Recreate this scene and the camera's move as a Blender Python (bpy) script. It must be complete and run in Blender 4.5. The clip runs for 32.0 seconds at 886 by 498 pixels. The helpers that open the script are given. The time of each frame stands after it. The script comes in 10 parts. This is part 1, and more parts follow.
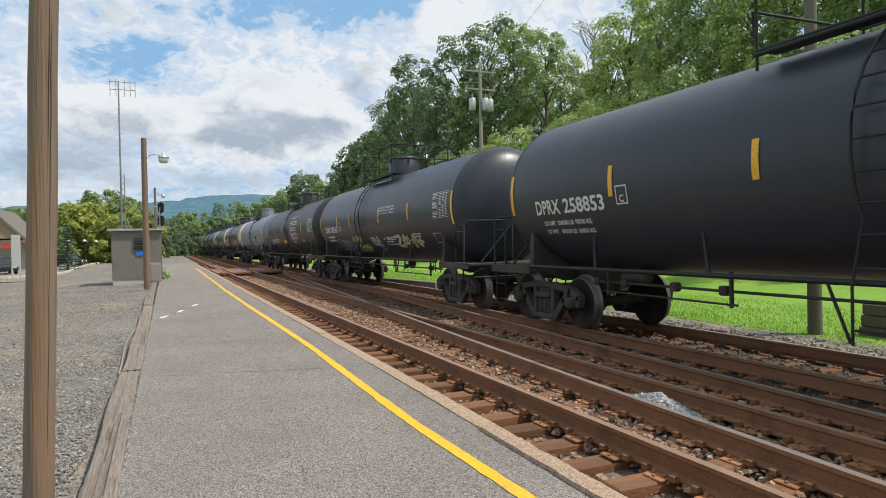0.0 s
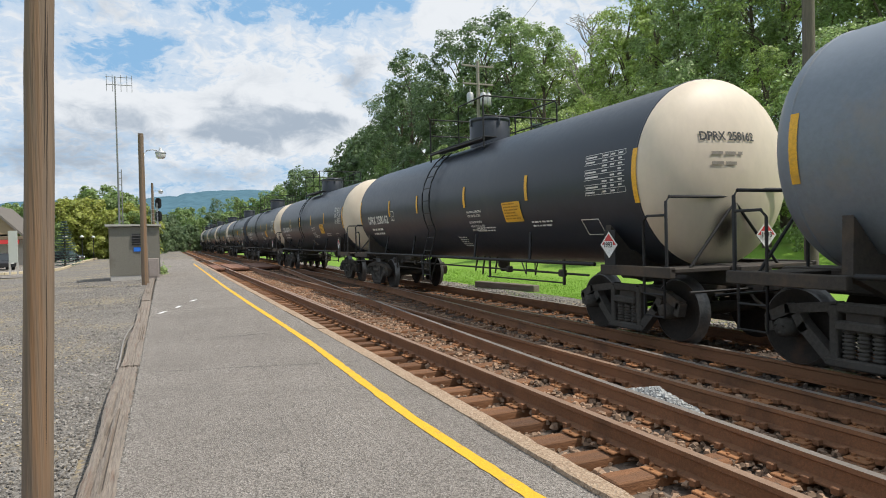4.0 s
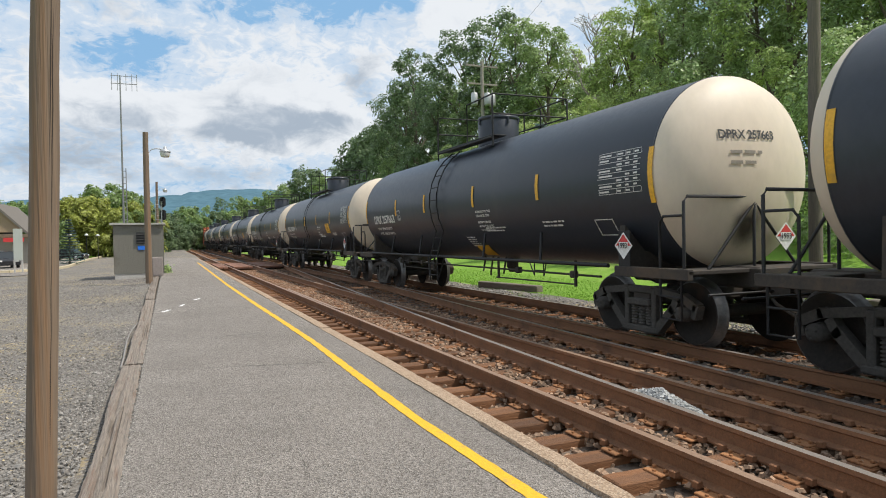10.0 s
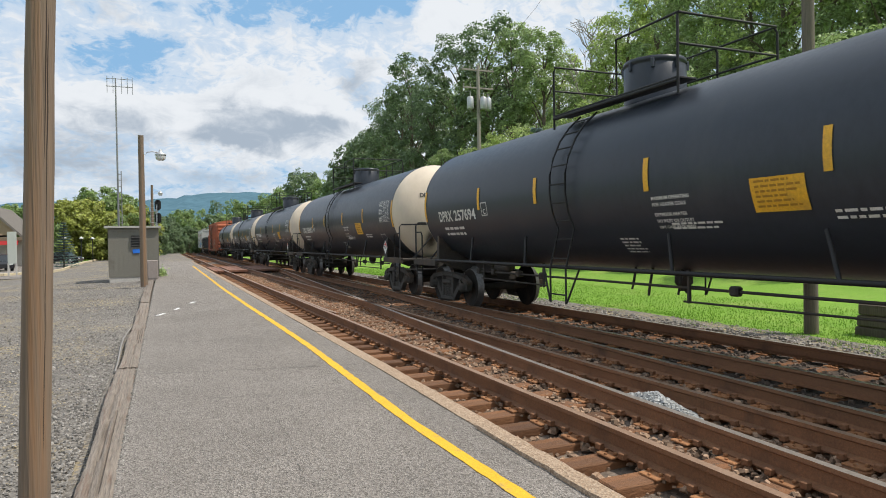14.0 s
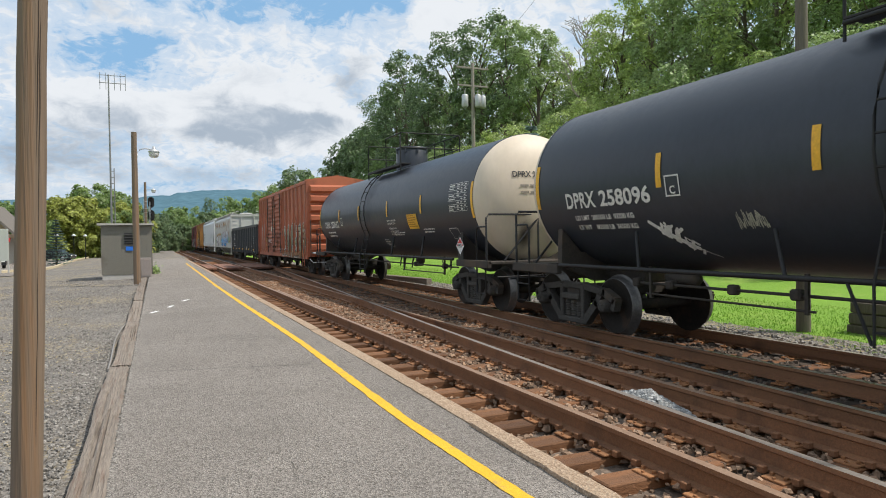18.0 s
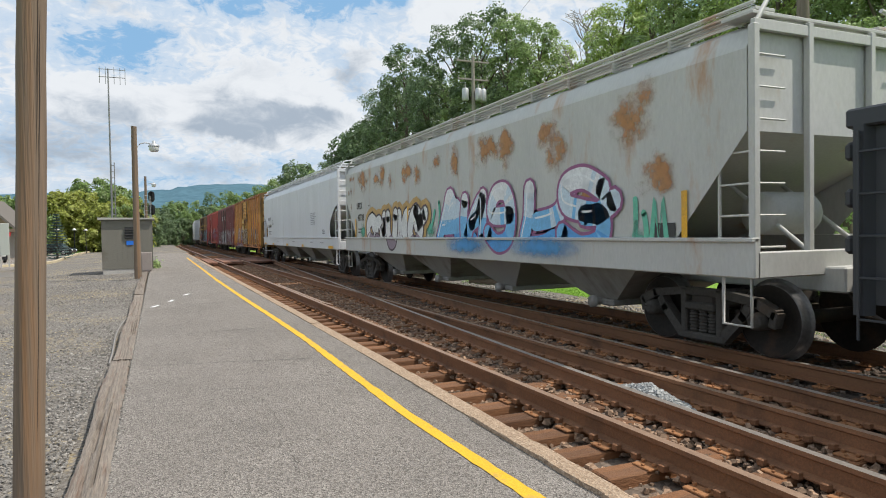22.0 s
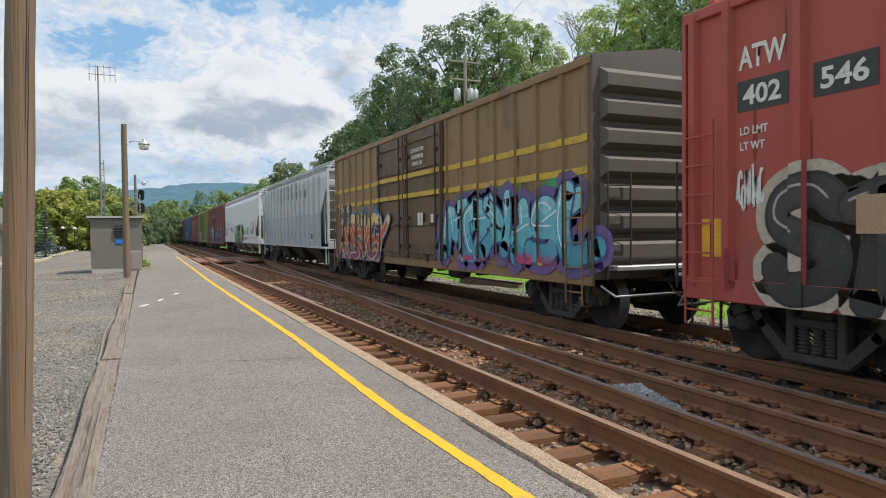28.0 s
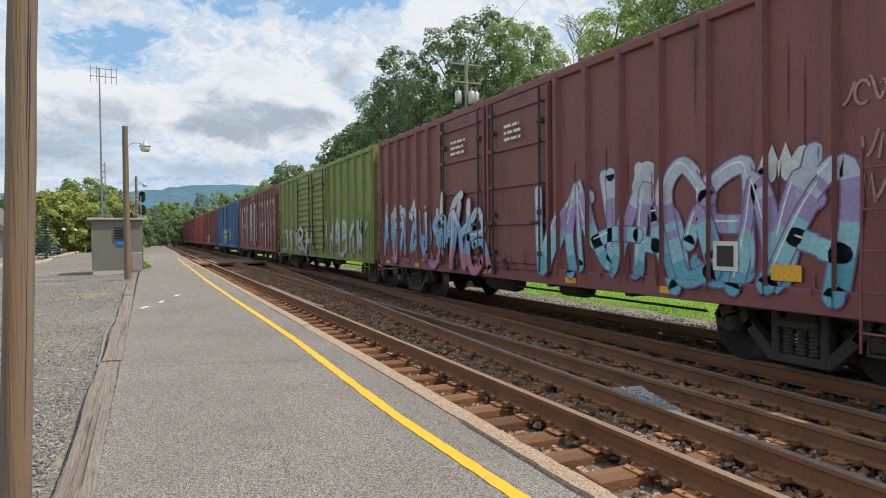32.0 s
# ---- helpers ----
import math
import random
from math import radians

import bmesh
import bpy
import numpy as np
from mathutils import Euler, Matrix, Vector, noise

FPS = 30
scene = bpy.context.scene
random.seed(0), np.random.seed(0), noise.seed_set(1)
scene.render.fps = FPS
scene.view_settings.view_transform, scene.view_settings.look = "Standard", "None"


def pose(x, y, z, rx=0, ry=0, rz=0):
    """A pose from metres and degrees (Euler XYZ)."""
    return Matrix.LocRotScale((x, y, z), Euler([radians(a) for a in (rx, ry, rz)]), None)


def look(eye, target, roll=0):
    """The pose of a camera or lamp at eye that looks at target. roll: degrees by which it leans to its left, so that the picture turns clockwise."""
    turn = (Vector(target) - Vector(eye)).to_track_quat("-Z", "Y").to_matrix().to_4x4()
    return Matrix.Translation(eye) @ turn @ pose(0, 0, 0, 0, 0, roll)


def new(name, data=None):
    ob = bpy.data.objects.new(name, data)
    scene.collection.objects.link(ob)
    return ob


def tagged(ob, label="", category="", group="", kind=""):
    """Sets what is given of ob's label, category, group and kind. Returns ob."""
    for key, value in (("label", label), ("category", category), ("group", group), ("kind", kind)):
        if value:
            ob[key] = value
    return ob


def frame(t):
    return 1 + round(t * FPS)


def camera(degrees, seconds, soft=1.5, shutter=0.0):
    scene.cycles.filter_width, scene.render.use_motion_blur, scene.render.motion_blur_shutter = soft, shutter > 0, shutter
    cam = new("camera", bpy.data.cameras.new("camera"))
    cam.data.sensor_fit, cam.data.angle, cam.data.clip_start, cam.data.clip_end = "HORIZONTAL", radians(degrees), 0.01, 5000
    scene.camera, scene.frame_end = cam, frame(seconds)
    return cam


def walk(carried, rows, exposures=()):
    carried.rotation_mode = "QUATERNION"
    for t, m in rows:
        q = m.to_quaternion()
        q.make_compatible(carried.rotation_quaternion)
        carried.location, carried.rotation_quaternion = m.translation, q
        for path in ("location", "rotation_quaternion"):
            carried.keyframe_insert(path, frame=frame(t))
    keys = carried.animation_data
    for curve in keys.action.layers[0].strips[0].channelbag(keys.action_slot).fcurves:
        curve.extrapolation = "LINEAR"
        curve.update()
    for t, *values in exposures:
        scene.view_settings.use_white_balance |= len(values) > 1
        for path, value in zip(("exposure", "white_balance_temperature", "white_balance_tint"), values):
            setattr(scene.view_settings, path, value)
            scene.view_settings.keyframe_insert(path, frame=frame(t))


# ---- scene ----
# The eye stands on the platform, 1.58 m above the rail heads; only its aim drifts a little.
# World: x to the right of the platform, y along the tracks, z = 0 on the rail heads.
EYE = (0.0, 0.0, 1.579)


def aim(yaw, pitch, roll):
    """Pose of the camera from heading (clockwise from +y), tilt and lean, in degrees."""
    a, p = radians(yaw), radians(pitch)
    way = Vector((math.sin(a) * math.cos(p), math.cos(a) * math.cos(p), math.sin(p)))
    return look(EYE, Vector(EYE) + way, -roll)


cam = camera(68.25, 32.0, 1.0, 0.02)
AIMS = [
    (0, 22.98, -0.63, 1.20),    (0.5, 22.98, -0.65, 1.21),    (1, 23.00, -0.69, 1.26),
    (1.5, 23.06, -0.72, 1.34),    (2, 23.13, -0.76, 1.39),    (2.5, 23.18, -0.82, 1.42),
    (3, 23.19, -0.90, 1.41),    (3.5, 23.16, -1.01, 1.36),    (5.5, 23.11, -1.17, 1.28),
    (6, 22.94, -1.26, 1.21),    (6.5, 22.87, -1.35, 1.13),    (7, 22.82, -1.41, 1.11),
    (7.5, 22.80, -1.43, 1.13),    (8, 22.80, -1.42, 1.15),    (8.5, 22.81, -1.30, 1.15),
    (9, 22.80, -1.18, 1.12),    (9.5, 22.82, -1.14, 1.06),    (10, 22.84, -1.07, 1.06),
    (10.5, 22.89, -0.97, 1.06),    (11, 22.93, -0.92, 1.14),    (11.5, 22.99, -0.92, 1.17),
    (12, 23.03, -0.91, 1.12),    (12.5, 23.06, -0.87, 1.05),    (13, 23.09, -0.84, 1.10),
    (13.5, 23.12, -0.80, 1.07),    (14, 23.21, -0.76, 0.98),    (14.5, 23.31, -0.75, 0.91),
    (16.5, 23.69, -0.79, 0.78),    (17, 23.76, -0.80, 0.72),    (17.5, 23.78, -0.84, 0.74),
    (18, 23.70, -0.96, 0.90),    (18.5, 23.57, -1.07, 0.99),    (19, 23.46, -1.13, 0.99),
    (19.5, 23.40, -1.20, 0.94),    (20, 23.39, -1.28, 0.94),    (20.5, 23.39, -1.35, 0.95),
    (21, 23.46, -1.41, 0.94),    (21.5, 23.55, -1.45, 0.94),    (22, 23.65, -1.48, 0.95),
    (22.5, 23.77, -1.51, 0.91),    (23, 23.86, -1.53, 0.86),    (23.5, 24.00, -1.52, 0.84),
    (24, 24.19, -1.52, 0.82),    (24.5, 24.35, -1.55, 0.72),    (25, 24.44, -1.59, 0.66),
    (25.5, 24.50, -1.61, 0.68),    (27.5, 24.44, -1.55, 0.46),    (28, 24.41, -1.48, 0.66),
    (28.5, 24.41, -1.42, 0.65),    (29, 24.40, -1.38, 0.62),    (29.5, 24.40, -1.34, 0.59),
    (30, 24.38, -1.33, 0.53),    (30.5, 24.37, -1.34, 0.55),    (31, 24.36, -1.33, 0.61),
    (31.5, 24.35, -1.31, 0.62),    (32, 24.36, -1.27, 0.54),
]
walk(cam, [(t, aim(a, p, r)) for t, a, p, r in AIMS])


# ---- daylight ----
SUN_ELEV, SUN_AZ = 58.0, 122.0   # heading clockwise from +y: beyond the train and a little behind the eye
world = bpy.data.worlds.new("sky")
scene.world = world
world.use_nodes = True
wn, wl = world.node_tree.nodes, world.node_tree.links
wn.clear()


def wnode(kind, **values):
    n = wn.new(kind)
    for k, v in values.items():
        n.inputs[k].default_value = v
    return n


w_out, w_bg = wn.new("ShaderNodeOutputWorld"), wn.new("ShaderNodeBackground")
w_sky = wn.new("ShaderNodeTexSky")
w_sky.sky_type, w_sky.sun_disc = "NISHITA", False
w_sky.sun_elevation, w_sky.sun_rotation = radians(SUN_ELEV), radians(SUN_AZ)
w_sky.dust_density = 1.5
w_tc = wn.new("ShaderNodeTexCoord")
w_sep = wn.new("ShaderNodeSeparateXYZ")
wl.new(w_tc.outputs["Generated"], w_sep.inputs[0])
# cloud layer seen in perspective: direction divided by its height
w_h = wnode("ShaderNodeMath")
w_h.operation = "MAXIMUM"
w_h.inputs[1].default_value = 0.0
wl.new(w_sep.outputs[2], w_h.inputs[0])
w_add = wn.new("ShaderNodeMath")
w_add.operation = "ADD"
w_add.inputs[1].default_value = 0.42
wl.new(w_h.outputs[0], w_add.inputs[0])
w_div = wn.new("ShaderNodeVectorMath")
w_div.operation = "DIVIDE"
wl.new(w_tc.outputs["Generated"], w_div.inputs[0])
w_cmb = wn.new("ShaderNodeCombineXYZ")
for i in range(3):
    wl.new(w_add.outputs[0], w_cmb.inputs[i])
wl.new(w_cmb.outputs[0], w_div.inputs[1])


def cloud_noise(scale, detail, rough, shift, dist=0.0):
    m = wn.new("ShaderNodeMapping")
    m.inputs["Location"].default_value = shift
    wl.new(w_div.outputs[0], m.inputs[0])
    n = wnode("ShaderNodeTexNoise", Scale=scale, Detail=detail, Roughness=rough, Distortion=dist)
    wl.new(m.outputs[0], n.inputs["Vector"])
    return n.outputs["Fac"]


def wramp(fac, *stops):
    r = wn.new("ShaderNodeValToRGB")
    r.color_ramp.interpolation = "EASE"
    while len(r.color_ramp.elements) < len(stops):
        r.color_ramp.elements.new(0.5)
    for e, (p, c) in zip(r.color_ramp.elements, stops):
        e.position, e.color = p, (*c, 1)
    wl.new(fac, r.inputs[0])
    return r.outputs[0]


def wmix(fac, a, b, blend="MIX"):
    m = wn.new("ShaderNodeMix")
    m.data_type, m.blend_type = "RGBA", blend
    for sock, v in ((m.inputs[0], fac), (m.inputs[6], a), (m.inputs[7], b)):
        if isinstance(v, (int, float)):
            sock.default_value = v
        elif isinstance(v, tuple):
            sock.default_value = (*v, 1)
        else:
            wl.new(v, sock)
    return m.outputs[2]


def wmath(op, a, b, c=0.0):
    m = wn.new("ShaderNodeMath")
    m.operation = op
    for sock, v in ((m.inputs[0], a), (m.inputs[1], b), (m.inputs[2], c)):
        if isinstance(v, (int, float)):
            sock.default_value = v
        else:
            wl.new(v, sock)
    return m.outputs[0]


# headings nudged by noise, so that no cloud edge is smooth
w_wob = wnode("ShaderNodeTexNoise", Scale=9.0, Detail=7.0, Roughness=0.6)
wl.new(w_tc.outputs["Generated"], w_wob.inputs["Vector"])
w_ctr = wn.new("ShaderNodeVectorMath")
w_ctr.operation = "MULTIPLY_ADD"
w_ctr.inputs[1].default_value = (0.10, 0.10, 0.10)
w_ctr.inputs[2].default_value = (-0.05, -0.05, -0.05)
wl.new(w_wob.outputs["Color"], w_ctr.inputs[0])
w_dir = wn.new("ShaderNodeVectorMath")
w_dir.operation = "ADD"
wl.new(w_tc.outputs["Generated"], w_dir.inputs[0])
wl.new(w_ctr.outputs[0], w_dir.inputs[1])


def cloud_bank(az, el, wide, high, soft=0.0):
    """Soft swelling of the cloud layer round one heading."""
    a, e = radians(az), radians(el)
    d = wn.new("ShaderNodeVectorMath")
    d.operation = "SUBTRACT"
    d.inputs[1].default_value = (math.sin(a) * math.cos(e), math.cos(a) * math.cos(e), math.sin(e))
    wl.new(w_dir.outputs[0], d.inputs[0])
    k = wn.new("ShaderNodeVectorMath")
    k.operation = "MULTIPLY"
    k.inputs[1].default_value = (1 / wide, 1 / wide, 1 / high)
    wl.new(d.outputs[0], k.inputs[0])
    ln = wn.new("ShaderNodeVectorMath")
    ln.operation = "LENGTH"
    wl.new(k.outputs[0], ln.inputs[0])
    r = wn.new("ShaderNodeMapRange")
    r.interpolation_type = "SMOOTHERSTEP"
    r.inputs[1].default_value, r.inputs[2].default_value, r.inputs[3].default_value, r.inputs[4].default_value = soft, 1, 1, 0
    wl.new(ln.outputs["Value"], r.inputs[0])
    return r.outputs[0]


def total(*socks):
    out = socks[0]
    for k in socks[1:]:
        out = wmath("ADD", out, k)
    return out


big = cloud_noise(2.3, 9, 0.58, (3.1, 1.7, 0.0), 0.3)
fleece = cloud_noise(10.0, 9, 0.62, (1.3, 5.2, 2.0), 0.5)
ripple = cloud_noise(26.0, 6, 0.6, (0.4, 2.2, 1.0), 1.2)
# blue shows through the thin fleece high up and in a few low gaps
gaps = total(wmath("MULTIPLY", cloud_bank(13.0, 22.5, 0.36, 0.13), 0.25), wmath("MULTIPLY", cloud_bank(-1.0, 15.6, 0.13, 0.035), 0.20),
             wmath("MULTIPLY", cloud_bank(20.0, 20.5, 0.10, 0.05), 0.10), wmath("MULTIPLY", cloud_bank(3.5, 12.8, 0.045, 0.016), 0.15))
heaps = total(wmath("MULTIPLY", cloud_bank(9.0, 10.0, 0.22, 0.085), 0.25), wmath("MULTIPLY", cloud_bank(-3.0, 11.0, 0.16, 0.055), 0.22), wmath("MULTIPLY", cloud_bank(24.0, 19.0, 0.07, 0.08), 0.2))
dens = total(wmath("MULTIPLY", big, 0.34), wmath("MULTIPLY", fleece, 0.40), wmath("MULTIPLY", ripple, 0.26), heaps)
dens = wmath("SUBTRACT", wmath("MULTIPLY_ADD", dens, 1.75), wmath("ADD", gaps, 0.405))
cover = wramp(dens, (0.26, (0.06, 0.06, 0.06)), (0.42, (0.60, 0.60, 0.60)), (0.58, (1, 1, 1)))
# grey undersides
grey = total(wmath("MULTIPLY", cloud_bank(9.3, 9.4, 0.17, 0.055), 0.72), wmath("MULTIPLY", cloud_bank(5.2, 8.6, 0.09, 0.022), 0.42), wmath("MULTIPLY", cloud_bank(13.5, 10.2, 0.06, 0.03), 0.38),
             wmath("MULTIPLY", cloud_bank(16.3, 13.6, 0.055, 0.050), 0.50), wmath("MULTIPLY", cloud_bank(17.8, 11.8, 0.05, 0.03), 0.40), wmath("MULTIPLY", cloud_bank(-4.5, 8.6, 0.17, 0.060), 0.55),
             wmath("MULTIPLY", cloud_bank(-8.0, 6.0, 0.18, 0.045), 0.55), wmath("MULTIPLY", cloud_bank(5.0, 5.6, 0.22, 0.026), 0.38), wmath("MULTIPLY", cloud_bank(-6.0, 18.5, 0.13, 0.04), 0.30))
mottle = wmath("MULTIPLY", wmath("SUBTRACT", fleece, 0.5), 1.25)
shade = wramp(wmath("ADD", wmath("MULTIPLY", grey, wmath("ADD", wmath("MULTIPLY", fleece, 0.5), 0.70)), wmath("ADD", mottle, wmath("MULTIPLY", wmath("SUBTRACT", 0.52, big), 0.6))), (-0.10, (0, 0, 0)), (0.80, (1, 1, 1)))
cloud_col = wmix(shade, (6.25, 6.5, 6.8), (3.05, 3.6, 4.3))
blue = wmix(0.85, w_sky.outputs[0], (1.75, 3.65, 5.9))
sky_col = wmix(cover, blue, cloud_col)
# pale haze low over the land
haze = wnode("ShaderNodeMapRange")
for i_, v_ in ((1, 0.03), (2, 0.12), (3, 0.45), (4, 0.0)):
    haze.inputs[i_].default_value = v_
wl.new(w_h.outputs[0], haze.inputs[0])
sky_col = wmix(haze.outputs[0], sky_col, (4.7, 5.3, 5.95))
wl.new(sky_col, w_bg.inputs[0])
w_bg.inputs[1].default_value = 0.118
wl.new(w_bg.outputs[0], w_out.inputs[0])

sun_data = bpy.data.lights.new("sun", "SUN")
sun_data.energy, sun_data.angle, sun_data.color = 3.7, radians(0.6), (1.0, 0.935, 0.84)
sun = new("sun", sun_data)
_e, _a = radians(SUN_ELEV), radians(SUN_AZ)
SUN_WAY = Vector((math.sin(_a) * math.cos(_e), math.cos(_a) * math.cos(_e), math.sin(_e)))
sun.matrix_world = look(SUN_WAY * 60, (0, 0, 0))
scene.view_settings.exposure = 0.18


# ---- materials ----
MATS = {}


def mat(name, a, b=None, rough=0.7, metal=0.0, scale=3.0, fine=40.0, bump=0.15, stretch=(1, 1, 1), dirt=None, dirt_amount=0.5,
        dirt_scale=1.2, vary=0.0, space="Object", spec=0.5, island=0.0, trans=0.0, grain=0.55):
    """A painted or natural surface: two tones by large noise, grain by fine noise, patches of dirt or rust."""
    if name in MATS:
        return MATS[name]
    m = bpy.data.materials.new(name)
    m.use_nodes = True
    n, l = m.node_tree.nodes, m.node_tree.links
    p = n["Principled BSDF"]
    b = b or tuple(min(1, c * 1.25) for c in a)
    tc = n.new("ShaderNodeTexCoord")
    mp = n.new("ShaderNodeMapping")
    mp.inputs["Scale"].default_value = stretch
    l.new(tc.outputs[space], mp.inputs[0])

    def noise_tex(s, d, r=0.6):
        t = n.new("ShaderNodeTexNoise")
        t.inputs["Scale"].default_value, t.inputs["Detail"].default_value, t.inputs["Roughness"].default_value = s, d, r
        l.new(mp.outputs[0], t.inputs["Vector"])
        return t.outputs["Fac"]

    def ramp(fac, lo, hi):
        r = n.new("ShaderNodeMapRange")
        r.inputs[1].default_value, r.inputs[2].default_value = lo, hi
        l.new(fac, r.inputs[0])
        return r.outputs[0]

    def mix(fac, x, y, blend="MIX"):
        k = n.new("ShaderNodeMix")
        k.data_type, k.blend_type = "RGBA", blend
        for sock, v in ((k.inputs[0], fac), (k.inputs[6], x), (k.inputs[7], y)):
            if isinstance(v, (int, float)):
                sock.default_value = v
            elif isinstance(v, tuple):
                sock.default_value = (*v, 1)
            else:
                l.new(v, sock)
        return k.outputs[2]

    big, small = noise_tex(scale, 4), noise_tex(fine, 3, 0.7)
    col = mix(ramp(big, 0.3, 0.7), a, b)
    col = mix(grain, col, mix(ramp(small, 0.25, 0.75), tuple(c * 0.62 for c in a), tuple(min(1, c * 1.3) for c in b)))
    if dirt:
        d = noise_tex(dirt_scale, 8, 0.68)
        col = mix(ramp(d, 0.62 - 0.22 * dirt_amount, 0.74 - 0.12 * dirt_amount), col, dirt)
    if vary or island:
        src = n.new("ShaderNodeNewGeometry").outputs["Random Per Island"] if island else n.new("ShaderNodeObjectInfo").outputs["Random"]
        hsv = n.new("ShaderNodeHueSaturation")
        r = n.new("ShaderNodeMapRange")
        v = island or vary
        r.inputs[3].default_value, r.inputs[4].default_value = 1 - v, 1 + v
        l.new(src, r.inputs[0])
        l.new(r.outputs[0], hsv.inputs["Value"])
        l.new(col, hsv.inputs["Color"])
        col = hsv.outputs[0]
    l.new(col, p.inputs["Base Color"])
    p.inputs["Roughness"].default_value, p.inputs["Metallic"].default_value = rough, metal
    p.inputs["Specular IOR Level"].default_value = spec
    rr = n.new("ShaderNodeMapRange")
    rr.inputs[3].default_value, rr.inputs[4].default_value = max(0.05, rough - 0.12), min(1, rough + 0.12)
    l.new(small, rr.inputs[0])
    l.new(rr.outputs[0], p.inputs["Roughness"])
    if bump:
        bp = n.new("ShaderNodeBump")
        bp.inputs["Strength"].default_value, bp.inputs["Distance"].default_value = bump, 0.02
        l.new(small, bp.inputs["Height"])
        l.new(bp.outputs[0], p.inputs["Normal"])
    if trans:
        t = n.new("ShaderNodeBsdfTranslucent")
        l.new(col, t.inputs[0])
        k = n.new("ShaderNodeMixShader")
        k.inputs[0].default_value = trans
        l.new(p.outputs[0], k.inputs[1])
        l.new(t.outputs[0], k.inputs[2])
        l.new(k.outputs[0], n["Material Output"].inputs[0])
    MATS[name] = m
    return m


def ground_mat(name, dark, mid, light, speck_scale, leaves=0.0, relief=0.012, lean=(0.30, 0.75)):
    """Stony paving: speckle of small stones, patches, stains, fallen leaves."""
    m = bpy.data.materials.new(name)
    m.use_nodes = True
    n, l = m.node_tree.nodes, m.node_tree.links
    p = n["Principled BSDF"]
    p.inputs["Roughness"].default_value = 0.92
    p.inputs["Specular IOR Level"].default_value = 0.3
    tc = n.new("ShaderNodeTexCoord")

    def tex(kind, scale, **kw):
        t = n.new(kind)
        t.inputs["Scale"].default_value = scale
        for k, v in kw.items():
            t.inputs[k].default_value = v
        l.new(tc.outputs["Object"], t.inputs["Vector"])
        return t

    def remap(sock, a, b, c=0.0, d=1.0):
        r = n.new("ShaderNodeMapRange")
        for i, v in enumerate((a, b, c, d)):
            r.inputs[i + 1].default_value = v
        l.new(sock, r.inputs[0])
        return r.outputs[0]

    def mix(f, a, b, blend="MIX"):
        k = n.new("ShaderNodeMix")
        k.data_type, k.blend_type = "RGBA", blend
        for sock, v in ((k.inputs[0], f), (k.inputs[6], a), (k.inputs[7], b)):
            if isinstance(v, (int, float)):
                sock.default_value = v
            elif isinstance(v, tuple):
                sock.default_value = (*v, 1)
            else:
                l.new(v, sock)
        return k.outputs[2]

    speck = tex("ShaderNodeTexVoronoi", speck_scale)
    grain = tex("ShaderNodeTexNoise", speck_scale * 0.6, Detail=5.0, Roughness=0.75)
    patch = tex("ShaderNodeTexNoise", 0.55, Detail=6.0, Roughness=0.6)
    streak = tex("ShaderNodeTexNoise", 2.3, Detail=5.0, Roughness=0.7)
    bw = n.new("ShaderNodeRGBToBW")
    l.new(speck.outputs["Color"], bw.inputs[0])
    col = mix(remap(bw.outputs[0], 0.15, 0.85), dark, light)
    col = mix(remap(grain.outputs["Fac"], *lean), col, mid)
    col = mix(remap(patch.outputs["Fac"], 0.35, 0.65, 0.0, 0.4), col, tuple(c * 0.72 for c in mid))
    col = mix(remap(streak.outputs["Fac"], 0.5, 0.75, 0.0, 0.3), col, tuple(min(1, c * 1.3) for c in mid))
    if leaves:
        lv = tex("ShaderNodeTexNoise", 0.33, Detail=5.0, Roughness=0.6)
        fl = tex("ShaderNodeTexNoise", 17.0, Detail=2.0)
        g = n.new("ShaderNodeMath")
        g.operation = "MULTIPLY"
        l.new(remap(lv.outputs["Fac"], 0.48, 0.62, 0.0, leaves), g.inputs[0])
        l.new(remap(fl.outputs["Fac"], 0.5, 0.6), g.inputs[1])
        col = mix(g.outputs[0], col, (0.42, 0.33, 0.17))
    l.new(col, p.inputs["Base Color"])
    bp = n.new("ShaderNodeBump")
    bp.inputs["Strength"].default_value, bp.inputs["Distance"].default_value = 0.9, relief
    l.new(speck.outputs["Distance"], bp.inputs["Height"])
    l.new(bp.outputs[0], p.inputs["Normal"])
    return m


ASPHALT = ground_mat("asphalt", (0.070, 0.061, 0.053), (0.208, 0.186, 0.165), (0.53, 0.48, 0.43), 104, lean=(0.34, 0.78))
YELLOW_LINE = mat("yellow line paint", (0.66, 0.365, 0.012), (0.76, 0.445, 0.025), 0.78, scale=4, fine=70, bump=0.3, dirt=(0.40, 0.27, 0.09), dirt_amount=0.35, dirt_scale=7, grain=0.5)
WHITE_PAINT = mat("white paint", (0.72, 0.72, 0.70), (0.8, 0.8, 0.78), 0.6, fine=30, bump=0.05)
KERB = ground_mat("kerb concrete", (0.20, 0.135, 0.088), (0.385, 0.275, 0.185), (0.60, 0.47, 0.35), 62)
GRAVEL = ground_mat("gravel lot", (0.045, 0.041, 0.036), (0.172, 0.157, 0.139), (0.43, 0.395, 0.355), 46, leaves=0.9, relief=0.02)
STONES = mat("loose stones", (0.14, 0.130, 0.118), (0.315, 0.293, 0.266), 0.95, scale=6, fine=40, bump=0.3, island=0.5)
BALLAST = ground_mat("ballast bed", (0.055, 0.045, 0.037), (0.14, 0.108, 0.084), (0.27, 0.21, 0.165), 22)
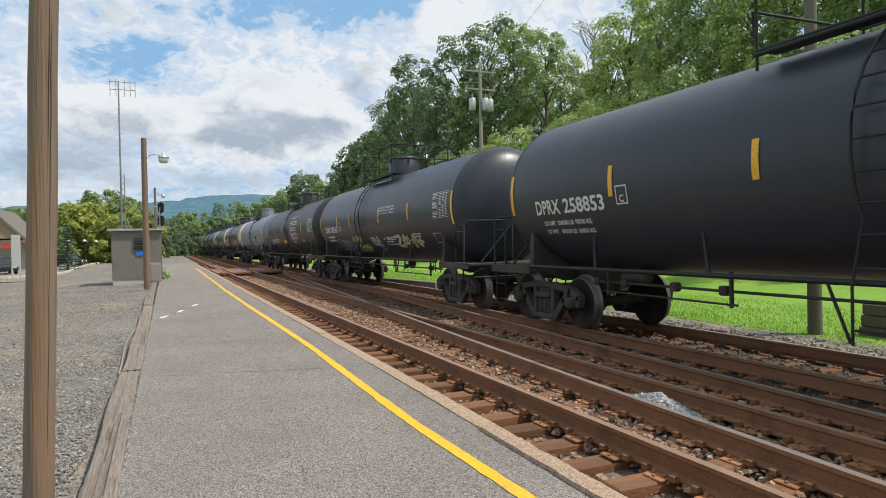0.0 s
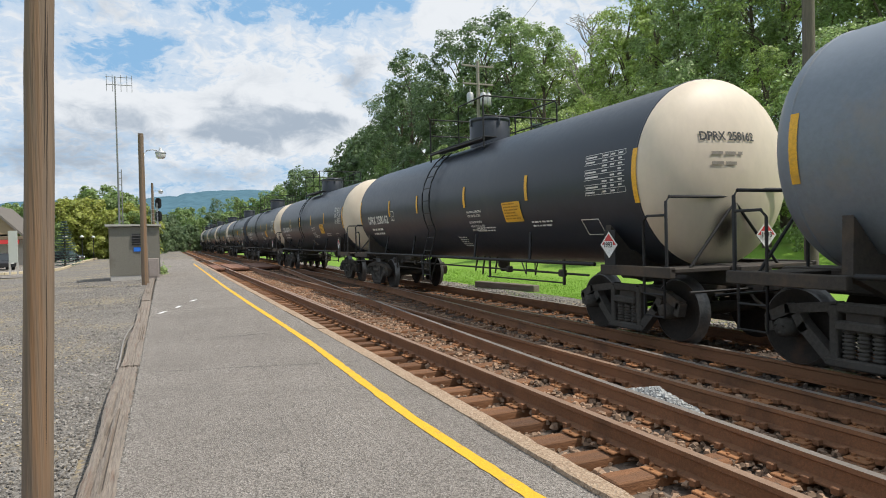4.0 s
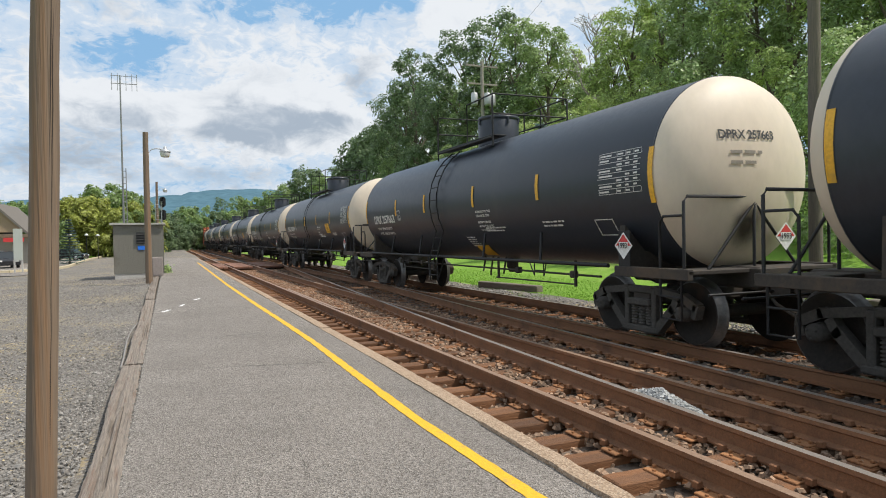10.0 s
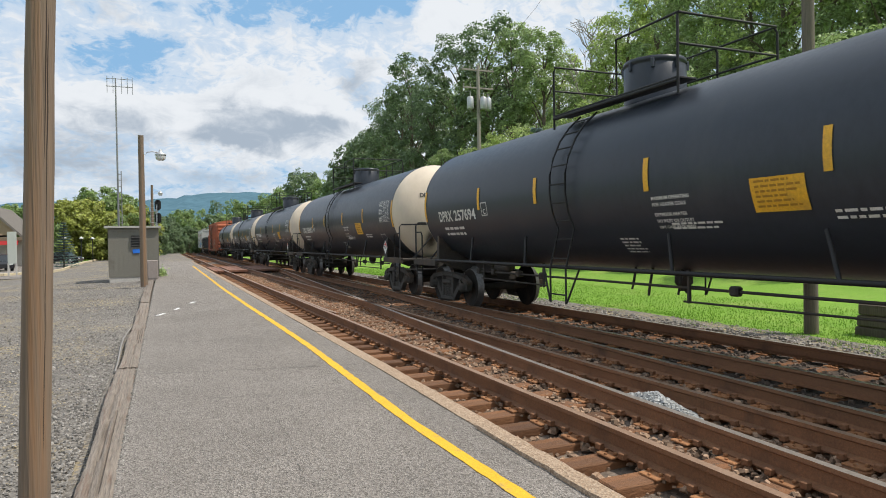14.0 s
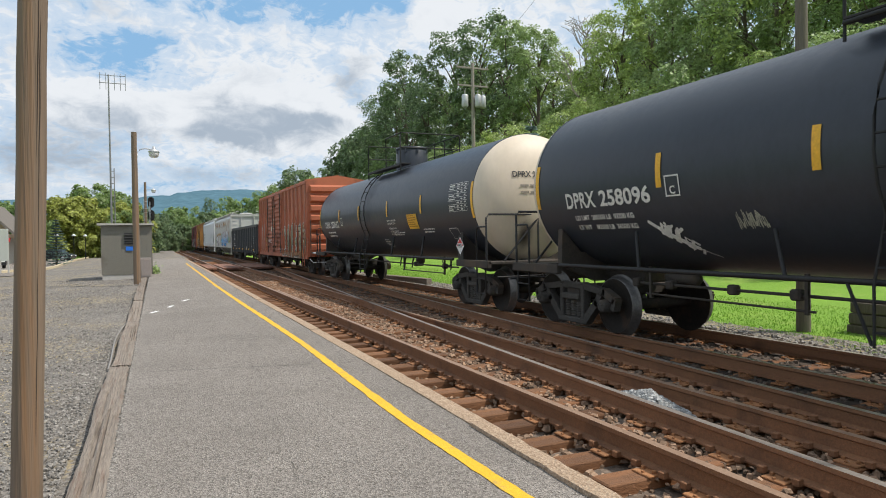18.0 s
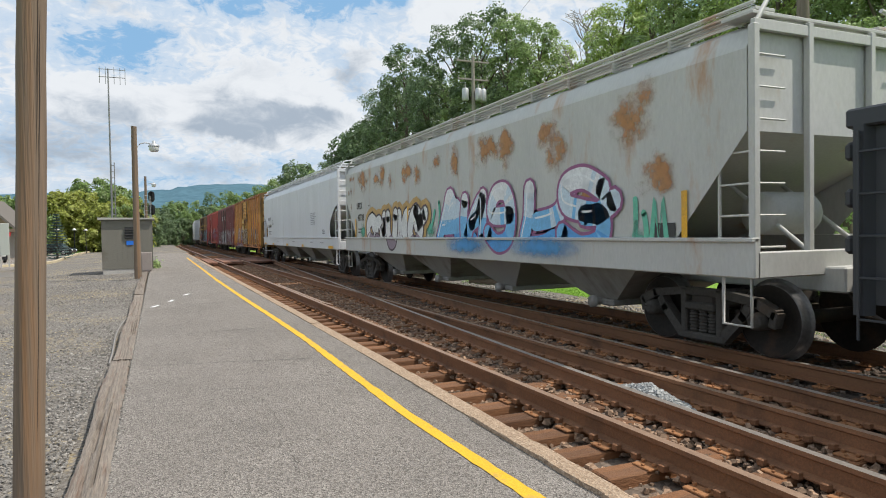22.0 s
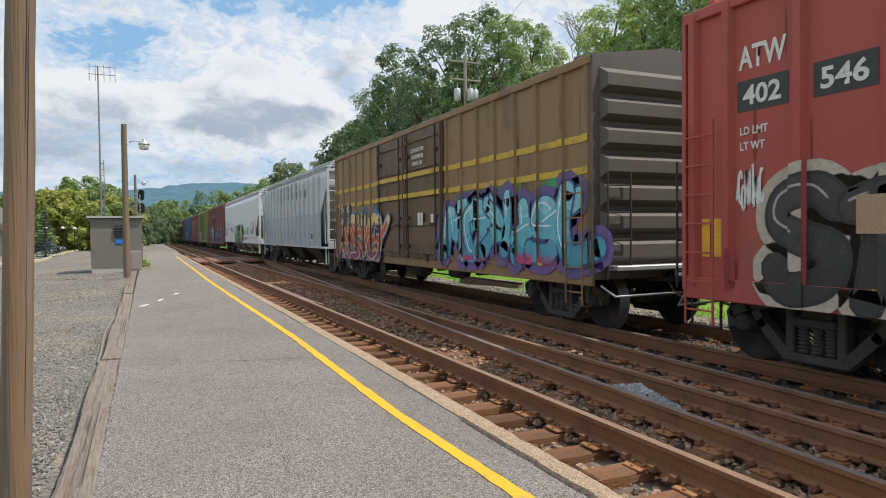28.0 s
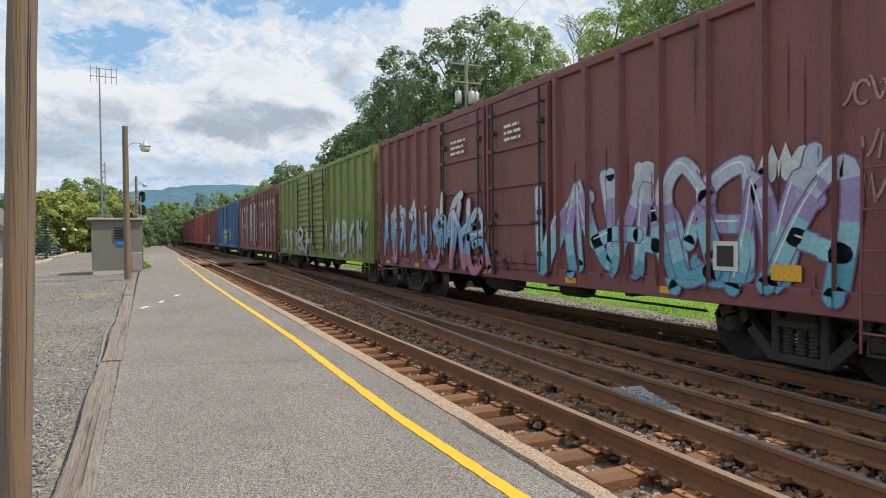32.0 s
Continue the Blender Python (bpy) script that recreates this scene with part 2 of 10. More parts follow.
BALLAST_STONE = mat("ballast stones", (0.15, 0.093, 0.060), (0.35, 0.235, 0.155), 0.95, scale=2, fine=30, bump=0.3, island=0.55)
# far-track ballast: darker colours hold the shade beneath the train
SHADED_STONE = mat("shade-darkened ballast stones", (0.062, 0.046, 0.035), (0.15, 0.112, 0.085), 0.9, scale=2, fine=30, bump=0.3, island=0.55)
SHADED_BED = ground_mat("shade-darkened ballast bed", (0.028, 0.022, 0.018), (0.062, 0.048, 0.038), (0.13, 0.10, 0.08), 22)
PALE_STONE = mat("fresh ballast", (0.24, 0.245, 0.24), (0.38, 0.385, 0.375), 0.95, scale=5, fine=30, bump=0.2, island=0.3)
TIE = mat("creosoted tie", (0.095, 0.048, 0.026), (0.205, 0.098, 0.046), 0.92, scale=2.5, fine=35, bump=0.7, stretch=(0.25, 3, 1), dirt=(0.235, 0.098, 0.036), dirt_amount=0.5, vary=0.32)
PLATE_RUST = mat("rusty tie plate", (0.235, 0.105, 0.042), (0.35, 0.165, 0.07), 0.85, 0.1, scale=4, fine=50, bump=0.3, vary=0.2)
RUST = mat("rusty steel", (0.160, 0.074, 0.036), (0.255, 0.120, 0.055), 0.72, 0.1, scale=2, fine=50, bump=0.3, dirt=(0.09, 0.046, 0.026), dirt_amount=0.4, vary=0.1)
RAIL_HEAD = mat("worn rail head", (0.42, 0.36, 0.31), (0.55, 0.49, 0.44), 0.4, 0.7, scale=2, fine=40, bump=0.05)
RAIL_DULL = mat("rusted rail head", (0.27, 0.165, 0.105), (0.37, 0.25, 0.175), 0.5, 0.3, scale=2, fine=40, bump=0.1)
OLD_TIMBER = mat("weathered timber", (0.145, 0.120, 0.098), (0.285, 0.240, 0.198), 0.92, scale=1.8, fine=11, bump=0.9, stretch=(7, 0.45, 7), dirt=(0.155, 0.088, 0.058), dirt_amount=0.42, dirt_scale=2.2, vary=0.14)
POLE_WOOD = mat("pole wood", (0.125, 0.094, 0.068), (0.235, 0.170, 0.118), 0.9, scale=1.0, fine=3.2, bump=0.8, grain=0.38, stretch=(9, 9, 0.2), dirt=(0.275, 0.140, 0.060), dirt_amount=0.30, dirt_scale=0.5)
GREY_POLE = mat("grey pole wood", (0.24, 0.21, 0.18), (0.34, 0.31, 0.27), 0.9, scale=2.0, fine=9, bump=0.4, stretch=(7, 7, 0.35))
GRASS = mat("grass", (0.105, 0.225, 0.014), (0.19, 0.345, 0.028), 0.9, scale=0.6, fine=30, bump=0.9, dirt=(0.24, 0.33, 0.06), dirt_amount=0.45, dirt_scale=0.4)
GRASS_BLADE = mat("grass blades", (0.095, 0.235, 0.012), (0.185, 0.36, 0.026), 0.8, fine=5, bump=0, island=0.35, trans=0.3)
SHED = mat("shed siding", (0.165, 0.156, 0.130), (0.195, 0.185, 0.155), 0.7, scale=1.2, fine=20, bump=0.1, dirt=(0.13, 0.115, 0.09), dirt_amount=0.25)
CONCRETE = mat("concrete", (0.40, 0.38, 0.35), (0.5, 0.48, 0.45), 0.9, fine=30, bump=0.3)
DARK = mat("dark opening", (0.02, 0.02, 0.02), (0.03, 0.03, 0.03), 0.6, bump=0)
BLACK_METAL = mat("black painted metal", (0.014, 0.014, 0.015), (0.026, 0.026, 0.027), 0.6, 0.0, scale=2, fine=40, bump=0.1, spec=0.3)
GALV = mat("galvanised steel", (0.42, 0.43, 0.44), (0.55, 0.56, 0.57), 0.5, 0.6, scale=4, fine=30, bump=0.05)
BLUE_SIGN = mat("blue sign", (0.02, 0.15, 0.62), (0.02, 0.18, 0.7), 0.5, bump=0)
TANK_BLACK = mat("tank black", (0.033, 0.038, 0.049), (0.044, 0.050, 0.063), 0.36, 0.0, scale=0.5, fine=14, bump=0.02, dirt=(0.056, 0.059, 0.066), dirt_amount=0.35, dirt_scale=0.5, stretch=(1, 0.7, 0.35), spec=0.30, grain=0.25)
TANK_RUSTY = mat("tank black rust-topped", (0.025, 0.026, 0.029), (0.034, 0.035, 0.038), 0.42, spec=0.38, scale=0.5, fine=14, bump=0.03, dirt=(0.05, 0.045, 0.042), dirt_amount=0.35, dirt_scale=0.5, stretch=(1, 0.7, 0.5))
TANK_GREY = mat("tank grey", (0.145, 0.170, 0.208), (0.185, 0.212, 0.250), 0.45, scale=0.5, fine=14, bump=0.02, dirt=(0.215, 0.195, 0.18), dirt_amount=0.3, dirt_scale=0.6, grain=0.25)
CREAM = mat("cream tank head", (0.60, 0.505, 0.395), (0.65, 0.56, 0.45), 0.55, scale=0.8, fine=6, bump=0.02, stretch=(1, 1, 0.5), grain=0.15)
UNDER = mat("underframe grime", (0.028, 0.024, 0.021), (0.055, 0.046, 0.038), 0.85, scale=2, fine=25, bump=0.2, dirt=(0.085, 0.06, 0.04), dirt_amount=0.4)
BOGIE = mat("bogie grime", (0.042, 0.039, 0.035), (0.078, 0.072, 0.064), 0.85, scale=2.5, fine=25, bump=0.25, dirt=(0.10, 0.066, 0.042), dirt_amount=0.4, vary=0.2, spec=0.3)
WHEEL = mat("wheel steel", (0.016, 0.0145, 0.013), (0.032, 0.027, 0.023), 0.8, 0.0, scale=3, fine=25, bump=0.15, dirt=(0.06, 0.036, 0.024), dirt_amount=0.35, dirt_scale=2.0, spec=0.2)
TREAD = mat("wheel tread", (0.085, 0.080, 0.076), (0.14, 0.135, 0.13), 0.42, 0.6, fine=20, bump=0)
DECAL_WHITE = mat("stencil white", (0.62, 0.61, 0.58), (0.70, 0.69, 0.66), 0.6, scale=3, fine=25, bump=0)
DECAL_DARK = mat("stencil black", (0.03, 0.03, 0.03), (0.05, 0.05, 0.05), 0.6, fine=25, bump=0)
REFLECT = mat("reflective yellow", (0.72, 0.36, 0.015), (0.80, 0.43, 0.03), 0.5, scale=3, fine=30, bump=0, dirt=(0.45, 0.26, 0.05), dirt_amount=0.3)
RED = mat("placard red", (0.55, 0.03, 0.03), (0.62, 0.05, 0.05), 0.5, bump=0)


# ---- building helpers ----
class Geo:
    """Collects vertices and faces of one mesh."""

    def __init__(self):
        self.v, self.f, self.s, self.m = [], [], [], []
        self.slot = 0

    def face(self, pts, smooth=False):
        k = len(self.v)
        self.v += [tuple(p) for p in pts]
        self.f.append(tuple(range(k, k + len(pts))))
        self.s.append(smooth)
        self.m.append(self.slot)

    def add(self, verts, faces, smooth=False):
        k = len(self.v)
        self.v += [tuple(p) for p in verts]
        for q in faces:
            self.f.append(tuple(i + k for i in q))
            self.s.append(smooth)
            self.m.append(self.slot)

    def box(self, x0, x1, y0, y1, z0, z1, bevel=0.0):
        x0, x1, y0, y1, z0, z1 = min(x0, x1), max(x0, x1), min(y0, y1), max(y0, y1), min(z0, z1), max(z0, z1)
        b = min(bevel, (x1 - x0) / 3, (y1 - y0) / 3, (z1 - z0) / 3)
        if b <= 0:
            v = [(x, y, z) for z in (z0, z1) for y in (y0, y1) for x in (x0, x1)]
            self.add(v, [(0, 2, 3, 1), (4, 5, 7, 6), (0, 1, 5, 4), (2, 6, 7, 3), (0, 4, 6, 2), (1, 3, 7, 5)])
            return self
        v = []
        for z, d in ((z0, b), (z0 + b, 0), (z1 - b, 0), (z1, b)):
            xa, xb, ya, yb = x0 + d, x1 - d, y0 + d, y1 - d
            e = b if d == 0 else b * 0.5
            v += [(xa + e, ya, z), (xb - e, ya, z), (xb, ya + e, z), (xb, yb - e, z), (xb - e, yb, z), (xa + e, yb, z), (xa, yb - e, z), (xa, ya + e, z)]
        f = [tuple(reversed(range(8))), tuple(range(24, 32))]
        for r in range(3):
            for i in range(8):
                j = (i + 1) % 8
                f.append((r * 8 + i, r * 8 + j, r * 8 + 8 + j, r * 8 + 8 + i))
        self.add(v, f)
        return self

    def tube(self, pts, r, seg=8, close=True, radii=None):
        """A round bar along a line of points."""
        P = [Vector(p) for p in pts]
        k = len(self.v)
        up = Vector((0.0213, 0.031, 1)).normalized()
        verts, faces = [], []
        for i, p in enumerate(P):
            d = (P[min(i + 1, len(P) - 1)] - P[max(i - 1, 0)]).normalized()
            u = up if abs(d.dot(up)) < 0.95 else Vector((1, 0.03, 0.01)).normalized()
            a = d.cross(u).normalized()
            b = a.cross(d)
            rr = radii[i] if radii else r
            for j in range(seg):
                t = 2 * math.pi * j / seg
                verts.append(p + (a * math.cos(t) + b * math.sin(t)) * rr)
        n = len(P)
        for i in range(n - 1):
            for j in range(seg):
                q = (j + 1) % seg
                faces.append((i * seg + j, i * seg + j + seg, i * seg + q + seg, i * seg + q))
        self.add(verts, faces, seg > 5)
        if close:
            self.add([verts[j] for j in range(seg)], [tuple(range(seg))])
            self.add([verts[(n - 1) * seg + j] for j in range(seg)], [tuple(reversed(range(seg)))])
        return self

    def lathe(self, profile, seg=24, axis="Y", centre=(0, 0, 0), smooth=True):
        """profile: (radius, height along the axis)."""
        verts, faces = [], []
        for r, h in profile:
            for j in range(seg):
                t = 2 * math.pi * j / seg
                c, s = r * math.cos(t), r * math.sin(t)
                p = {"Y": (c, h, s), "X": (h, c, s), "Z": (c, s, h)}[axis]
                verts.append((p[0] + centre[0], p[1] + centre[1], p[2] + centre[2]))
        for i in range(len(profile) - 1):
            for j in range(seg):
                q = (j + 1) % seg
                faces.append((i * seg + j, i * seg + q, i * seg + seg + q, i * seg + seg + j))
        self.add(verts, faces, smooth)
        return self

    def prism(self, outline, h0, h1, axis="Y"):
        """An outline of pairs pushed along an axis. Y: pairs are (x, z); X: (y, z); Z: (x, y)."""
        def at(a, b, h):
            return {"Y": (a, h, b), "X": (h, a, b), "Z": (a, b, h)}[axis]
        n = len(outline)
        v = [at(a, b, h0) for a, b in outline] + [at(a, b, h1) for a, b in outline]
        f = [tuple(range(n)), tuple(reversed(range(n, 2 * n)))]
        f += [(i, i + n, (i + 1) % n + n, (i + 1) % n) for i in range(n)]
        self.add(v, f)
        return self

    def mesh(self, name, *materials):
        me = bpy.data.meshes.new(name)
        me.from_pydata(self.v, [], self.f)
        me.polygons.foreach_set("use_smooth", self.s)
        for m in materials:
            me.materials.append(m)
        if len(materials) > 1:
            me.polygons.foreach_set("material_index", self.m)
        me.validate()
        me.update()
        return me


def thing(name, mesh=None, label="", category="", group="", kind="", at=None):
    ob = tagged(new(name, mesh), label, category, group, kind)
    if at is not None:
        ob.matrix_basis = at
    return ob


def part(name, mesh, parent, label="", at=None, kind=""):
    ob = new(name, mesh)
    ob.parent = parent
    if at is not None:
        ob.matrix_basis = at
    return tagged(ob, label, kind=kind)


CACHE = {}


def shared(key, build):
    """One mesh for all alike parts."""
    if key not in CACHE:
        CACHE[key] = build()
    return CACHE[key]


def text_mesh(name, words, size, material, spacing=1.0, squeeze=1.0, shear=0.0):
    """Flat lettering in the xy plane, starting at the origin."""
    cu = bpy.data.curves.new(name, "FONT")
    cu.body, cu.size, cu.space_character, cu.shear = words, size, spacing, shear
    cu.resolution_u = 3
    cu.offset = 0.026
    ob = bpy.data.objects.new(name, cu)
    me = bpy.data.meshes.new_from_object(ob)
    bpy.data.objects.remove(ob)
    bpy.data.curves.remove(cu)
    for v in me.vertices:
        v.co.x *= squeeze
    me.materials.clear()
    me.materials.append(material)
    return me


# ---- the line of the tracks: straight, then bending right ----
BEND_Y, BEND_R = 118.0, 330.0


def on_line(s, x, z=0.0):
    """The point s metres along the straight line at offset x, and its heading (clockwise, radians)."""
    if s <= BEND_Y:
        return Vector((x, s, z)), 0.0
    a = (s - BEND_Y) / BEND_R
    r = BEND_R - x
    return Vector((x + r * (1 - math.cos(a)), BEND_Y + r * math.sin(a), z)), a


R1, R3 = 3.42, 4.93          # near track
R5, R6 = 6.79, 8.30          # far track, on which the train runs
TRAIN_X = (R5 + R6) / 2
PLAT_Z = 0.10


# ---- ground ----
def land_height(x, y):
    h = -0.30
    if x < -0.4:                       # gravel lot falls away a little from the platform
        h = PLAT_Z - 0.10 - 0.03 * min(1, (-0.4 - x) / 1.5)
        if x < -4:
            h -= 0.02 * min(6, -4 - x)
        h -= 0.35 * min(1, max(0, (y - 30) / 18)) * min(1, max(0, (-2 - x) / 3))
    elif x < 2.3:
        h = -0.25
    elif x > 9.0:
        h = -0.30 + 0.1 * min(1, max(0, (x - 9.3) / 1.5))
        if x > 16:
            h += (min(x, 45) - 16) * 0.16
    return h


def ground_sheet(name, xs, ys, material, label, rough=0.0, lift=0.0, kind="structure"):
    g = Geo()
    rnd = random.Random(5)
    v = [(x, y, land_height(x, y) + lift + rnd.uniform(-rough, rough)) for y in ys for x in xs]
    n = len(xs)
    f = [(j * n + i, j * n + i + 1, j * n + n + i + 1, j * n + n + i) for j in range(len(ys) - 1) for i in range(n - 1)]
    g.add(v, f, True)
    return thing(name, g.mesh(name, material), label, "ground", kind=kind)


def span(a, b, step):
    n = max(1, round((b - a) / step))
    return [a + (b - a) * i / n for i in range(n + 1)]


far_x = [-2500, -600, -150, -60, -40] + span(-30, -4, 1.3)[0:] + [-2.5, -1.2, -0.45, -0.39, 0.5, 2.2, 2.5, 3, 6, 8.9, 9.3, 10.8] + span(12, 45, 3) + [60, 150, 600, 2500]
ground_sheet("ground", far_x, [-400, -60, -20] + span(-8, 60, 2) + [80, 110, 150, 220, 400, 1000, 3000], GRASS, "green grass and earth reaching to the horizon", lift=-0.05)
ground_sheet("gravel_lot", [-13, -11, -9, -7, -5.5, -4, -3, -2, -1.2, -0.55, -0.28], span(-8, 130, 1.5), GRAVEL, "grey gravel lot scattered with yellow leaves", 0.012)

ground_sheet("gravel_verge", [9.2, 9.6, 10.0, 10.35, 10.6], span(-6, 60, 1.5), GRAVEL, "grey gravel verge between the far track and the grass", 0.012, -0.03)
# trodden gravel path past the platform's end
g = Geo()
ps = span(63.9, 200, 4)
rnd = random.Random(6)
vs = [on_line(s, x, (PLAT_Z - 0.03 if x > -0.9 and x < 2.9 else -0.33) - 0.0012 * (s - 64) + rnd.uniform(-0.02, 0.02))[0] for s in ps for x in (-1.6, -0.7, 0.6, 1.8, 2.7, 3.2)]
g.add(vs, [(j * 6 + i, j * 6 + i + 1, j * 6 + 7 + i, j * 6 + 6 + i) for j in range(len(ps) - 1) for i in range(5)], True)
thing("gravel_path", g.mesh("gravel_path", GRAVEL), "grey gravel path beyond the platform's end", "path", kind="structure")

# ballast of the three tracks
g = Geo()
sec = [(1.9, -0.36), (2.7, -0.33), (3.2, -0.295), (4.1, -0.245), (5.2, -0.24), (5.8, -0.225), (6.5, -0.235), (8.6, -0.235), (9.1, -0.25), (9.9, -0.31)]
ss = span(-12, 60, 0.9) + span(62, 300, 6)
rnd = random.Random(3)
vs = []
for s in ss:
    for x, z in sec:
        vs.append(on_line(s, x, z + rnd.uniform(-0.02, 0.02))[0])
n = len(sec)
g.add(vs, [(j * n + i, j * n + i + 1, j * n + n + i + 1, j * n + n + i) for j in range(len(ss) - 1) for i in range(n - 1)], True)
for k_ in range(len(g.f)):                         # far track: the shade under the train is painted into a darker bed
    g.m[k_] = 1 if k_ % (n - 1) in (5, 6, 7) else 0
thing("ballast_bed", g.mesh("ballast_bed", BALLAST, SHADED_BED), "brown rust-stained ballast bed under the tracks", "ballast", kind="structure")


def stones(name, n, place, size, material, label, seed, category="stones"):
    """Many loose stones in one mesh."""
    g, r = Geo(), random.Random(seed)
    base = [(-1, -0.8, -0.5), (1, -0.7, -0.6), (0.8, 0.9, -0.5), (-0.9, 0.8, -0.6), (-0.6, -0.5, 0.6), (0.7, -0.5, 0.5), (0.5, 0.6, 0.7), (-0.6, 0.5, 0.5)]
    fc = [(0, 3, 2, 1), (4, 5, 6, 7), (0, 1, 5, 4), (1, 2, 6, 5), (2, 3, 7, 6), (3, 0, 4, 7)]
    for _ in range(n):
        x, y, z = place(r)
        k = size * r.uniform(0.5, 1.3)
        a, t = r.uniform(0, 6.3), r.uniform(-0.7, 0.7)
        ca, sa, ct, st = math.cos(a), math.sin(a), math.cos(t), math.sin(t)
        q = (r.uniform(0.6, 1.2), r.uniform(0.6, 1.2), r.uniform(0.5, 1.0))
        v = []
        for bx, by, bz in base:
            bx, by, bz = bx * q[0] * k, by * q[1] * k, bz * q[2] * k
            by, bz = by * ct - bz * st, by * st + bz * ct
            v.append((x + bx * ca - by * sa, y + bx * sa + by * ca, z + bz))
        g.add(v, fc)
    return thing(name, g.mesh(name, material), label, category, kind="stuff")


stones("ballast_stones", 26000, lambda r: (lambda x: (x, -2 + 42 * r.random() ** 1.6, (-0.285 if x < 3.3 else -0.222) + r.uniform(-0.015, 0.025)))(r.uniform(2.5, 5.9)), 0.034, BALLAST_STONE, "brown and grey ballast stones between the ties", 11)
stones("oily_ballast_stones", 15000, lambda r: (r.uniform(5.7, 9.5), -2 + 44 * r.random() ** 1.5, -0.222 + r.uniform(-0.015, 0.025)), 0.034, SHADED_STONE, "far track ballast stones, coloured darker for shade", 16)
stones("fresh_ballast_pile", 1500, lambda r: (lambda a, q: (4.53 + 0.19 * q * math.cos(a), 5.20 + 0.60 * q * math.sin(a), -0.16 + 0.15 * (1 - q) + r.uniform(0, 0.02)))(r.uniform(0, 6.3), r.random() ** 0.6), 0.024, PALE_STONE,
       "small pile of pale grey fresh ballast between rails", 12, "gravel pile")
stones("lot_stones", 46000, lambda r: (lambda y, x: (x, y, land_height(x, y) + 0.006))(2.5 + 34 * r.random() ** 1.8, -0.62 - 8.5 * r.random() ** 1.7), 0.0125, STONES, "loose grey stones strewn over the gravel lot", 13)
stones("lot_cobbles", 500, lambda r: (lambda y, x: (x, y, land_height(x, y) + 0.008))(3.5 + 24 * r.random() ** 1.5, -0.66 - 4.5 * r.random() ** 1.4), 0.028, STONES, "larger grey stones lying on the gravel lot", 23)

stones("crumbled_edge", 5000, lambda r: (-0.29 + r.gauss(0, 0.014), 2 + 26 * r.random() ** 1.5, PLAT_Z - 0.004), 0.010, STONES, "crumbled asphalt crumbs along the timber edge", 14)
# ---- platform ----
PLAT_END = 64.0
g = Geo()
g.box(-0.30, 2.30, -6, PLAT_END, -0.3, PLAT_Z)
platform = thing("platform", g.mesh("platform", ASPHALT), "worn grey asphalt platform with fine cracks", "platform", kind="structure")
g = Geo()
rnd = random.Random(8)
LINE_WAY = ((-6, 1.87), (3, 1.88), (5, 1.828), (6.6, 1.85), (9.3, 1.895), (12, 1.88), (16, 1.84), (23, 1.81), (32, 1.85), (48.7, 1.89))


def along(way, y):
    for (a, p), (b, q) in zip(way, way[1:]):
        if y <= b:
            return p + (q - p) * (y - a) / (b - a)
    return way[-1][1]


xs = [(along(LINE_WAY, y), y) for y in span(-6, 48.6, 0.12)]
edge_w = 0.05
for (xa, ya), (xb, yb) in zip(xs, xs[1:]):
    w0, w1 = edge_w, 0.050 + rnd.uniform(-0.006, 0.006)
    edge_w = w1
    g.face([(xa - w0, ya, PLAT_Z + 0.005), (xa + w0, ya, PLAT_Z + 0.005), (xb + w1, yb, PLAT_Z + 0.005), (xb - w1, yb, PLAT_Z + 0.005)])
thing("platform_line", g.mesh("platform_line", YELLOW_LINE), "yellow painted safety line along the platform", "line marking", kind="structure")
for x, y, a in ((-0.066, 15.16, 20), (0.275, 16.28, 13), (0.66, 17.8, 20)):
    g = Geo().box(-0.035, 0.035, -0.20, 0.20, 0, 0.004)
    thing("paint_dash", g.mesh("paint_dash", WHITE_PAINT), "short white paint dash on the asphalt", "paint mark", "white paint dashes", at=pose(x, y, PLAT_Z + 0.002, 0, 0, -a))

for y, tilt, w in ((6.75, -0.28, 0.004), (8.18, -0.25, 0.009), (10.62, 0.05, 0.014), (15.2, 0.03, 0.010), (21.5, 0.02, 0.012)):
    g, r = Geo(), random.Random(int(y * 10))
    pts = [(x, y + tilt * x + r.uniform(-0.02, 0.02)) for x in span(-0.2, 2.15, 0.12)]
    for (xa, ya), (xb, yb) in zip(pts, pts[1:]):
        k = w * r.uniform(0.4, 1.2)
        g.face([(xa, ya - k, PLAT_Z + 0.0035), (xb, yb - k, PLAT_Z + 0.0035), (xb, yb + k, PLAT_Z + 0.0035), (xa, ya + k, PLAT_Z + 0.0035)])
    thing("platform_joint", g.mesh("platform_joint", mat("worn tar joint", (0.10, 0.092, 0.083), (0.15, 0.14, 0.125), 0.9, bump=0)), "faint dark joint across the asphalt", "joint", "platform joints", kind="structure")

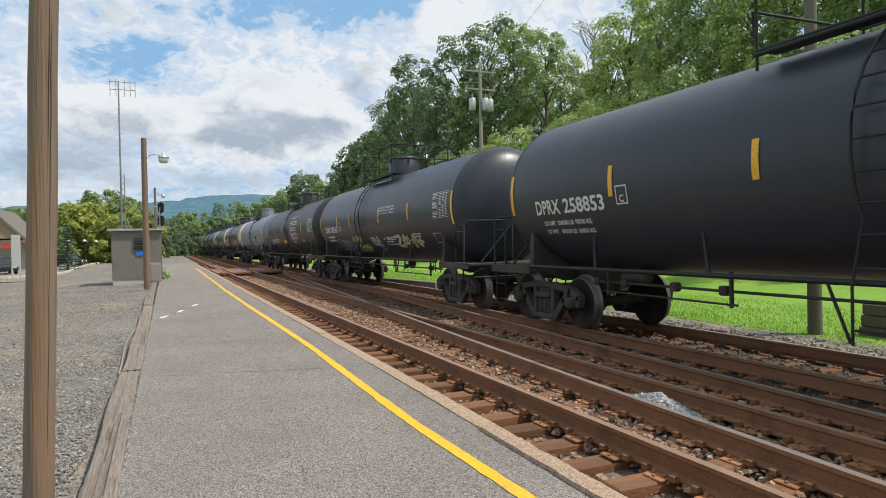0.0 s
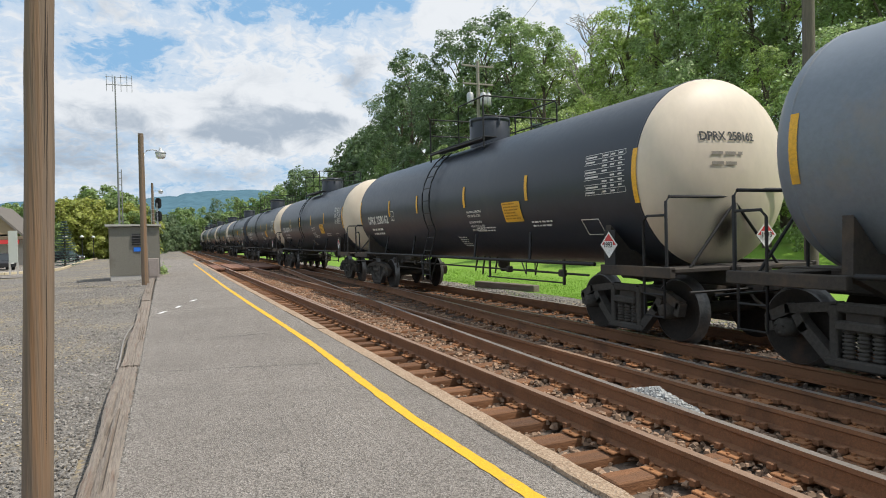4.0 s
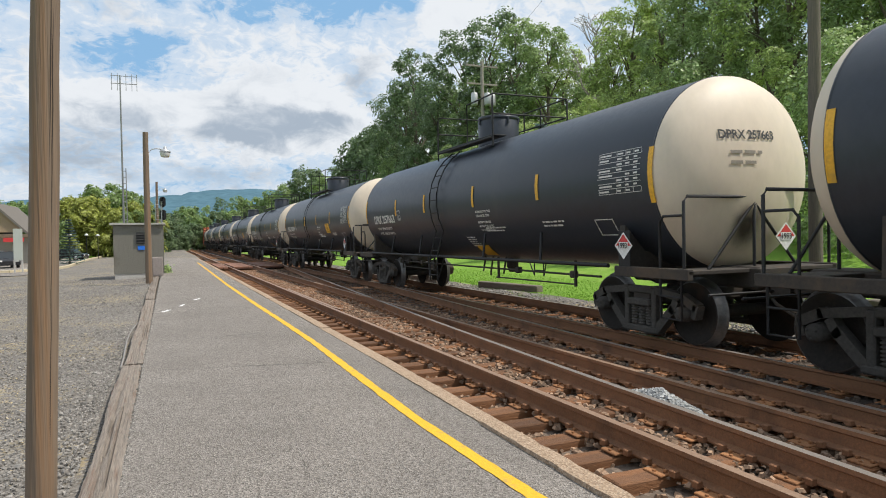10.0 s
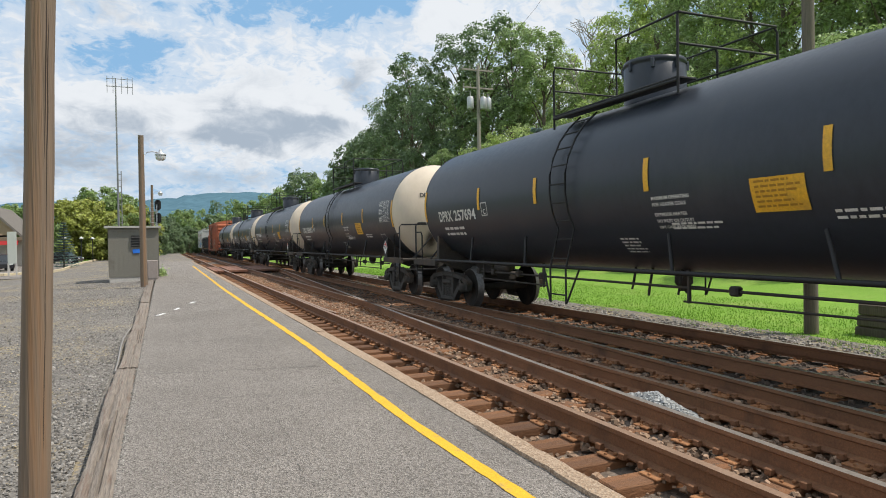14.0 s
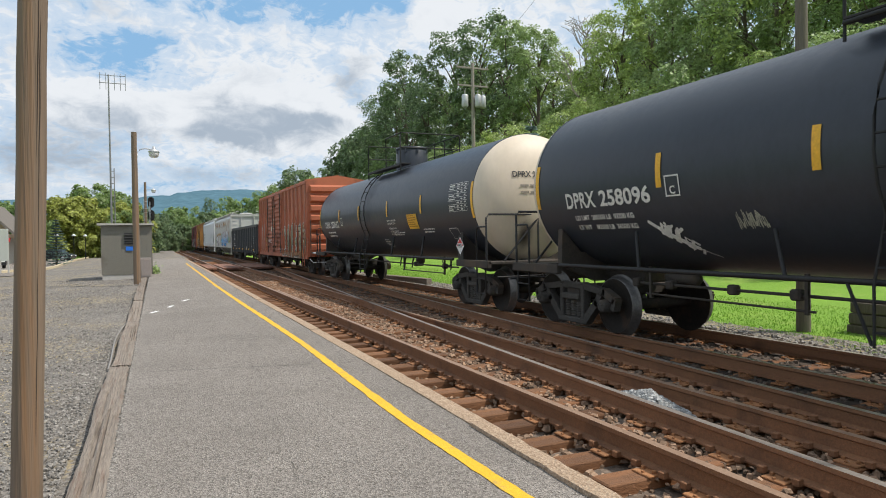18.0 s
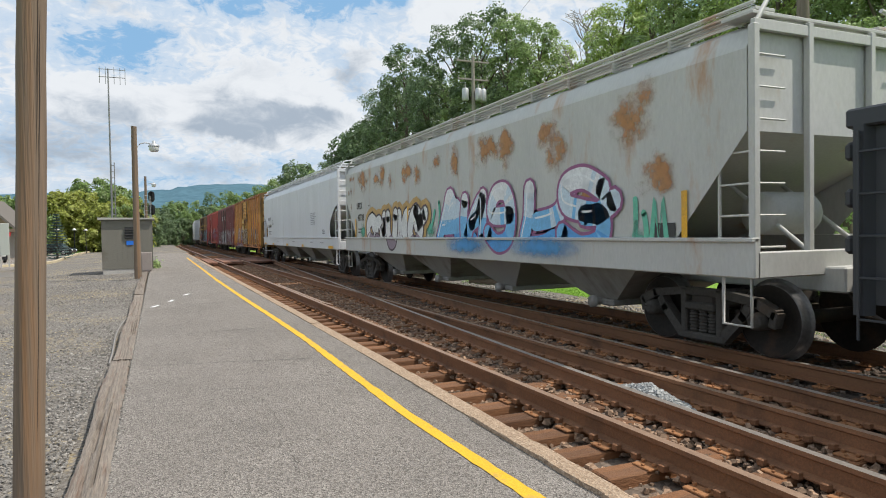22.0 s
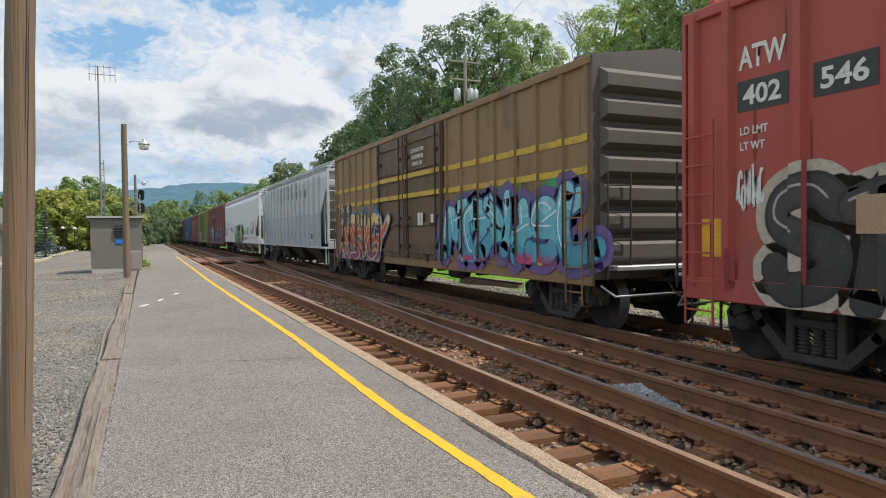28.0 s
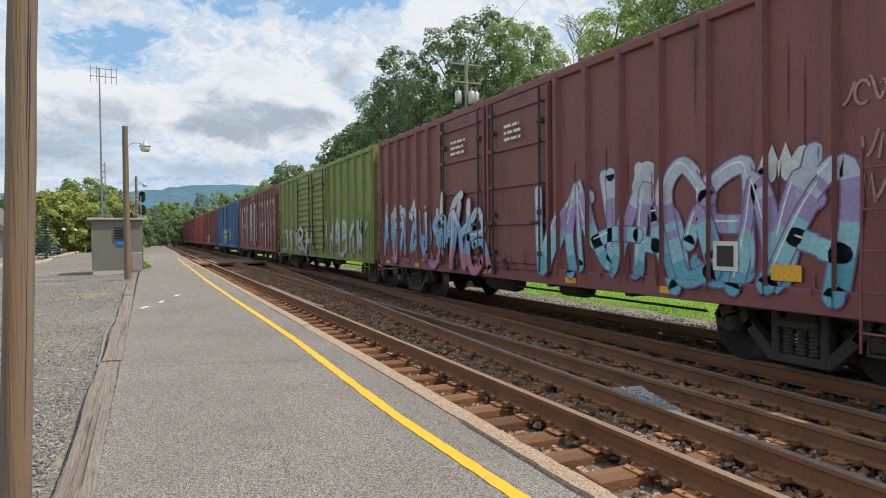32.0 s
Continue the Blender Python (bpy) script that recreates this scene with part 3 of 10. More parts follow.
# hair cracks wandering along the platform
for way, w in ((((0.76, 2.6), (0.78, 4.1), (0.835, 4.7), (0.86, 5.6), (0.835, 6.25), (0.97, 6.56), (1.03, 7.44), (1.03, 9.0), (0.9, 9.6)), 0.0034), (((1.10, 7.8), (1.32, 8.6), (1.25, 9.7), (1.42, 10.6)), 0.0035), (((0.2, 10.7), (0.32, 12.1), (0.24, 13.6), (0.36, 15.2)), 0.005)):
    g, r = Geo(), random.Random(int(way[0][1] * 10))
    pts = []
    for (xa, ya), (xb, yb) in zip(way, way[1:]):
        n = max(2, int(math.hypot(xb - xa, yb - ya) / 0.06))
        pts += [(xa + (xb - xa) * i / n + r.uniform(-0.014, 0.014), ya + (yb - ya) * i / n) for i in range(n)]
    for (xa, ya), (xb, yb) in zip(pts, pts[1:]):
        k = w * max(0.0, r.uniform(-0.15, 1.0))
        g.face([(xa - k, ya, PLAT_Z + 0.0032), (xa + k, ya, PLAT_Z + 0.0032), (xb + k, yb, PLAT_Z + 0.0032), (xb - k, yb, PLAT_Z + 0.0032)])
    thing("platform_crack", g.mesh("platform_crack", mat("dirt in a crack", (0.095, 0.085, 0.075), (0.14, 0.125, 0.11), 0.95, bump=0)), "fine dark crack wandering through the asphalt", "crack", "platform cracks", kind="structure")

# concrete kerb along the track edge, in cast lengths
kerb = thing("platform_kerb", None, "tan concrete kerb along the platform edge", "kerb", kind="structure")
rnd = random.Random(4)


def kerb_block(length, wide, seed):
    """Cast length of kerb with chipped, rounded edges."""
    g, r = Geo(), random.Random(seed)
    n = 26
    sec = ((0.0, -0.45), (0.0, -0.020), (0.012, -0.003), (0.5, 0.0), (0.985, -0.004), (1.0, -0.026), (1.0, -0.45))
    vs = []
    for i in range(n + 1):
        chip = [r.uniform(0, 0.003) + (r.uniform(0.006, 0.014) if r.random() < 0.08 else 0) for _ in range(2)]
        for j, (u, z) in enumerate(sec):
            x = u * wide
            if j in (1, 2):
                x += chip[0]
            if j in (4, 5):
                x -= chip[1]
            vs.append((x, (length - 0.014) * i / n, z + (r.uniform(-0.002, 0.002) if 1 < j < 5 else 0)))
    m = len(sec)
    g.add(vs, [(i * m + j, i * m + j + 1, i * m + m + j + 1, i * m + m + j) for i in range(n) for j in range(m - 1)])
    g.add(vs[:m], [tuple(range(m))[::-1]])
    g.add(vs[-m:], [tuple(range(m))])
    return g.mesh("kerb_block", KERB)


y, k = -4.53, 0
while y < PLAT_END - 3:
    nearest = 1 < y < 2
    wide, x0, turn, rise = (0.145, 2.178, -0.85, 0.030) if nearest else ((0.165, 2.243, -0.7, 0.014) if 4 < y < 5 else (0.165, 2.284, -0.04, 0.014))
    part("kerb_block", shared(("kerb", wide, k % 4), lambda: kerb_block(3.05, wide, k % 4)), kerb, at=pose(x0 + rnd.uniform(-0.006, 0.006), y, PLAT_Z + rise + rnd.uniform(-0.005, 0.005), 0, 0, turn + rnd.uniform(-0.06, 0.06)))
    y += 3.05
    k += 1

# timber along the lot side
timbers = thing("edge_timber_row", None, "row of weathered grey-brown edge timbers beside the platform", "timber edging", kind="structure")


def edge_timber(length, seed):
    """Old squared timber: grain ridges, splits and a worn, uneven edge."""
    g = Geo()
    r = random.Random(seed)
    nx, ny = 16, 60
    ridge = [r.uniform(-0.008, 0.003) for _ in range(nx + 1)]
    split = [(r.randrange(3, nx - 2), r.uniform(0, 0.6), r.uniform(0.2, 0.5)) for _ in range(4)]
    half = 0.112
    vs = []
    for j in range(ny + 1):
        v = j / ny
        wear = 0.012 * math.sin(v * 9 + seed) + r.uniform(-0.006, 0.006)
        for i in range(nx + 1):
            u = i / nx * 2 - 1
            z = ridge[i] + r.uniform(-0.0025, 0.0025) - 0.016 * abs(u) ** 8
            for c, a, ln in split:
                if i == c and a < v < a + ln:
                    z -= 0.022
            x = u * half + (wear if u < -0.9 else (r.uniform(-0.004, 0.004) if u > 0.9 else 0))
            vs.append((x, 0.02 + (length - 0.04) * v + (r.uniform(-0.02, 0.02) if j in (0, ny) else 0), z))
    m = nx + 1
    g.add(vs, [(j * m + i, j * m + i + 1, j * m + m + i + 1, j * m + m + i) for j in range(ny) for i in range(nx)])
    for i in (0, nx):                       # sides
        col = [vs[j * m + i] for j in range(ny + 1)]
        g.add(col + [(x, y, -0.3) for x, y, z in col], [((j, j + 1, ny + 2 + j, ny + 1 + j) if i else (j, ny + 1 + j, ny + 2 + j, j + 1)) for j in range(ny)])
    for j in (0, ny):                       # ends
        row = [vs[j * m + i] for i in range(m)]
        g.add(row + [(x, y, -0.3) for x, y, z in row], [((i, m + i, m + 1 + i, i + 1) if j == 0 else (i, i + 1, m + 1 + i, m + i)) for i in range(nx)])
    return g.mesh("timber", OLD_TIMBER)


for k, (y, x, turn) in enumerate(((-5.8, -0.42, 0.2), (-0.95, -0.41, 0.1), (3.9, -0.400, 0.45), (8.77, -0.412, 0.25), (13.62, -0.435, 0.2), (18.45, -0.455, 0.3), (23.3, -0.475, 0.1), (28.1, -0.48, 0.2))):
    part("timber", edge_timber(4.82, k + 3), timbers, at=pose(x, y, PLAT_Z + 0.016 + rnd.uniform(-0.014, 0.010), rnd.uniform(-0.15, 0.15), 0, turn))


# ---- tracks ----
RAIL_SEC = [(-0.036, 0.0), (0.036, 0.0), (0.037, -0.035), (0.010, -0.05), (0.010, -0.145), (0.07, -0.165), (0.07, -0.178), (-0.07, -0.178), (-0.07, -0.165), (-0.010, -0.145), (-0.010, -0.05), (-0.037, -0.035)]


def rail(points, label, head=RAIL_HEAD):
    """A rail swept along its line; the head's top is worn bright."""
    g = Geo()
    n, m = len(RAIL_SEC), len(points)
    vs = []
    for i, p in enumerate(points):
        d = (points[min(i + 1, m - 1)] - points[max(i - 1, 0)]).normalized()
        side = Vector((d.y, -d.x, 0))
        vs += [p + side * a + Vector((0, 0, b)) for a, b in RAIL_SEC]
    g.v = [tuple(v) for v in vs]
    for j in range(n):
        q = (j + 1) % n
        for i in range(m - 1):
            g.f.append((i * n + j, i * n + q, i * n + n + q, i * n + n + j))
            g.s.append(False)
            g.m.append(1 if j == 0 else 0)
    g.f += [tuple(range(n)), tuple(reversed(range((m - 1) * n, m * n)))]
    g.s += [False, False]
    g.m += [0, 0]
    return thing("rail", g.mesh("rail", RUST, head), label, "rail", "rails", "structure")


LONG = span(-12, BEND_Y, 10) + span(BEND_Y + 5, 300, 8)[0:]
for x in (R1, R3):
    rail([on_line(s, x)[0] for s in LONG], "rusty rail of the near track with a worn head", RAIL_DULL)
for x in (R5, R6):
    rail([on_line(s, x)[0] for s in LONG], "rail of the far track with a bright worn head")


# crossover between the two tracks: leaves the near one beside the eye, joins the far one ahead
def cross_x(y):
    """Offset of the crossover's left rail."""
    if y < 0:
        return R1 + 0.62 + 0.02 * y
    if y < 12:
        return 4.04 + 0.030 * y + 0.0016 * y * y
    return min(R5, cross_x(11.999) + 0.0684 * (y - 12))


CROSS_END = 12 + (R5 - cross_x(11.999)) / 0.0684
rail([Vector((cross_x(y), y, 0.0)) for y in span(-12, CROSS_END - 2, 1.5)], "crossover rail curving between the two tracks")
rail([Vector((min(cross_x(y) + 1.51, R6 - 0.08), y, 0.0)) for y in span(-12, CROSS_END - 2, 1.5)], "crossover rail curving between the two tracks")
# guard rails beside the frog
for x0 in (R1 + 0.11,):
    rail([Vector((x0 + (0.06 if y in (14.5, 21.5) else 0), y, -0.01)) for y in (14.5, 15.0, 18.0, 21.0, 21.5)], "short rusty guard rail beside the crossover frog", RAIL_DULL)


# ties, each with its plates and spikes
def tie_mesh(length):
    g = Geo().box(-length / 2, length / 2, -0.112, 0.112, -0.17, 0.0, 0.012)
    return g.mesh("tie", TIE)


def plate_mesh():
    g = Geo().box(-0.18, 0.18, -0.095, 0.095, 0, 0.018, 0.005)
    for sx in (-0.10, 0.10):
        for sy in (-0.06, 0.06):
            g.box(sx - 0.014, sx + 0.014, sy - 0.014, sy + 0.014, 0.018, 0.042, 0.004)
    for sx in (-0.155, 0.155):
        g.box(sx - 0.010, sx + 0.010, -0.012, 0.012, 0.018, 0.032, 0.003)
    return g.mesh("tie_plate", PLATE_RUST)


def clip_mesh():
    g = Geo().box(-0.085, 0.085, -0.020, 0.020, -0.024, 0.010, 0.004)
    g.box(-0.122, -0.066, -0.030, 0.030, -0.014, 0.038, 0.006)
    return g.mesh("rail_anchor", RUST)


TIE_Z = -0.197
near_track = thing("near_track_ties", None, "rusty brown wooden ties of the near track and crossover", "railway ties", kind="structure")
far_track = thing("far_track_ties", None, "dark wooden ties under the far track", "railway ties", kind="structure")
rnd = random.Random(21)
y = -2.0
while y < 62:
    reach = 5.3
    if y < 26:
        reach = max(5.45, cross_x(y) + 1.51 + 0.42)
    x0 = R1 - 0.54 + rnd.uniform(-0.05, 0.05)
    reach = min(reach, 6.45)
    ln = round((reach - x0) * 4) / 4
    t = part("tie", shared(("tie", ln), lambda: tie_mesh(ln)), near_track, at=pose(x0 + ln / 2, y, TIE_Z + rnd.uniform(-0.012, 0.004), 0, 0, rnd.uniform(-1.2, 1.2)))
    if y < 30:
        xs = [R1, R3]
        if y < 24:
            xs += [cross_x(y), cross_x(y) + 1.51]
        for x in xs:
            if x < x0 + ln:
                part("tie_plate", shared("plate", plate_mesh), t, at=t.matrix_basis.inverted() @ pose(x, y, TIE_Z + 0.001))
    if y < 22:
        for x in (R1, R3, cross_x(y), cross_x(y) + 1.51):
            for dy in (-0.145, 0.15):
                if x < x0 + ln:
                    part("rail_anchor", shared("anchor", clip_mesh), t, at=t.matrix_basis.inverted() @ pose(x + rnd.uniform(-0.01, 0.01), y + dy, -0.172))
    y += 0.535 + rnd.uniform(-0.02, 0.02)
y = 0.0
while y < 70:
    x0 = R5 - 0.54 + rnd.uniform(-0.05, 0.05)
    if y > 26 and y < CROSS_END:
        x0 = min(x0, cross_x(y) - 0.5)
    ln = round((R6 + 0.54 - x0) * 4) / 4
    t = part("tie", shared(("tie", ln), lambda: tie_mesh(ln)), far_track, at=pose(R6 + 0.54 - ln / 2, y, TIE_Z - 0.01 + rnd.uniform(-0.008, 0.006), 0, 0, rnd.uniform(-1.2, 1.2)))
    if y < 22:
        for x in (R5, R6):
            part("tie_plate", shared("plate", plate_mesh), t, at=t.matrix_basis.inverted() @ pose(x, y, TIE_Z - 0.008))
    y += 0.545 + rnd.uniform(-0.02, 0.02)
g = Geo()
for x0, x1 in ((R1 - 0.55, R3 + 0.55), (R5 - 0.55, R6 + 0.55)):
    for s in span(70, 290, 0.55):
        p, a = on_line(s, (x0 + x1) / 2, TIE_Z)
        c, sn, h = math.cos(a), math.sin(a), (x1 - x0) / 2
        v = [(p.x + dx * c + dy * sn, p.y - dx * sn + dy * c, TIE_Z + dz) for dz in (-0.1, 0) for dx, dy in ((-h, -0.11), (h, -0.11), (h, 0.11), (-h, 0.11))]
        g.add(v, [(4, 5, 6, 7), (0, 1, 5, 4), (1, 2, 6, 5), (2, 3, 7, 6), (3, 0, 4, 7)])
thing("distant_ties", g.mesh("distant_ties", TIE), "far wooden ties merging into the ballast", "railway ties", kind="stuff")

# plank crossing over the near track
deck = thing("plank_crossing", None, "reddish wooden plank crossing laid between the rails", "crossing deck", kind="structure")
for i, x in enumerate((2.75, 3.03, 3.62, 3.90, 4.18, 4.46, 4.74, 5.15, 5.43, 5.71, 6.0, 6.28)):
    if abs(x + 0.13 - R1) < 0.17 or abs(x + 0.13 - R3) < 0.12:
        continue
    part("plank", shared("plank", lambda: Geo().box(0, 0.265, 0, 7.4, -0.12, 0.0, 0.01).mesh("plank", mat("crossing plank", (0.16, 0.075, 0.05), (0.25, 0.125, 0.08), 0.9, scale=2, fine=12, bump=0.5, stretch=(5, 0.5, 5), vary=0.15))), deck, at=pose(x, 40.8 + rnd.uniform(-0.1, 0.1), 0.012))


# ---- the train ----
WHEEL_R = 0.45
SPEED = 13.79
AXLES = []          # (wheelset, y in its wagon, train coordinate of the axle)
WAGONS = []         # (wagon, train coordinate of its middle)


def wheel_mesh():
    g = Geo()
    g.slot = 0
    g.lathe([(0.0, -0.10), (0.085, -0.10), (0.09, -0.04), (0.16, -0.03), (0.34, -0.05), (0.375, -0.075), (0.43, -0.075)], 32, "X")
    g.lathe([(0.505, 0.055), (0.42, 0.06), (0.38, 0.04), (0.3, 0.02), (0.1, 0.05), (0.0, 0.05)], 32, "X")
    for k in range(3):
        a = 2 * math.pi * k / 3
        g.lathe([(0.0, -0.112), (0.018, -0.112), (0.02, -0.098)], 6, "X", (0, 0.055 * math.cos(a), 0.055 * math.sin(a)))
    g.slot = 1
    g.lathe([(0.43, -0.075), (0.45, -0.065), (0.455, 0.03), (0.485, 0.04), (0.505, 0.055)], 32, "X")
    return g.mesh("wheel", WHEEL, TREAD)


def axle_mesh():
    g = Geo().lathe([(0.0, -1.02), (0.075, -1.02), (0.08, -0.8), (0.09, -0.7), (0.085, 0.7), (0.08, 0.8), (0.075, 1.02), (0.0, 1.02)], 12, "X")
    for s in (-1, 1):
        g.lathe([(0.0, s * 1.035), (0.055, s * 1.035), (0.06, s * 1.02)], 8, "X")
    return g.mesh("axle", WHEEL)


def frame_mesh(side):
    """Cast side frame of a bogie: arched top chord, raking arms, columns and bearing boxes, open between them."""
    g = Geo()
    x0, x1 = side * 0.90, side * 1.03
    xa, xb = min(x0, x1), max(x0, x1)

    def arm(p, q, t):
        d = Vector((q[0] - p[0], q[1] - p[1])).normalized() * t / 2
        n = Vector((-d.y, d.x))
        o = [(p[0] - d.x * 0.5 - n.x, p[1] - d.y * 0.5 - n.y), (q[0] + d.x * 0.5 - n.x, q[1] + d.y * 0.5 - n.y), (q[0] + d.x * 0.5 + n.x, q[1] + d.y * 0.5 + n.y), (p[0] - d.x * 0.5 + n.x, p[1] - d.y * 0.5 + n.y)]
        g.prism(o, xa, xb, "X")

    for s in (-1, 1):
        arm((s * 1.10, 0.56), (s * 0.86, 0.67), 0.12)
        arm((s * 0.86, 0.67), (s * 0.28, 0.745), 0.105)
        arm((s * 0.74, 0.60), (s * 0.66, 0.46), 0.11)
        arm((s * 0.67, 0.49), (s * 0.34, 0.16), 0.125)
        arm((s * 1.12, 0.56), (s * 1.08, 0.42), 0.09)
        g.box(xa - 0.012, xb + 0.012, s * 0.30 - 0.055, s * 0.30 + 0.045, 0.12, 0.76, 0.015)
        g.lathe([(0.0, side * 1.115), (0.06, side * 1.115), (0.085, side * 1.10), (0.105, side * 1.08), (0.115, side * 0.95), (0.115, side * 0.88)], 16, "X", (0, s * 0.89, 0.455))
        for b in range(3):
            t = 2 * math.pi * b / 3 + 0.5
            g.lathe([(0.0, side * 1.128), (0.016, side * 1.128), (0.016, side * 1.09)], 6, "X", (0, s * 0.89 + 0.06 * math.cos(t), 0.455 + 0.06 * math.sin(t)))
    g.box(xa, xb, -0.34, 0.34, 0.68, 0.79, 0.02)
    g.box(xa - 0.02, xb + 0.02, -0.40, 0.40, 0.10, 0.20, 0.02)
    return g.mesh("side_frame", BOGIE)


def spring_mesh(side):
    g = Geo()
    for y in (-0.16, 0.0, 0.16):
        prof = [(0.045, 0.20)]
        for i in range(7):
            z = 0.21 + i * 0.042
            prof += [(0.05, z), (0.072, z + 0.012), (0.072, z + 0.024), (0.05, z + 0.036)]
        g.lathe(prof, 9, "Z", (side * 0.965, y, 0))
    g.box(side * 0.965 - 0.11, side * 0.965 + 0.11, -0.26, 0.26, 0.50, 0.60, 0.02)
    return g.mesh("spring_nest", BOGIE)


def bolster_mesh():
    g = Geo().box(-1.0, 1.0, -0.20, 0.20, 0.52, 0.74, 0.03)
    g.lathe([(0.0, 0.80), (0.2, 0.80), (0.2, 0.70)], 12, "Z")
    for s in (-1, 1):
        g.tube([(-0.75, s * 0.34, 0.40), (0.75, s * 0.34, 0.40)], 0.035, 6)
        for x in (-0.72, 0.72):
            g.box(x - 0.05, x + 0.05, s * 0.34 - (0.03 if s > 0 else 0.08), s * 0.34 + (0.08 if s > 0 else 0.03), 0.28, 0.52, 0.01)
    return g.mesh("bogie", UNDER)


def add_bogie(car, y, s_axle):
    b = part("bogie", shared("bolster", bolster_mesh), car, at=pose(0, y, 0))
    for side in (-1, 1):
        part("side_frame", shared(("frame", side), lambda: frame_mesh(side)), b)
        part("spring_nest", shared(("spring", side), lambda: spring_mesh(side)), b)
    for dy in (-0.89, 0.89):
        w = part("wheelset", shared("axle", axle_mesh), car, at=pose(0, y + dy, WHEEL_R))
        for side in (-1, 1):
            part("wheel", shared(("wheel"), wheel_mesh), w, at=pose(side * 0.755, 0, 0, 0, 0, 0 if side < 0 else 180))
        AXLES.append((w, y + dy, s_axle + dy))


def coupler_mesh():
    g = Geo().box(-0.09, 0.09, -0.1, 0.75, 0.76, 0.94, 0.02)
    g.prism([(-0.16, 0.68), (0.14, 0.68), (0.19, 0.80), (0.10, 0.97), (0.0, 0.97), (0.03, 0.84), (-0.10, 0.86), (-0.18, 0.95), (-0.2, 0.8)], 0.72, 0.99, "Z")
    g.tube([(0.16, 0.1, 0.95), (0.2, 0.45, 0.62), (0.2, 0.8, 0.45), (0.14, 1.0, 0.5)], 0.022, 6)
    return g.mesh("coupler", UNDER)


def wagon(s0, s1, label, category, group):
    car = thing(category.replace(" ", "_"), None, label, category, group)
    mid = (s0 + s1) / 2
    for s in (s0, s1):
        add_bogie(car, s - mid, s)
    WAGONS.append((car, mid))
    return car


def fit_text(name, words, width, height, material, shear=0.0):
    """Lettering stretched to a width and a cap height."""
    me = text_mesh(name, words, 1.0, material, shear=shear)
    xs, ys = [v.co.x for v in me.vertices], [v.co.y for v in me.vertices]
    kx, ky = width / (max(xs) - min(xs)), height / (max(ys) - min(ys))
    x0, y0 = min(xs), min(ys)
    for v in me.vertices:
        v.co = ((v.co.x - x0) * kx, (v.co.y - y0) * ky, 0)
    return me


# --- lettering and marks: u runs to the viewer's right (-y), v upward ---
def flat_marks(me, y, z, x):
    """Stands flat lettering on a wagon's side at x (facing -x)."""
    for v in me.vertices:
        u, w, d = v.co
        v.co = (x - d, y - u, z + w)
    return me


TANK_R, TANK_Z = 1.40, 2.43


def tank_marks(me, y, z, lift=0.012):
    """Wraps flat lettering on the tank's near side."""
    a0 = math.asin(max(-1, min(1, (z - TANK_Z) / TANK_R)))
    for v in me.vertices:
        u, w = v.co.x, v.co.y
        a = a0 + w / TANK_R
        v.co = (-(TANK_R + lift) * math.cos(a), y - u, TANK_Z + (TANK_R + lift) * math.sin(a))
    return me


def bars_mesh(rows, material, w, h, seed, name="lettering"):
    """Rows of plain bars in place of small lettering: w wide, each row h high."""
    r, g = random.Random(seed), Geo()
    for i in range(rows):
        x = 0.0
        end = w * r.uniform(0.7, 1.0)
        while x < end:
            k = r.uniform(1.2, 4.0) * h
            g.face([(x, -i * h * 1.7, 0), (min(x + k, end), -i * h * 1.7, 0), (min(x + k, end), -i * h * 1.7 + h * 0.75, 0), (x, -i * h * 1.7 + h * 0.75, 0)])
            x += k + h * 0.6
    return g.mesh(name, material)


def quad_mesh(w, h, material, name, nv=1, shear=0.0):
    g = Geo()
    for i in range(nv):
        a, b = h * i / nv, h * (i + 1) / nv
        g.face([(shear * a, a, 0), (w + shear * a, a, 0), (w + shear * b, b, 0), (shear * b, b, 0)])
    return g.mesh(name, material)


def outline_mesh(w, h, t, material, name="plate_mark"):
    g = Geo()
    for x0, x1, y0, y1 in ((0, w, 0, t), (0, w, h - t, h), (0, t, t, h - t), (w - t, w, t, h - t)):
        g.face([(x0, y0, 0), (x1, y0, 0), (x1, y1, 0), (x0, y1, 0)])
    return g.mesh(name, material)


def table_mesh(material):
    g = Geo()
    w, h = 0.98, 0.62
    for i in range(9):
        z = h * i / 8
        g.face([(0, z, 0), (w, z, 0), (w, z + 0.008, 0), (0, z + 0.008, 0)])
    for x in (0, 0.42, 0.62, 0.80, 0.97):
        g.face([(x, 0, 0), (x + 0.008, 0, 0), (x + 0.008, h, 0), (x, h, 0)])
    r = random.Random(4)
    for i in range(8):
        for x0, x1 in ((0.03, 0.38), (0.45, 0.58), (0.65, 0.77), (0.83, 0.94)):
            if r.random() < 0.85:
                z, x2 = h * i / 8 + 0.028, x0 + (x1 - x0) * r.uniform(0.6, 1)
                g.face([(x0, z, 0), (x2, z, 0), (x2, z + 0.026, 0), (x0, z + 0.026, 0)])
    return g.mesh("data_table", material)


def ladder_mesh(path, width, step, material, name="ladder", r=0.016, axis="Y"):
    """Two stiles along a path of points and rungs between them."""
    g = Geo()
    off = Vector((0, width / 2, 0)) if axis == "Y" else Vector((width / 2, 0, 0))
    P = [Vector(p) for p in path]
    for s in (-1, 1):
        g.tube([p + off * s for p in P], r, 6)
    for a, b in zip(P, P[1:]):
        n = max(1, round((b - a).length / step))
        for i in range(n):
            c = a + (b - a) * (i + 0.5) / n
            g.tube([c - off, c + off], r * 0.8, 5)
    return g.mesh(name, material)


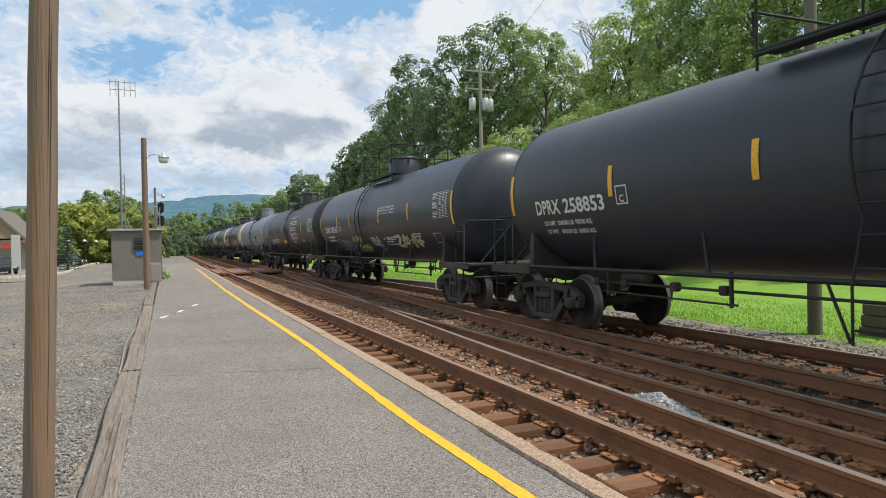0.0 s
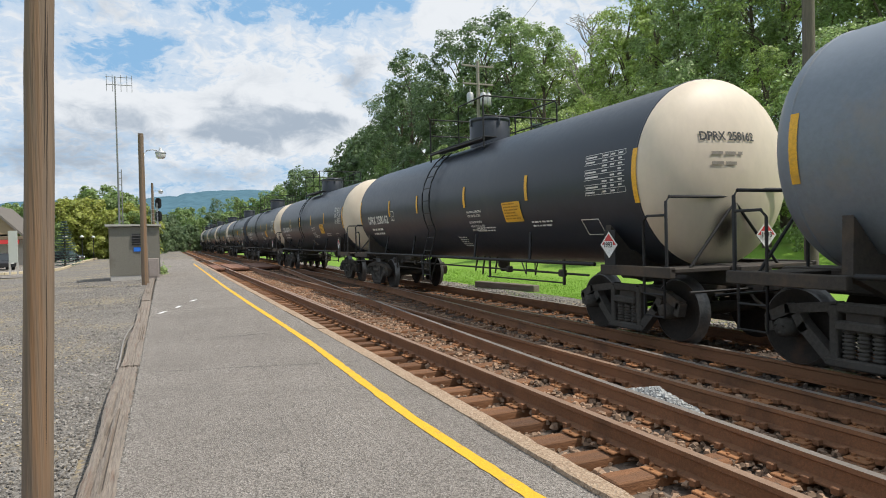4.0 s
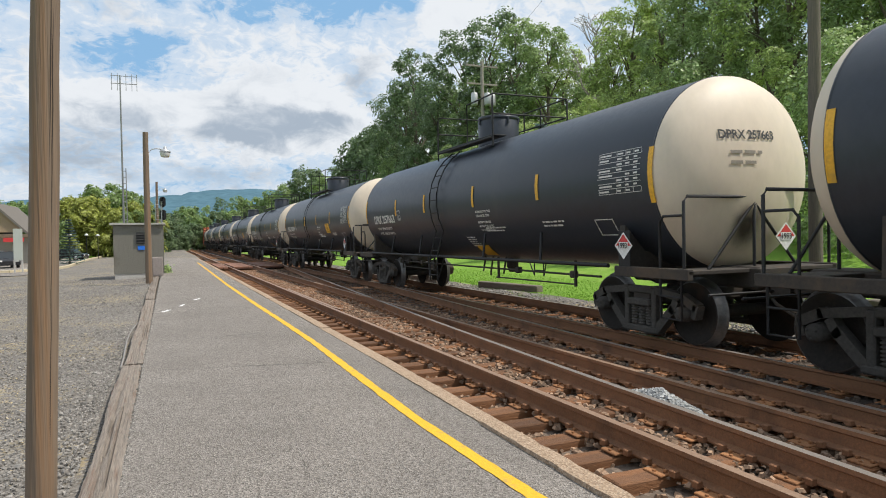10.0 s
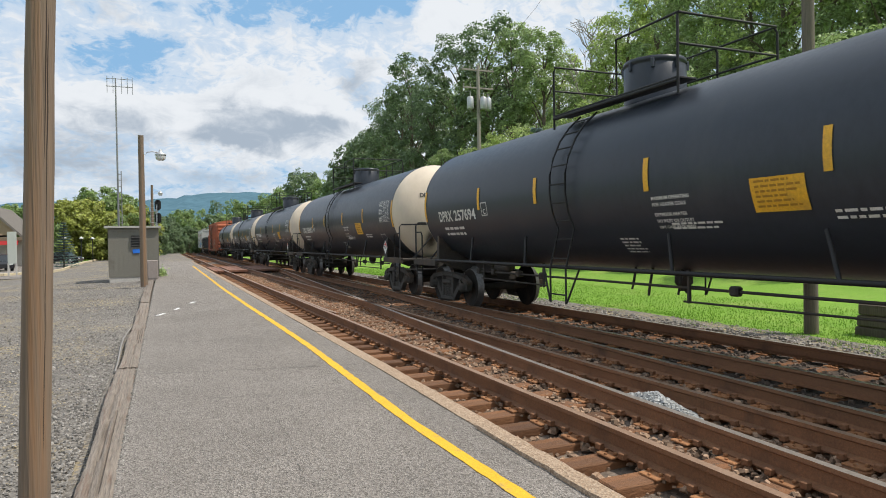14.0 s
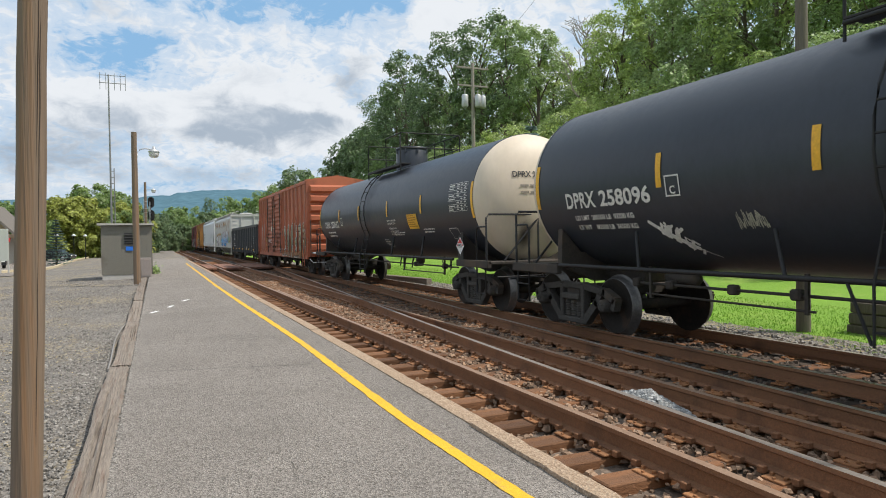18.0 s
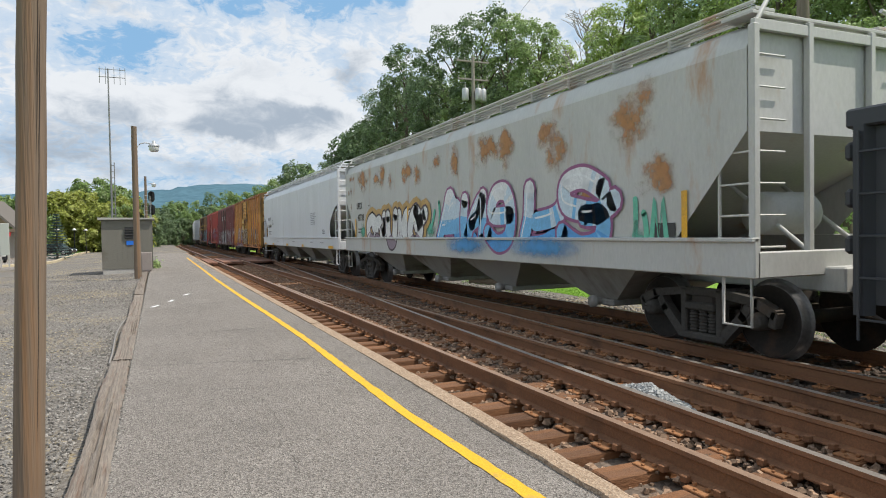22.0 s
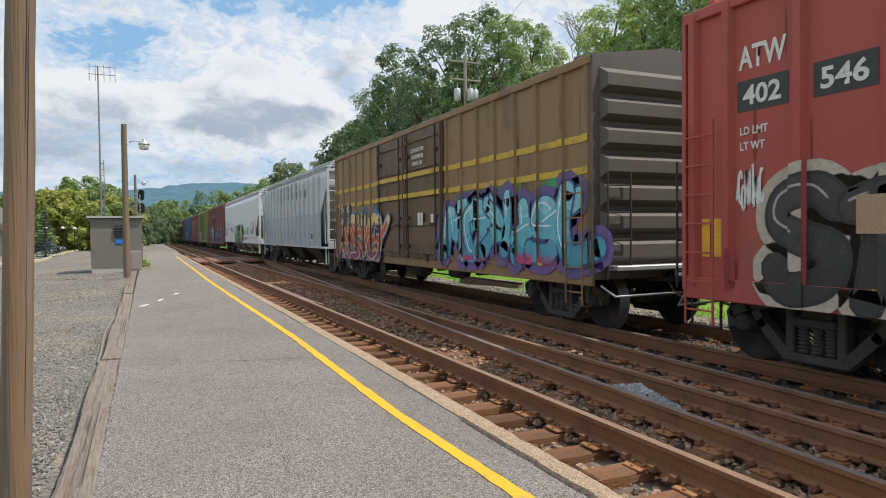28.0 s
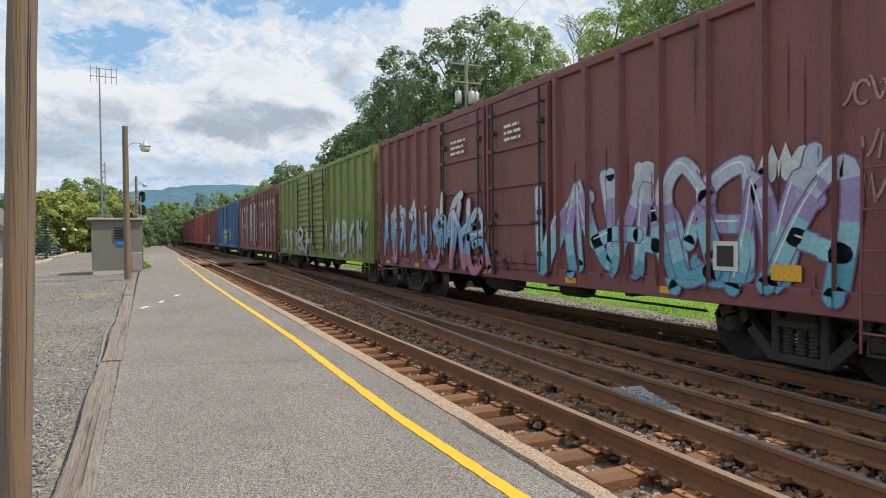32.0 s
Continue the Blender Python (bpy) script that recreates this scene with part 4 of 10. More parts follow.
# --- sprayed scrawls ---
def ribbon(g, pts, w, z, y_scale=1.0):
    P = [Vector((p[0], p[1], 0)) for p in pts]
    L, Rr = [], []
    for i, p in enumerate(P):
        d = (P[min(i + 1, len(P) - 1)] - P[max(i - 1, 0)])
        d = d.normalized() if d.length > 1e-6 else Vector((1, 0, 0))
        nrm = Vector((-d.y, d.x, 0))
        L.append(p + nrm * w)
        Rr.append(p - nrm * w)
    for i in range(len(P) - 1):
        g.face([(Rr[i].x, Rr[i].y, z), (Rr[i + 1].x, Rr[i + 1].y, z), (L[i + 1].x, L[i + 1].y, z), (L[i].x, L[i].y, z)])
    for e in (P[0], P[-1]):
        g.face([(e.x + w * math.cos(t), e.y + w * math.sin(t), z) for t in [2 * math.pi * k / 9 for k in range(9)]])


def stroke(r, x, y, w, h, kind):
    n = 14
    if kind == 0:      # bowl
        a0, sp = r.uniform(0.3, 1.2), r.uniform(4.2, 5.6)
        return [(x + w / 2 + w * 0.45 * math.cos(a0 + sp * i / n), y + h / 2 + h * 0.42 * math.sin(a0 + sp * i / n)) for i in range(n + 1)]
    if kind == 1:      # stem, leaning
        k = r.uniform(-0.2, 0.2) * w
        return [(x + w * 0.5 + k * i / n + w * 0.12 * math.sin(3 * i / n), y + h * (0.04 + 0.92 * i / n)) for i in range(n + 1)]
    if kind == 2:      # wave
        return [(x + w * (0.05 + 0.9 * i / n), y + h * (0.5 + 0.4 * math.sin(1 + 5 * i / n))) for i in range(n + 1)]
    if kind == 3:      # zigzag
        c = [(0.05, 0.05), (0.3, 0.95), (0.5, 0.2), (0.72, 0.95), (0.95, 0.08)]
        return [(x + w * a, y + h * b) for a, b in c]
    return [(x + w * (0.8 - 0.6 * i / n) + 0.1 * w * math.sin(6 * i / n), y + h * (0.9 - 0.8 * i / n + 0.12 * math.sin(7 * i / n))) for i in range(n + 1)]


def tag_scrawl(w, h, color, seed, weight=0.02, strokes=6):
    r, g = random.Random(seed), Geo()
    for i in range(strokes):
        a = w / strokes
        ribbon(g, stroke(r, i * a - 0.1 * a, r.uniform(0, 0.2) * h, a * 1.3, h * r.uniform(0.6, 0.9), r.randrange(5)), weight, 0.004 + 0.0005 * i)
    return g.mesh("graffiti", spray(color))


def spray(c):
    key = "spray %.2f %.2f %.2f" % c
    return mat(key, c, tuple(min(1, x * 1.15 + 0.01) for x in c), 0.65, scale=3, fine=20, bump=0, dirt=tuple(x * 0.7 + 0.03 for x in c), dirt_amount=0.35, dirt_scale=2.5)


def soft_stain(name, a, b, axes, strength=0.9, ragged=0.9, grain=5.0):
    """A smudge that thins out towards its edges: rust bloom, soot, overspray."""
    if name in MATS:
        return MATS[name]
    m = bpy.data.materials.new(name)
    m.use_nodes = True
    n, l = m.node_tree.nodes, m.node_tree.links
    pr = n["Principled BSDF"]
    pr.inputs["Roughness"].default_value = 0.85
    tc, sep, com = n.new("ShaderNodeTexCoord"), n.new("ShaderNodeSeparateXYZ"), n.new("ShaderNodeCombineXYZ")
    l.new(tc.outputs["Generated"], sep.inputs[0])
    for i, ax in enumerate(axes):
        l.new(sep.outputs["xyz".index(ax)], com.inputs[i])
    ctr, ln = n.new("ShaderNodeVectorMath"), n.new("ShaderNodeVectorMath")
    ctr.operation, ln.operation = "MULTIPLY_ADD", "LENGTH"
    ctr.inputs[1].default_value, ctr.inputs[2].default_value = (2, 2, 0), (-1, -1, 0)
    l.new(com.outputs[0], ctr.inputs[0])
    l.new(ctr.outputs[0], ln.inputs[0])
    info, off = n.new("ShaderNodeObjectInfo"), n.new("ShaderNodeVectorMath")
    off.operation = "ADD"
    l.new(tc.outputs["Object"], off.inputs[0])
    l.new(info.outputs["Random"], off.inputs[1])

    def noise(sc, det):
        t = n.new("ShaderNodeTexNoise")
        t.inputs["Scale"].default_value, t.inputs["Detail"].default_value, t.inputs["Roughness"].default_value = sc, det, 0.65
        l.new(off.outputs[0], t.inputs["Vector"])
        return t.outputs["Fac"]

    def calc(op, x, y):
        k = n.new("ShaderNodeMath")
        k.operation = op
        for sock, v in ((k.inputs[0], x), (k.inputs[1], y)):
            if isinstance(v, (int, float)):
                sock.default_value = v
            else:
                l.new(v, sock)
        return k.outputs[0]

    edge = calc("ADD", calc("SUBTRACT", 1.0, ln.outputs["Value"]), calc("MULTIPLY", calc("SUBTRACT", noise(grain, 8), 0.5), ragged * 2))
    rm = n.new("ShaderNodeMapRange")
    rm.interpolation_type = "SMOOTHSTEP"
    rm.inputs[1].default_value, rm.inputs[2].default_value, rm.inputs[4].default_value = 0.20, 1.0, strength
    l.new(edge, rm.inputs[0])
    inside = n.new("ShaderNodeMapRange")
    inside.inputs[1].default_value, inside.inputs[2].default_value, inside.inputs[3].default_value, inside.inputs[4].default_value = 0.5, 1.0, 1.0, 0.0
    l.new(ln.outputs["Value"], inside.inputs[0])
    mx = n.new("ShaderNodeMix")
    mx.data_type = "RGBA"
    mx.inputs[6].default_value, mx.inputs[7].default_value = (*a, 1), (*b, 1)
    l.new(noise(grain * 2.5, 6), mx.inputs[0])
    l.new(mx.outputs[2], pr.inputs["Base Color"])
    tr, ms = n.new("ShaderNodeBsdfTransparent"), n.new("ShaderNodeMixShader")
    l.new(calc("MULTIPLY", rm.outputs[0], inside.outputs[0]), ms.inputs[0])
    l.new(tr.outputs[0], ms.inputs[1])
    l.new(pr.outputs[0], ms.inputs[2])
    l.new(ms.outputs[0], n["Material Output"].inputs[0])
    MATS[name] = m
    return m


def side_stain(car, name, y, z, w, h, material, label, x, tank=False):
    """A soft patch on a wagon's side, y its far edge and z its foot."""
    me = quad_mesh(w, h, material, name, 6)
    me = tank_marks(me, y, z, 0.008) if tank else flat_marks(me, y, z, x)
    return part(name, me, car, label)


# --- sprayed letters: fat strokes of one hand, outlined, in bands of colour ---
GLYPHS = {
    "S": [[(0.88, 0.80), (0.60, 0.98), (0.20, 0.88), (0.16, 0.62), (0.50, 0.50), (0.86, 0.38), (0.80, 0.08), (0.40, 0.00), (0.08, 0.16)]],
    "T": [[(0.02, 0.84), (0.40, 0.92), (0.98, 0.88)], [(0.52, 0.90), (0.46, 0.50), (0.50, 0.02)]],
    "K": [[(0.16, 0.98), (0.12, 0.50), (0.16, 0.00)], [(0.90, 0.92), (0.55, 0.60), (0.26, 0.46), (0.60, 0.26), (0.98, 0.02)]],
    "B": [[(0.18, 0.00), (0.14, 0.95), (0.60, 0.98), (0.78, 0.76), (0.50, 0.54), (0.22, 0.52), (0.70, 0.46), (0.88, 0.22), (0.62, 0.00), (0.18, 0.02)]],
    "E": [[(0.20, 0.48), (0.82, 0.56), (0.74, 0.90), (0.36, 0.94), (0.12, 0.55), (0.24, 0.12), (0.60, 0.00), (0.96, 0.20)]],
    "A": [[(0.04, 0.00), (0.30, 0.60), (0.52, 0.98), (0.72, 0.55), (0.94, 0.02)], [(0.22, 0.32), (0.78, 0.34)]],
    "N": [[(0.12, 0.00), (0.12, 0.55), (0.18, 0.96), (0.50, 0.50), (0.82, 0.04), (0.86, 0.50), (0.88, 1.00)]],
    "L": [[(0.24, 1.00), (0.20, 0.50), (0.20, 0.06), (0.60, 0.02), (0.96, 0.10)]],
    "U": [[(0.12, 0.98), (0.12, 0.40), (0.30, 0.04), (0.66, 0.04), (0.86, 0.40), (0.88, 0.98)]],
    "O": [[(0.50, 0.98), (0.16, 0.78), (0.10, 0.40), (0.36, 0.02), (0.72, 0.06), (0.92, 0.46), (0.78, 0.86), (0.46, 0.98)]],
    "R": [[(0.16, 0.00), (0.16, 0.95), (0.66, 0.98), (0.84, 0.74), (0.56, 0.50), (0.22, 0.48)], [(0.50, 0.48), (0.92, 0.00)]],
    "C": [[(0.90, 0.80), (0.58, 0.98), (0.18, 0.78), (0.12, 0.34), (0.44, 0.02), (0.92, 0.16)]],
    "I": [[(0.48, 0.98), (0.44, 0.50), (0.52, 0.00)]],
    "M": [[(0.06, 0.00), (0.14, 0.96), (0.46, 0.36), (0.82, 0.98), (0.94, 0.00)]],
    "H": [[(0.14, 0.98), (0.14, 0.00)], [(0.86, 1.00), (0.84, 0.00)], [(0.14, 0.48), (0.86, 0.54)]],
    "V": [[(0.04, 1.00), (0.30, 0.45), (0.46, 0.02), (0.66, 0.50), (0.96, 1.00)]],
    "Z": [[(0.06, 0.90), (0.92, 0.94), (0.50, 0.50), (0.06, 0.06), (0.96, 0.06)]],
    "F": [[(0.20, 0.00), (0.16, 0.94), (0.92, 0.96)], [(0.18, 0.52), (0.74, 0.56)]],
}


def smooth(pts, per=6):
    """Rounded line through the points."""
    out = []
    for i in range(len(pts) - 1):
        a, b, c, d = pts[max(0, i - 1)], pts[i], pts[i + 1], pts[min(len(pts) - 1, i + 2)]
        for k in range(per):
            t = k / per
            out.append(tuple(0.5 * (2 * b[j] + (c[j] - a[j]) * t + (2 * a[j] - 5 * b[j] + 4 * c[j] - d[j]) * t * t + (3 * b[j] - a[j] - 3 * c[j] + d[j]) * t ** 3) for j in (0, 1)))
    return out + [pts[-1]]


def piece(word, w, h, bands, edge, shine=None, weight=0.11, glow=None, seed=1, lean=0.0, tight=1.3, rim=1.32, wild=0.6):
    """A row of fat sprayed letters w by h. bands: colours from the foot to the top of each letter."""
    r, g = random.Random(seed), Geo()
    mats = [spray(c) for c in [glow or edge, edge, shine or edge] + list(bands)]
    lw, t = w / len(word), weight * h
    lines = []
    for i, ch in enumerate(word):
        a, b = lw * tight * r.uniform(0.86, 1.06), h * r.uniform(0.84, 1.0) - 2 * t
        x0, y0 = i * lw - lw * 0.08, t + h * r.uniform(0.0, 0.06)
        k, f = r.uniform(-0.12, 0.12) * (1 + wild) + lean, lambda p: (x0 + t * 0.6 + p[0] * (a - t * 1.2) + (p[1] - 0.5) * k * b, y0 + p[1] * b)
        flip = r.random() < 0.55 * bool(wild)
        form = [[((1 - u if flip else u) + r.uniform(-0.09, 0.09) * wild, v + r.uniform(-0.07, 0.07) * wild) for u, v in q] for q in GLYPHS[ch]]
        if wild and r.random() < 0.6:                     # arrow tail thrown across the neighbours
            form.append([(r.uniform(0.3, 0.7), r.uniform(0.3, 0.7)), (r.uniform(0.6, 1.2), r.uniform(0.4, 0.9)), (r.uniform(0.8, 1.6), r.uniform(-0.05, 1.1))])
        lines.append([smooth([f(p) for p in q]) for q in form])
    if glow:
        g.slot = 0
        for qs in lines:
            for q in qs:
                ribbon(g, q, t * 2.1, 0.002)
    for n, qs in enumerate(lines):
        z = 0.004 + 0.0034 * (n % 3)
        g.slot = 1
        for q in qs:
            ribbon(g, q, t * rim, z)
        for q in qs:
            for c, (p0, p1) in enumerate(zip(q, q[1:])):
                v = (p0[1] + p1[1]) / 2 / h
                g.slot = 3 + max(0, min(len(bands) - 1, int(v * len(bands) + r.uniform(-0.25, 0.25))))
                before, after = q[max(0, c - 1)], q[min(len(q) - 1, c + 2)]
                d0, d1 = Vector((p1[0] - before[0], p1[1] - before[1], 0)).normalized(), Vector((after[0] - p0[0], after[1] - p0[1], 0)).normalized()
                n0, n1 = Vector((-d0.y, d0.x, 0)) * t, Vector((-d1.y, d1.x, 0)) * t
                zz = z + 0.0012
                g.face([(p0[0] - n0.x, p0[1] - n0.y, zz), (p1[0] - n1.x, p1[1] - n1.y, zz), (p1[0] + n1.x, p1[1] + n1.y, zz), (p0[0] + n0.x, p0[1] + n0.y, zz)])
            for e in (q[0], q[-1]):
                g.slot = 3 + max(0, min(len(bands) - 1, int(e[1] / h * len(bands))))
                g.face([(e[0] + t * math.cos(u), e[1] + t * math.sin(u), z + 0.0012) for u in [2 * math.pi * k / 9 for k in range(9)]])
        if shine:
            g.slot = 2
            for q in qs:
                m = len(q) // 2
                ribbon(g, [(p[0] - t * 0.5, p[1] + t * 0.35) for p in q[1:m]], t * 0.10, z + 0.0022)
    return g.mesh("graffiti", *mats)


# --- tank wagons ---
HEAD_Y, TIP_Y, FLOOR, REAR = 6.88, 7.50, 1.08, 0.22


def tank_shell(cyl, head):
    g = Geo()
    g.slot = 0
    ys = span(-HEAD_Y - REAR, HEAD_Y, 1.6)
    prof = []
    for y in ys:
        prof.append((TANK_R, y))
    g.lathe(prof, 64, "Y", (0, 0, TANK_Z))
    g.slot = 1
    for s in (-1, 1):
        hp = []
        for i in range(9):
            a = math.pi / 2 * i / 8
            hp.append((TANK_R * math.cos(a) if i < 8 else 0.001, s * (HEAD_Y + (REAR if s < 0 else 0) + (TIP_Y - HEAD_Y) * math.sin(a))))
        g.lathe(hp if s > 0 else hp[::-1], 64, "Y", (0, 0, TANK_Z))
    return g.mesh("tank", cyl, head)


def weld_mesh(material):
    g = Geo()
    g.lathe([(TANK_R - 0.01, -0.02), (TANK_R + 0.006, -0.012), (TANK_R + 0.006, 0.012), (TANK_R - 0.01, 0.02)], 64, "Y", (0, 0, TANK_Z))
    return g.mesh("weld_seam", material)


def tank_end(s, paint):
    """End platform with stub sill and saddle."""
    g = Geo()
    a = lambda y: s * (y + 0.16)
    g.box(-0.32, 0.32, a(5.2), a(7.75), 0.80, 1.10, 0.03)
    g.box(-1.38, 1.38, a(7.05), a(7.6), FLOOR - 0.06, FLOOR, 0.01)
    g.prism([(-1.30, FLOOR), (-1.28, 1.70), (-0.9, 1.30), (0.9, 1.30), (1.28, 1.70), (1.30, FLOOR), (0.6, 0.80), (-0.6, 0.80)], a(6.10), a(6.22), "Y")
    g.box(-1.40, -1.30, a(6.1), a(7.6), FLOOR - 0.13, FLOOR + 0.02, 0.01)
    g.box(1.30, 1.40, a(6.1), a(7.6), FLOOR - 0.13, FLOOR + 0.02, 0.01)
    return g.mesh("end_sill", paint)


def tank_rails(s, paint):
    """Hand rails across an end platform: a low run, a higher run and raking stays; steps hang below."""
    g = Geo()
    a = lambda y: s * (y + 0.16)
    y = a(7.50)
    g.tube([(-1.36, y, FLOOR), (-1.36, y, 1.98), (-1.30, y, 2.05), (-0.12, y, 2.05)], 0.022, 7)
    g.tube([(-0.12, y, FLOOR), (-0.12, y, 2.07), (-0.05, y, 2.16), (1.28, y, 2.16), (1.36, y, 2.08), (1.36, y, FLOOR)], 0.022, 7)
    g.tube([(-0.12, y, 1.98), (-0.95, y, FLOOR)], 0.022, 6)
    g.tube([(-0.12, y, 1.98), (0.70, y, FLOOR)], 0.022, 6)
    g.tube([(-1.36, a(7.05), FLOOR), (-1.36, a(7.05), 1.72), (-1.36, a(7.12), 1.80), (-1.36, a(7.50), 1.80)], 0.02, 6)
    for sx in (-1, 1):
        x = sx * 1.36
        g.tube([(x, a(7.45), FLOOR - 0.1), (x, a(7.45), 0.42), (x, a(7.05), 0.42), (x, a(7.05), FLOOR - 0.1)], 0.02, 6)
        g.tube([(x, a(7.45), 0.72), (x, a(7.05), 0.72)], 0.016, 6)
    g.tube([(-1.3, a(7.85), 0.78), (0.3, a(7.85), 0.78), (0.3, a(7.85), 0.88)], 0.018, 6)
    return g.mesh("end_handrail", paint)


def side_rail(sx, paint):
    g = Geo()
    x = sx * 1.42
    g.tube([(x, -6.15, FLOOR + 0.02), (x, 6.15, FLOOR + 0.02)], 0.032, 8)
    for y in (-4.2, -1.9, 1.9, 4.2):
        g.tube([(x, y, FLOOR + 0.02), (sx * 1.22, y + 0.28, 1.62)], 0.026, 6)
    return g.mesh("side_rail", paint)


def belly_mesh():
    """Brake rods, their knuckles and levers, the bottom outlet."""
    g = Geo()
    g.lathe([(0.0, 0.72), (0.08, 0.72), (0.10, 0.80), (0.14, 0.84), (0.14, 1.15)], 12, "Z", (0, -0.6, 0))
    g.tube([(-0.85, -5.2, 0.86), (-0.85, 5.0, 0.86)], 0.022, 6)
    g.tube([(-0.95, -4.6, 0.70), (-0.95, -1.6, 0.68)], 0.016, 6)
    g.tube([(-0.95, 4.6, 0.72), (-0.95, 1.9, 0.70)], 0.016, 6)
    for y in (4.9, 4.2, 3.1, 2.2, -2.4, -4.4):
        g.box(-0.91, -0.79, y - 0.07, y + 0.07, 0.80, 0.93, 0.02)
    for y in (-4.6, -1.7, 4.5, 2.0):
        g.box(-0.97, -0.93, y - 0.02, y + 0.02, 0.66, 1.12)
    g.lathe([(0.0, 3.9), (0.09, 3.92), (0.10, 4.0), (0.10, 4.4), (0.09, 4.48), (0.0, 4.5)], 12, "Y", (-0.62, 0, 0.95))
    for y, d in ((-0.95, 0.10), (-0.3, 0.16), (0.1, 0.08)):
        g.tube([(-0.35, y, 1.1), (-0.40, y + 0.02, 0.80), (-0.40, y + 0.05, 0.80 - d)], 0.022, 6)
    return g.mesh("brake_rigging", UNDER)


def manway_mesh(paint):
    g = Geo()
    top = TANK_Z + TANK_R
    g.lathe([(0.50, top - 0.1), (0.50, top + 0.52), (0.47, top + 0.55), (0.51, top + 0.56), (0.50, top + 0.63), (0.30, top + 0.66), (0.0, top + 0.67)], 20, "Z")
    for k in range(8):
        t = k * math.pi / 4
        g.box(0.5 * math.cos(t) - 0.025, 0.5 * math.cos(t) + 0.025, 0.5 * math.sin(t) - 0.025, 0.5 * math.sin(t) + 0.025, top + 0.44, top + 0.59, 0.006)
    return g.mesh("manway", paint)


def walk_mesh(paint):
    """Platform round the manway with its guard rails."""
    g = Geo()
    top = TANK_Z + TANK_R
    z, e = top - 0.03, 1.55
    for sx in (-1, 1):
        g.box(sx * 0.62, sx * 0.98, -e, e, z - 0.03, z, 0.006)
        for y in (-e, -0.4, 0.4, e):
            if abs(y) > 1 or sx > 0:
                g.tube([(sx * 0.96, y, z - 0.25), (sx * 0.96, y, z + 0.80), (sx * 0.93, y * 0.98, z + 0.88)], 0.020, 6)
        if sx > 0:
            for h in (0.45, 0.88):
                g.tube([(0.94, -e, z + h), (0.94, e, z + h)], 0.018, 6)
        else:                                            # the near side stands open above the ladder
            g.tube([(-0.94, -e, z + 0.88), (-0.94, -0.2, z + 0.88), (-0.94, -0.2, z)], 0.018, 6)
        g.tube([(sx * 0.97, -e, z - 0.06), (sx * 0.97, e, z - 0.06)], 0.03, 6)
    for y in (-e, e):
        for h in (0.45, 0.88):
            g.tube([(-0.94, y, z + h), (0.94, y, z + h)], 0.018, 6)
    return g.mesh("walkway", paint)


def tank_ladder(sx, paint):
    pts = [(sx * 1.50, 0, 0.50), (sx * 1.50, 0, FLOOR)]
    for i in range(8):
        a = math.radians(-28 + i * 12)
        pts.append((sx * (TANK_R + 0.10) * math.cos(a), 0, TANK_Z + (TANK_R + 0.10) * math.sin(a)))
    me = ladder_mesh(pts, 0.46, 0.31, paint, r=0.017)
    bm = bmesh.new()
    bm.from_mesh(me)
    g = Geo()
    for y in (-0.25, 0.25):                              # raking stays of the foot step
        g.tube([(sx * 1.50, y, 0.52), (sx * 1.44, y * 2.1, FLOOR)], 0.018, 5)
    stay = g.mesh("ladder_stay", paint)
    bm.from_mesh(stay)
    bm.to_mesh(me)
    bm.free()
    bpy.data.meshes.remove(stay)
    return me


def strip(y, z0, z1, w=0.10):
    me = quad_mesh(w, z1 - z0, REFLECT, "reflector", 6)
    return tank_marks(me, y, z0, 0.010)


def placard_mesh(top=RED):
    g = Geo()
    h = 0.17
    g.slot = 0
    g.face([(0, -h * 1.18, 0), (h * 1.18, 0, 0), (0, h * 1.18, 0), (-h * 1.18, 0, 0)])
    g.slot = 1
    g.face([(-h, 0, 0.003), (h, 0, 0.003), (0, h, 0.003)])
    g.slot = 0
    g.face([(-h * 0.62, -0.055, 0.006), (h * 0.62, -0.055, 0.006), (h * 0.62, 0.055, 0.006), (-h * 0.62, 0.055, 0.006)])
    me = g.mesh("placard", WHITE_PAINT if top is RED else top, top)
    return me


LOADS = {"257568": ("LD LMT  205600 LB  93250 KG", "LT WT    80400 LB  36450 KG"), "258096": ("LD LMT  205500 LB  93200 KG", "LT WT    80500 LB  36500 KG"), "258853": ("LD LMT  204500 LB  92750 KG", "LT WT    81500 LB  36950 KG"), "258069": ("LD LMT  205700 LB  93300 KG", "LT WT    80300 LB  36400 KG"), "257663": ("LD LMT  205700 LB  93300 KG", "LT WT    80300 LB  36400 KG"), "257671": ("LD LMT  205800 LB  93250 KG", "LT WT    80400 LB  36450 KG"), "258164": ("LD LMT  204700 LB  92800 KG", "LT WT    81300 LB  36900 KG")}


def rust_cap():
    """Rust running down from the top of a tank in ragged tongues."""
    r, g = random.Random(8), Geo()
    R_ = TANK_R + 0.004
    for i in range(260):
        y, w = r.uniform(-6.9, 6.7), r.uniform(0.05, 0.22)
        low = radians(90 - r.uniform(12, 34))
        n = 5
        for side in (1, -1):
            for j in range(n):
                a, b = math.pi / 2 + (low - math.pi / 2) * j / n, math.pi / 2 + (low - math.pi / 2) * (j + 1) / n
                k = R_ + 0.00004 * i
                g.face([(-side * k * math.cos(q), y + e, TANK_Z + k * math.sin(q)) for q, e in ((a, -w), (b, -w), (b, w), (a, w))])
    return g.mesh("rust_cap", mat("tank top rust", (0.085, 0.05, 0.034), (0.15, 0.085, 0.055), 0.75, scale=1.2, fine=14, bump=0.1, dirt=(0.035, 0.032, 0.03), dirt_amount=0.6, dirt_scale=2.0))


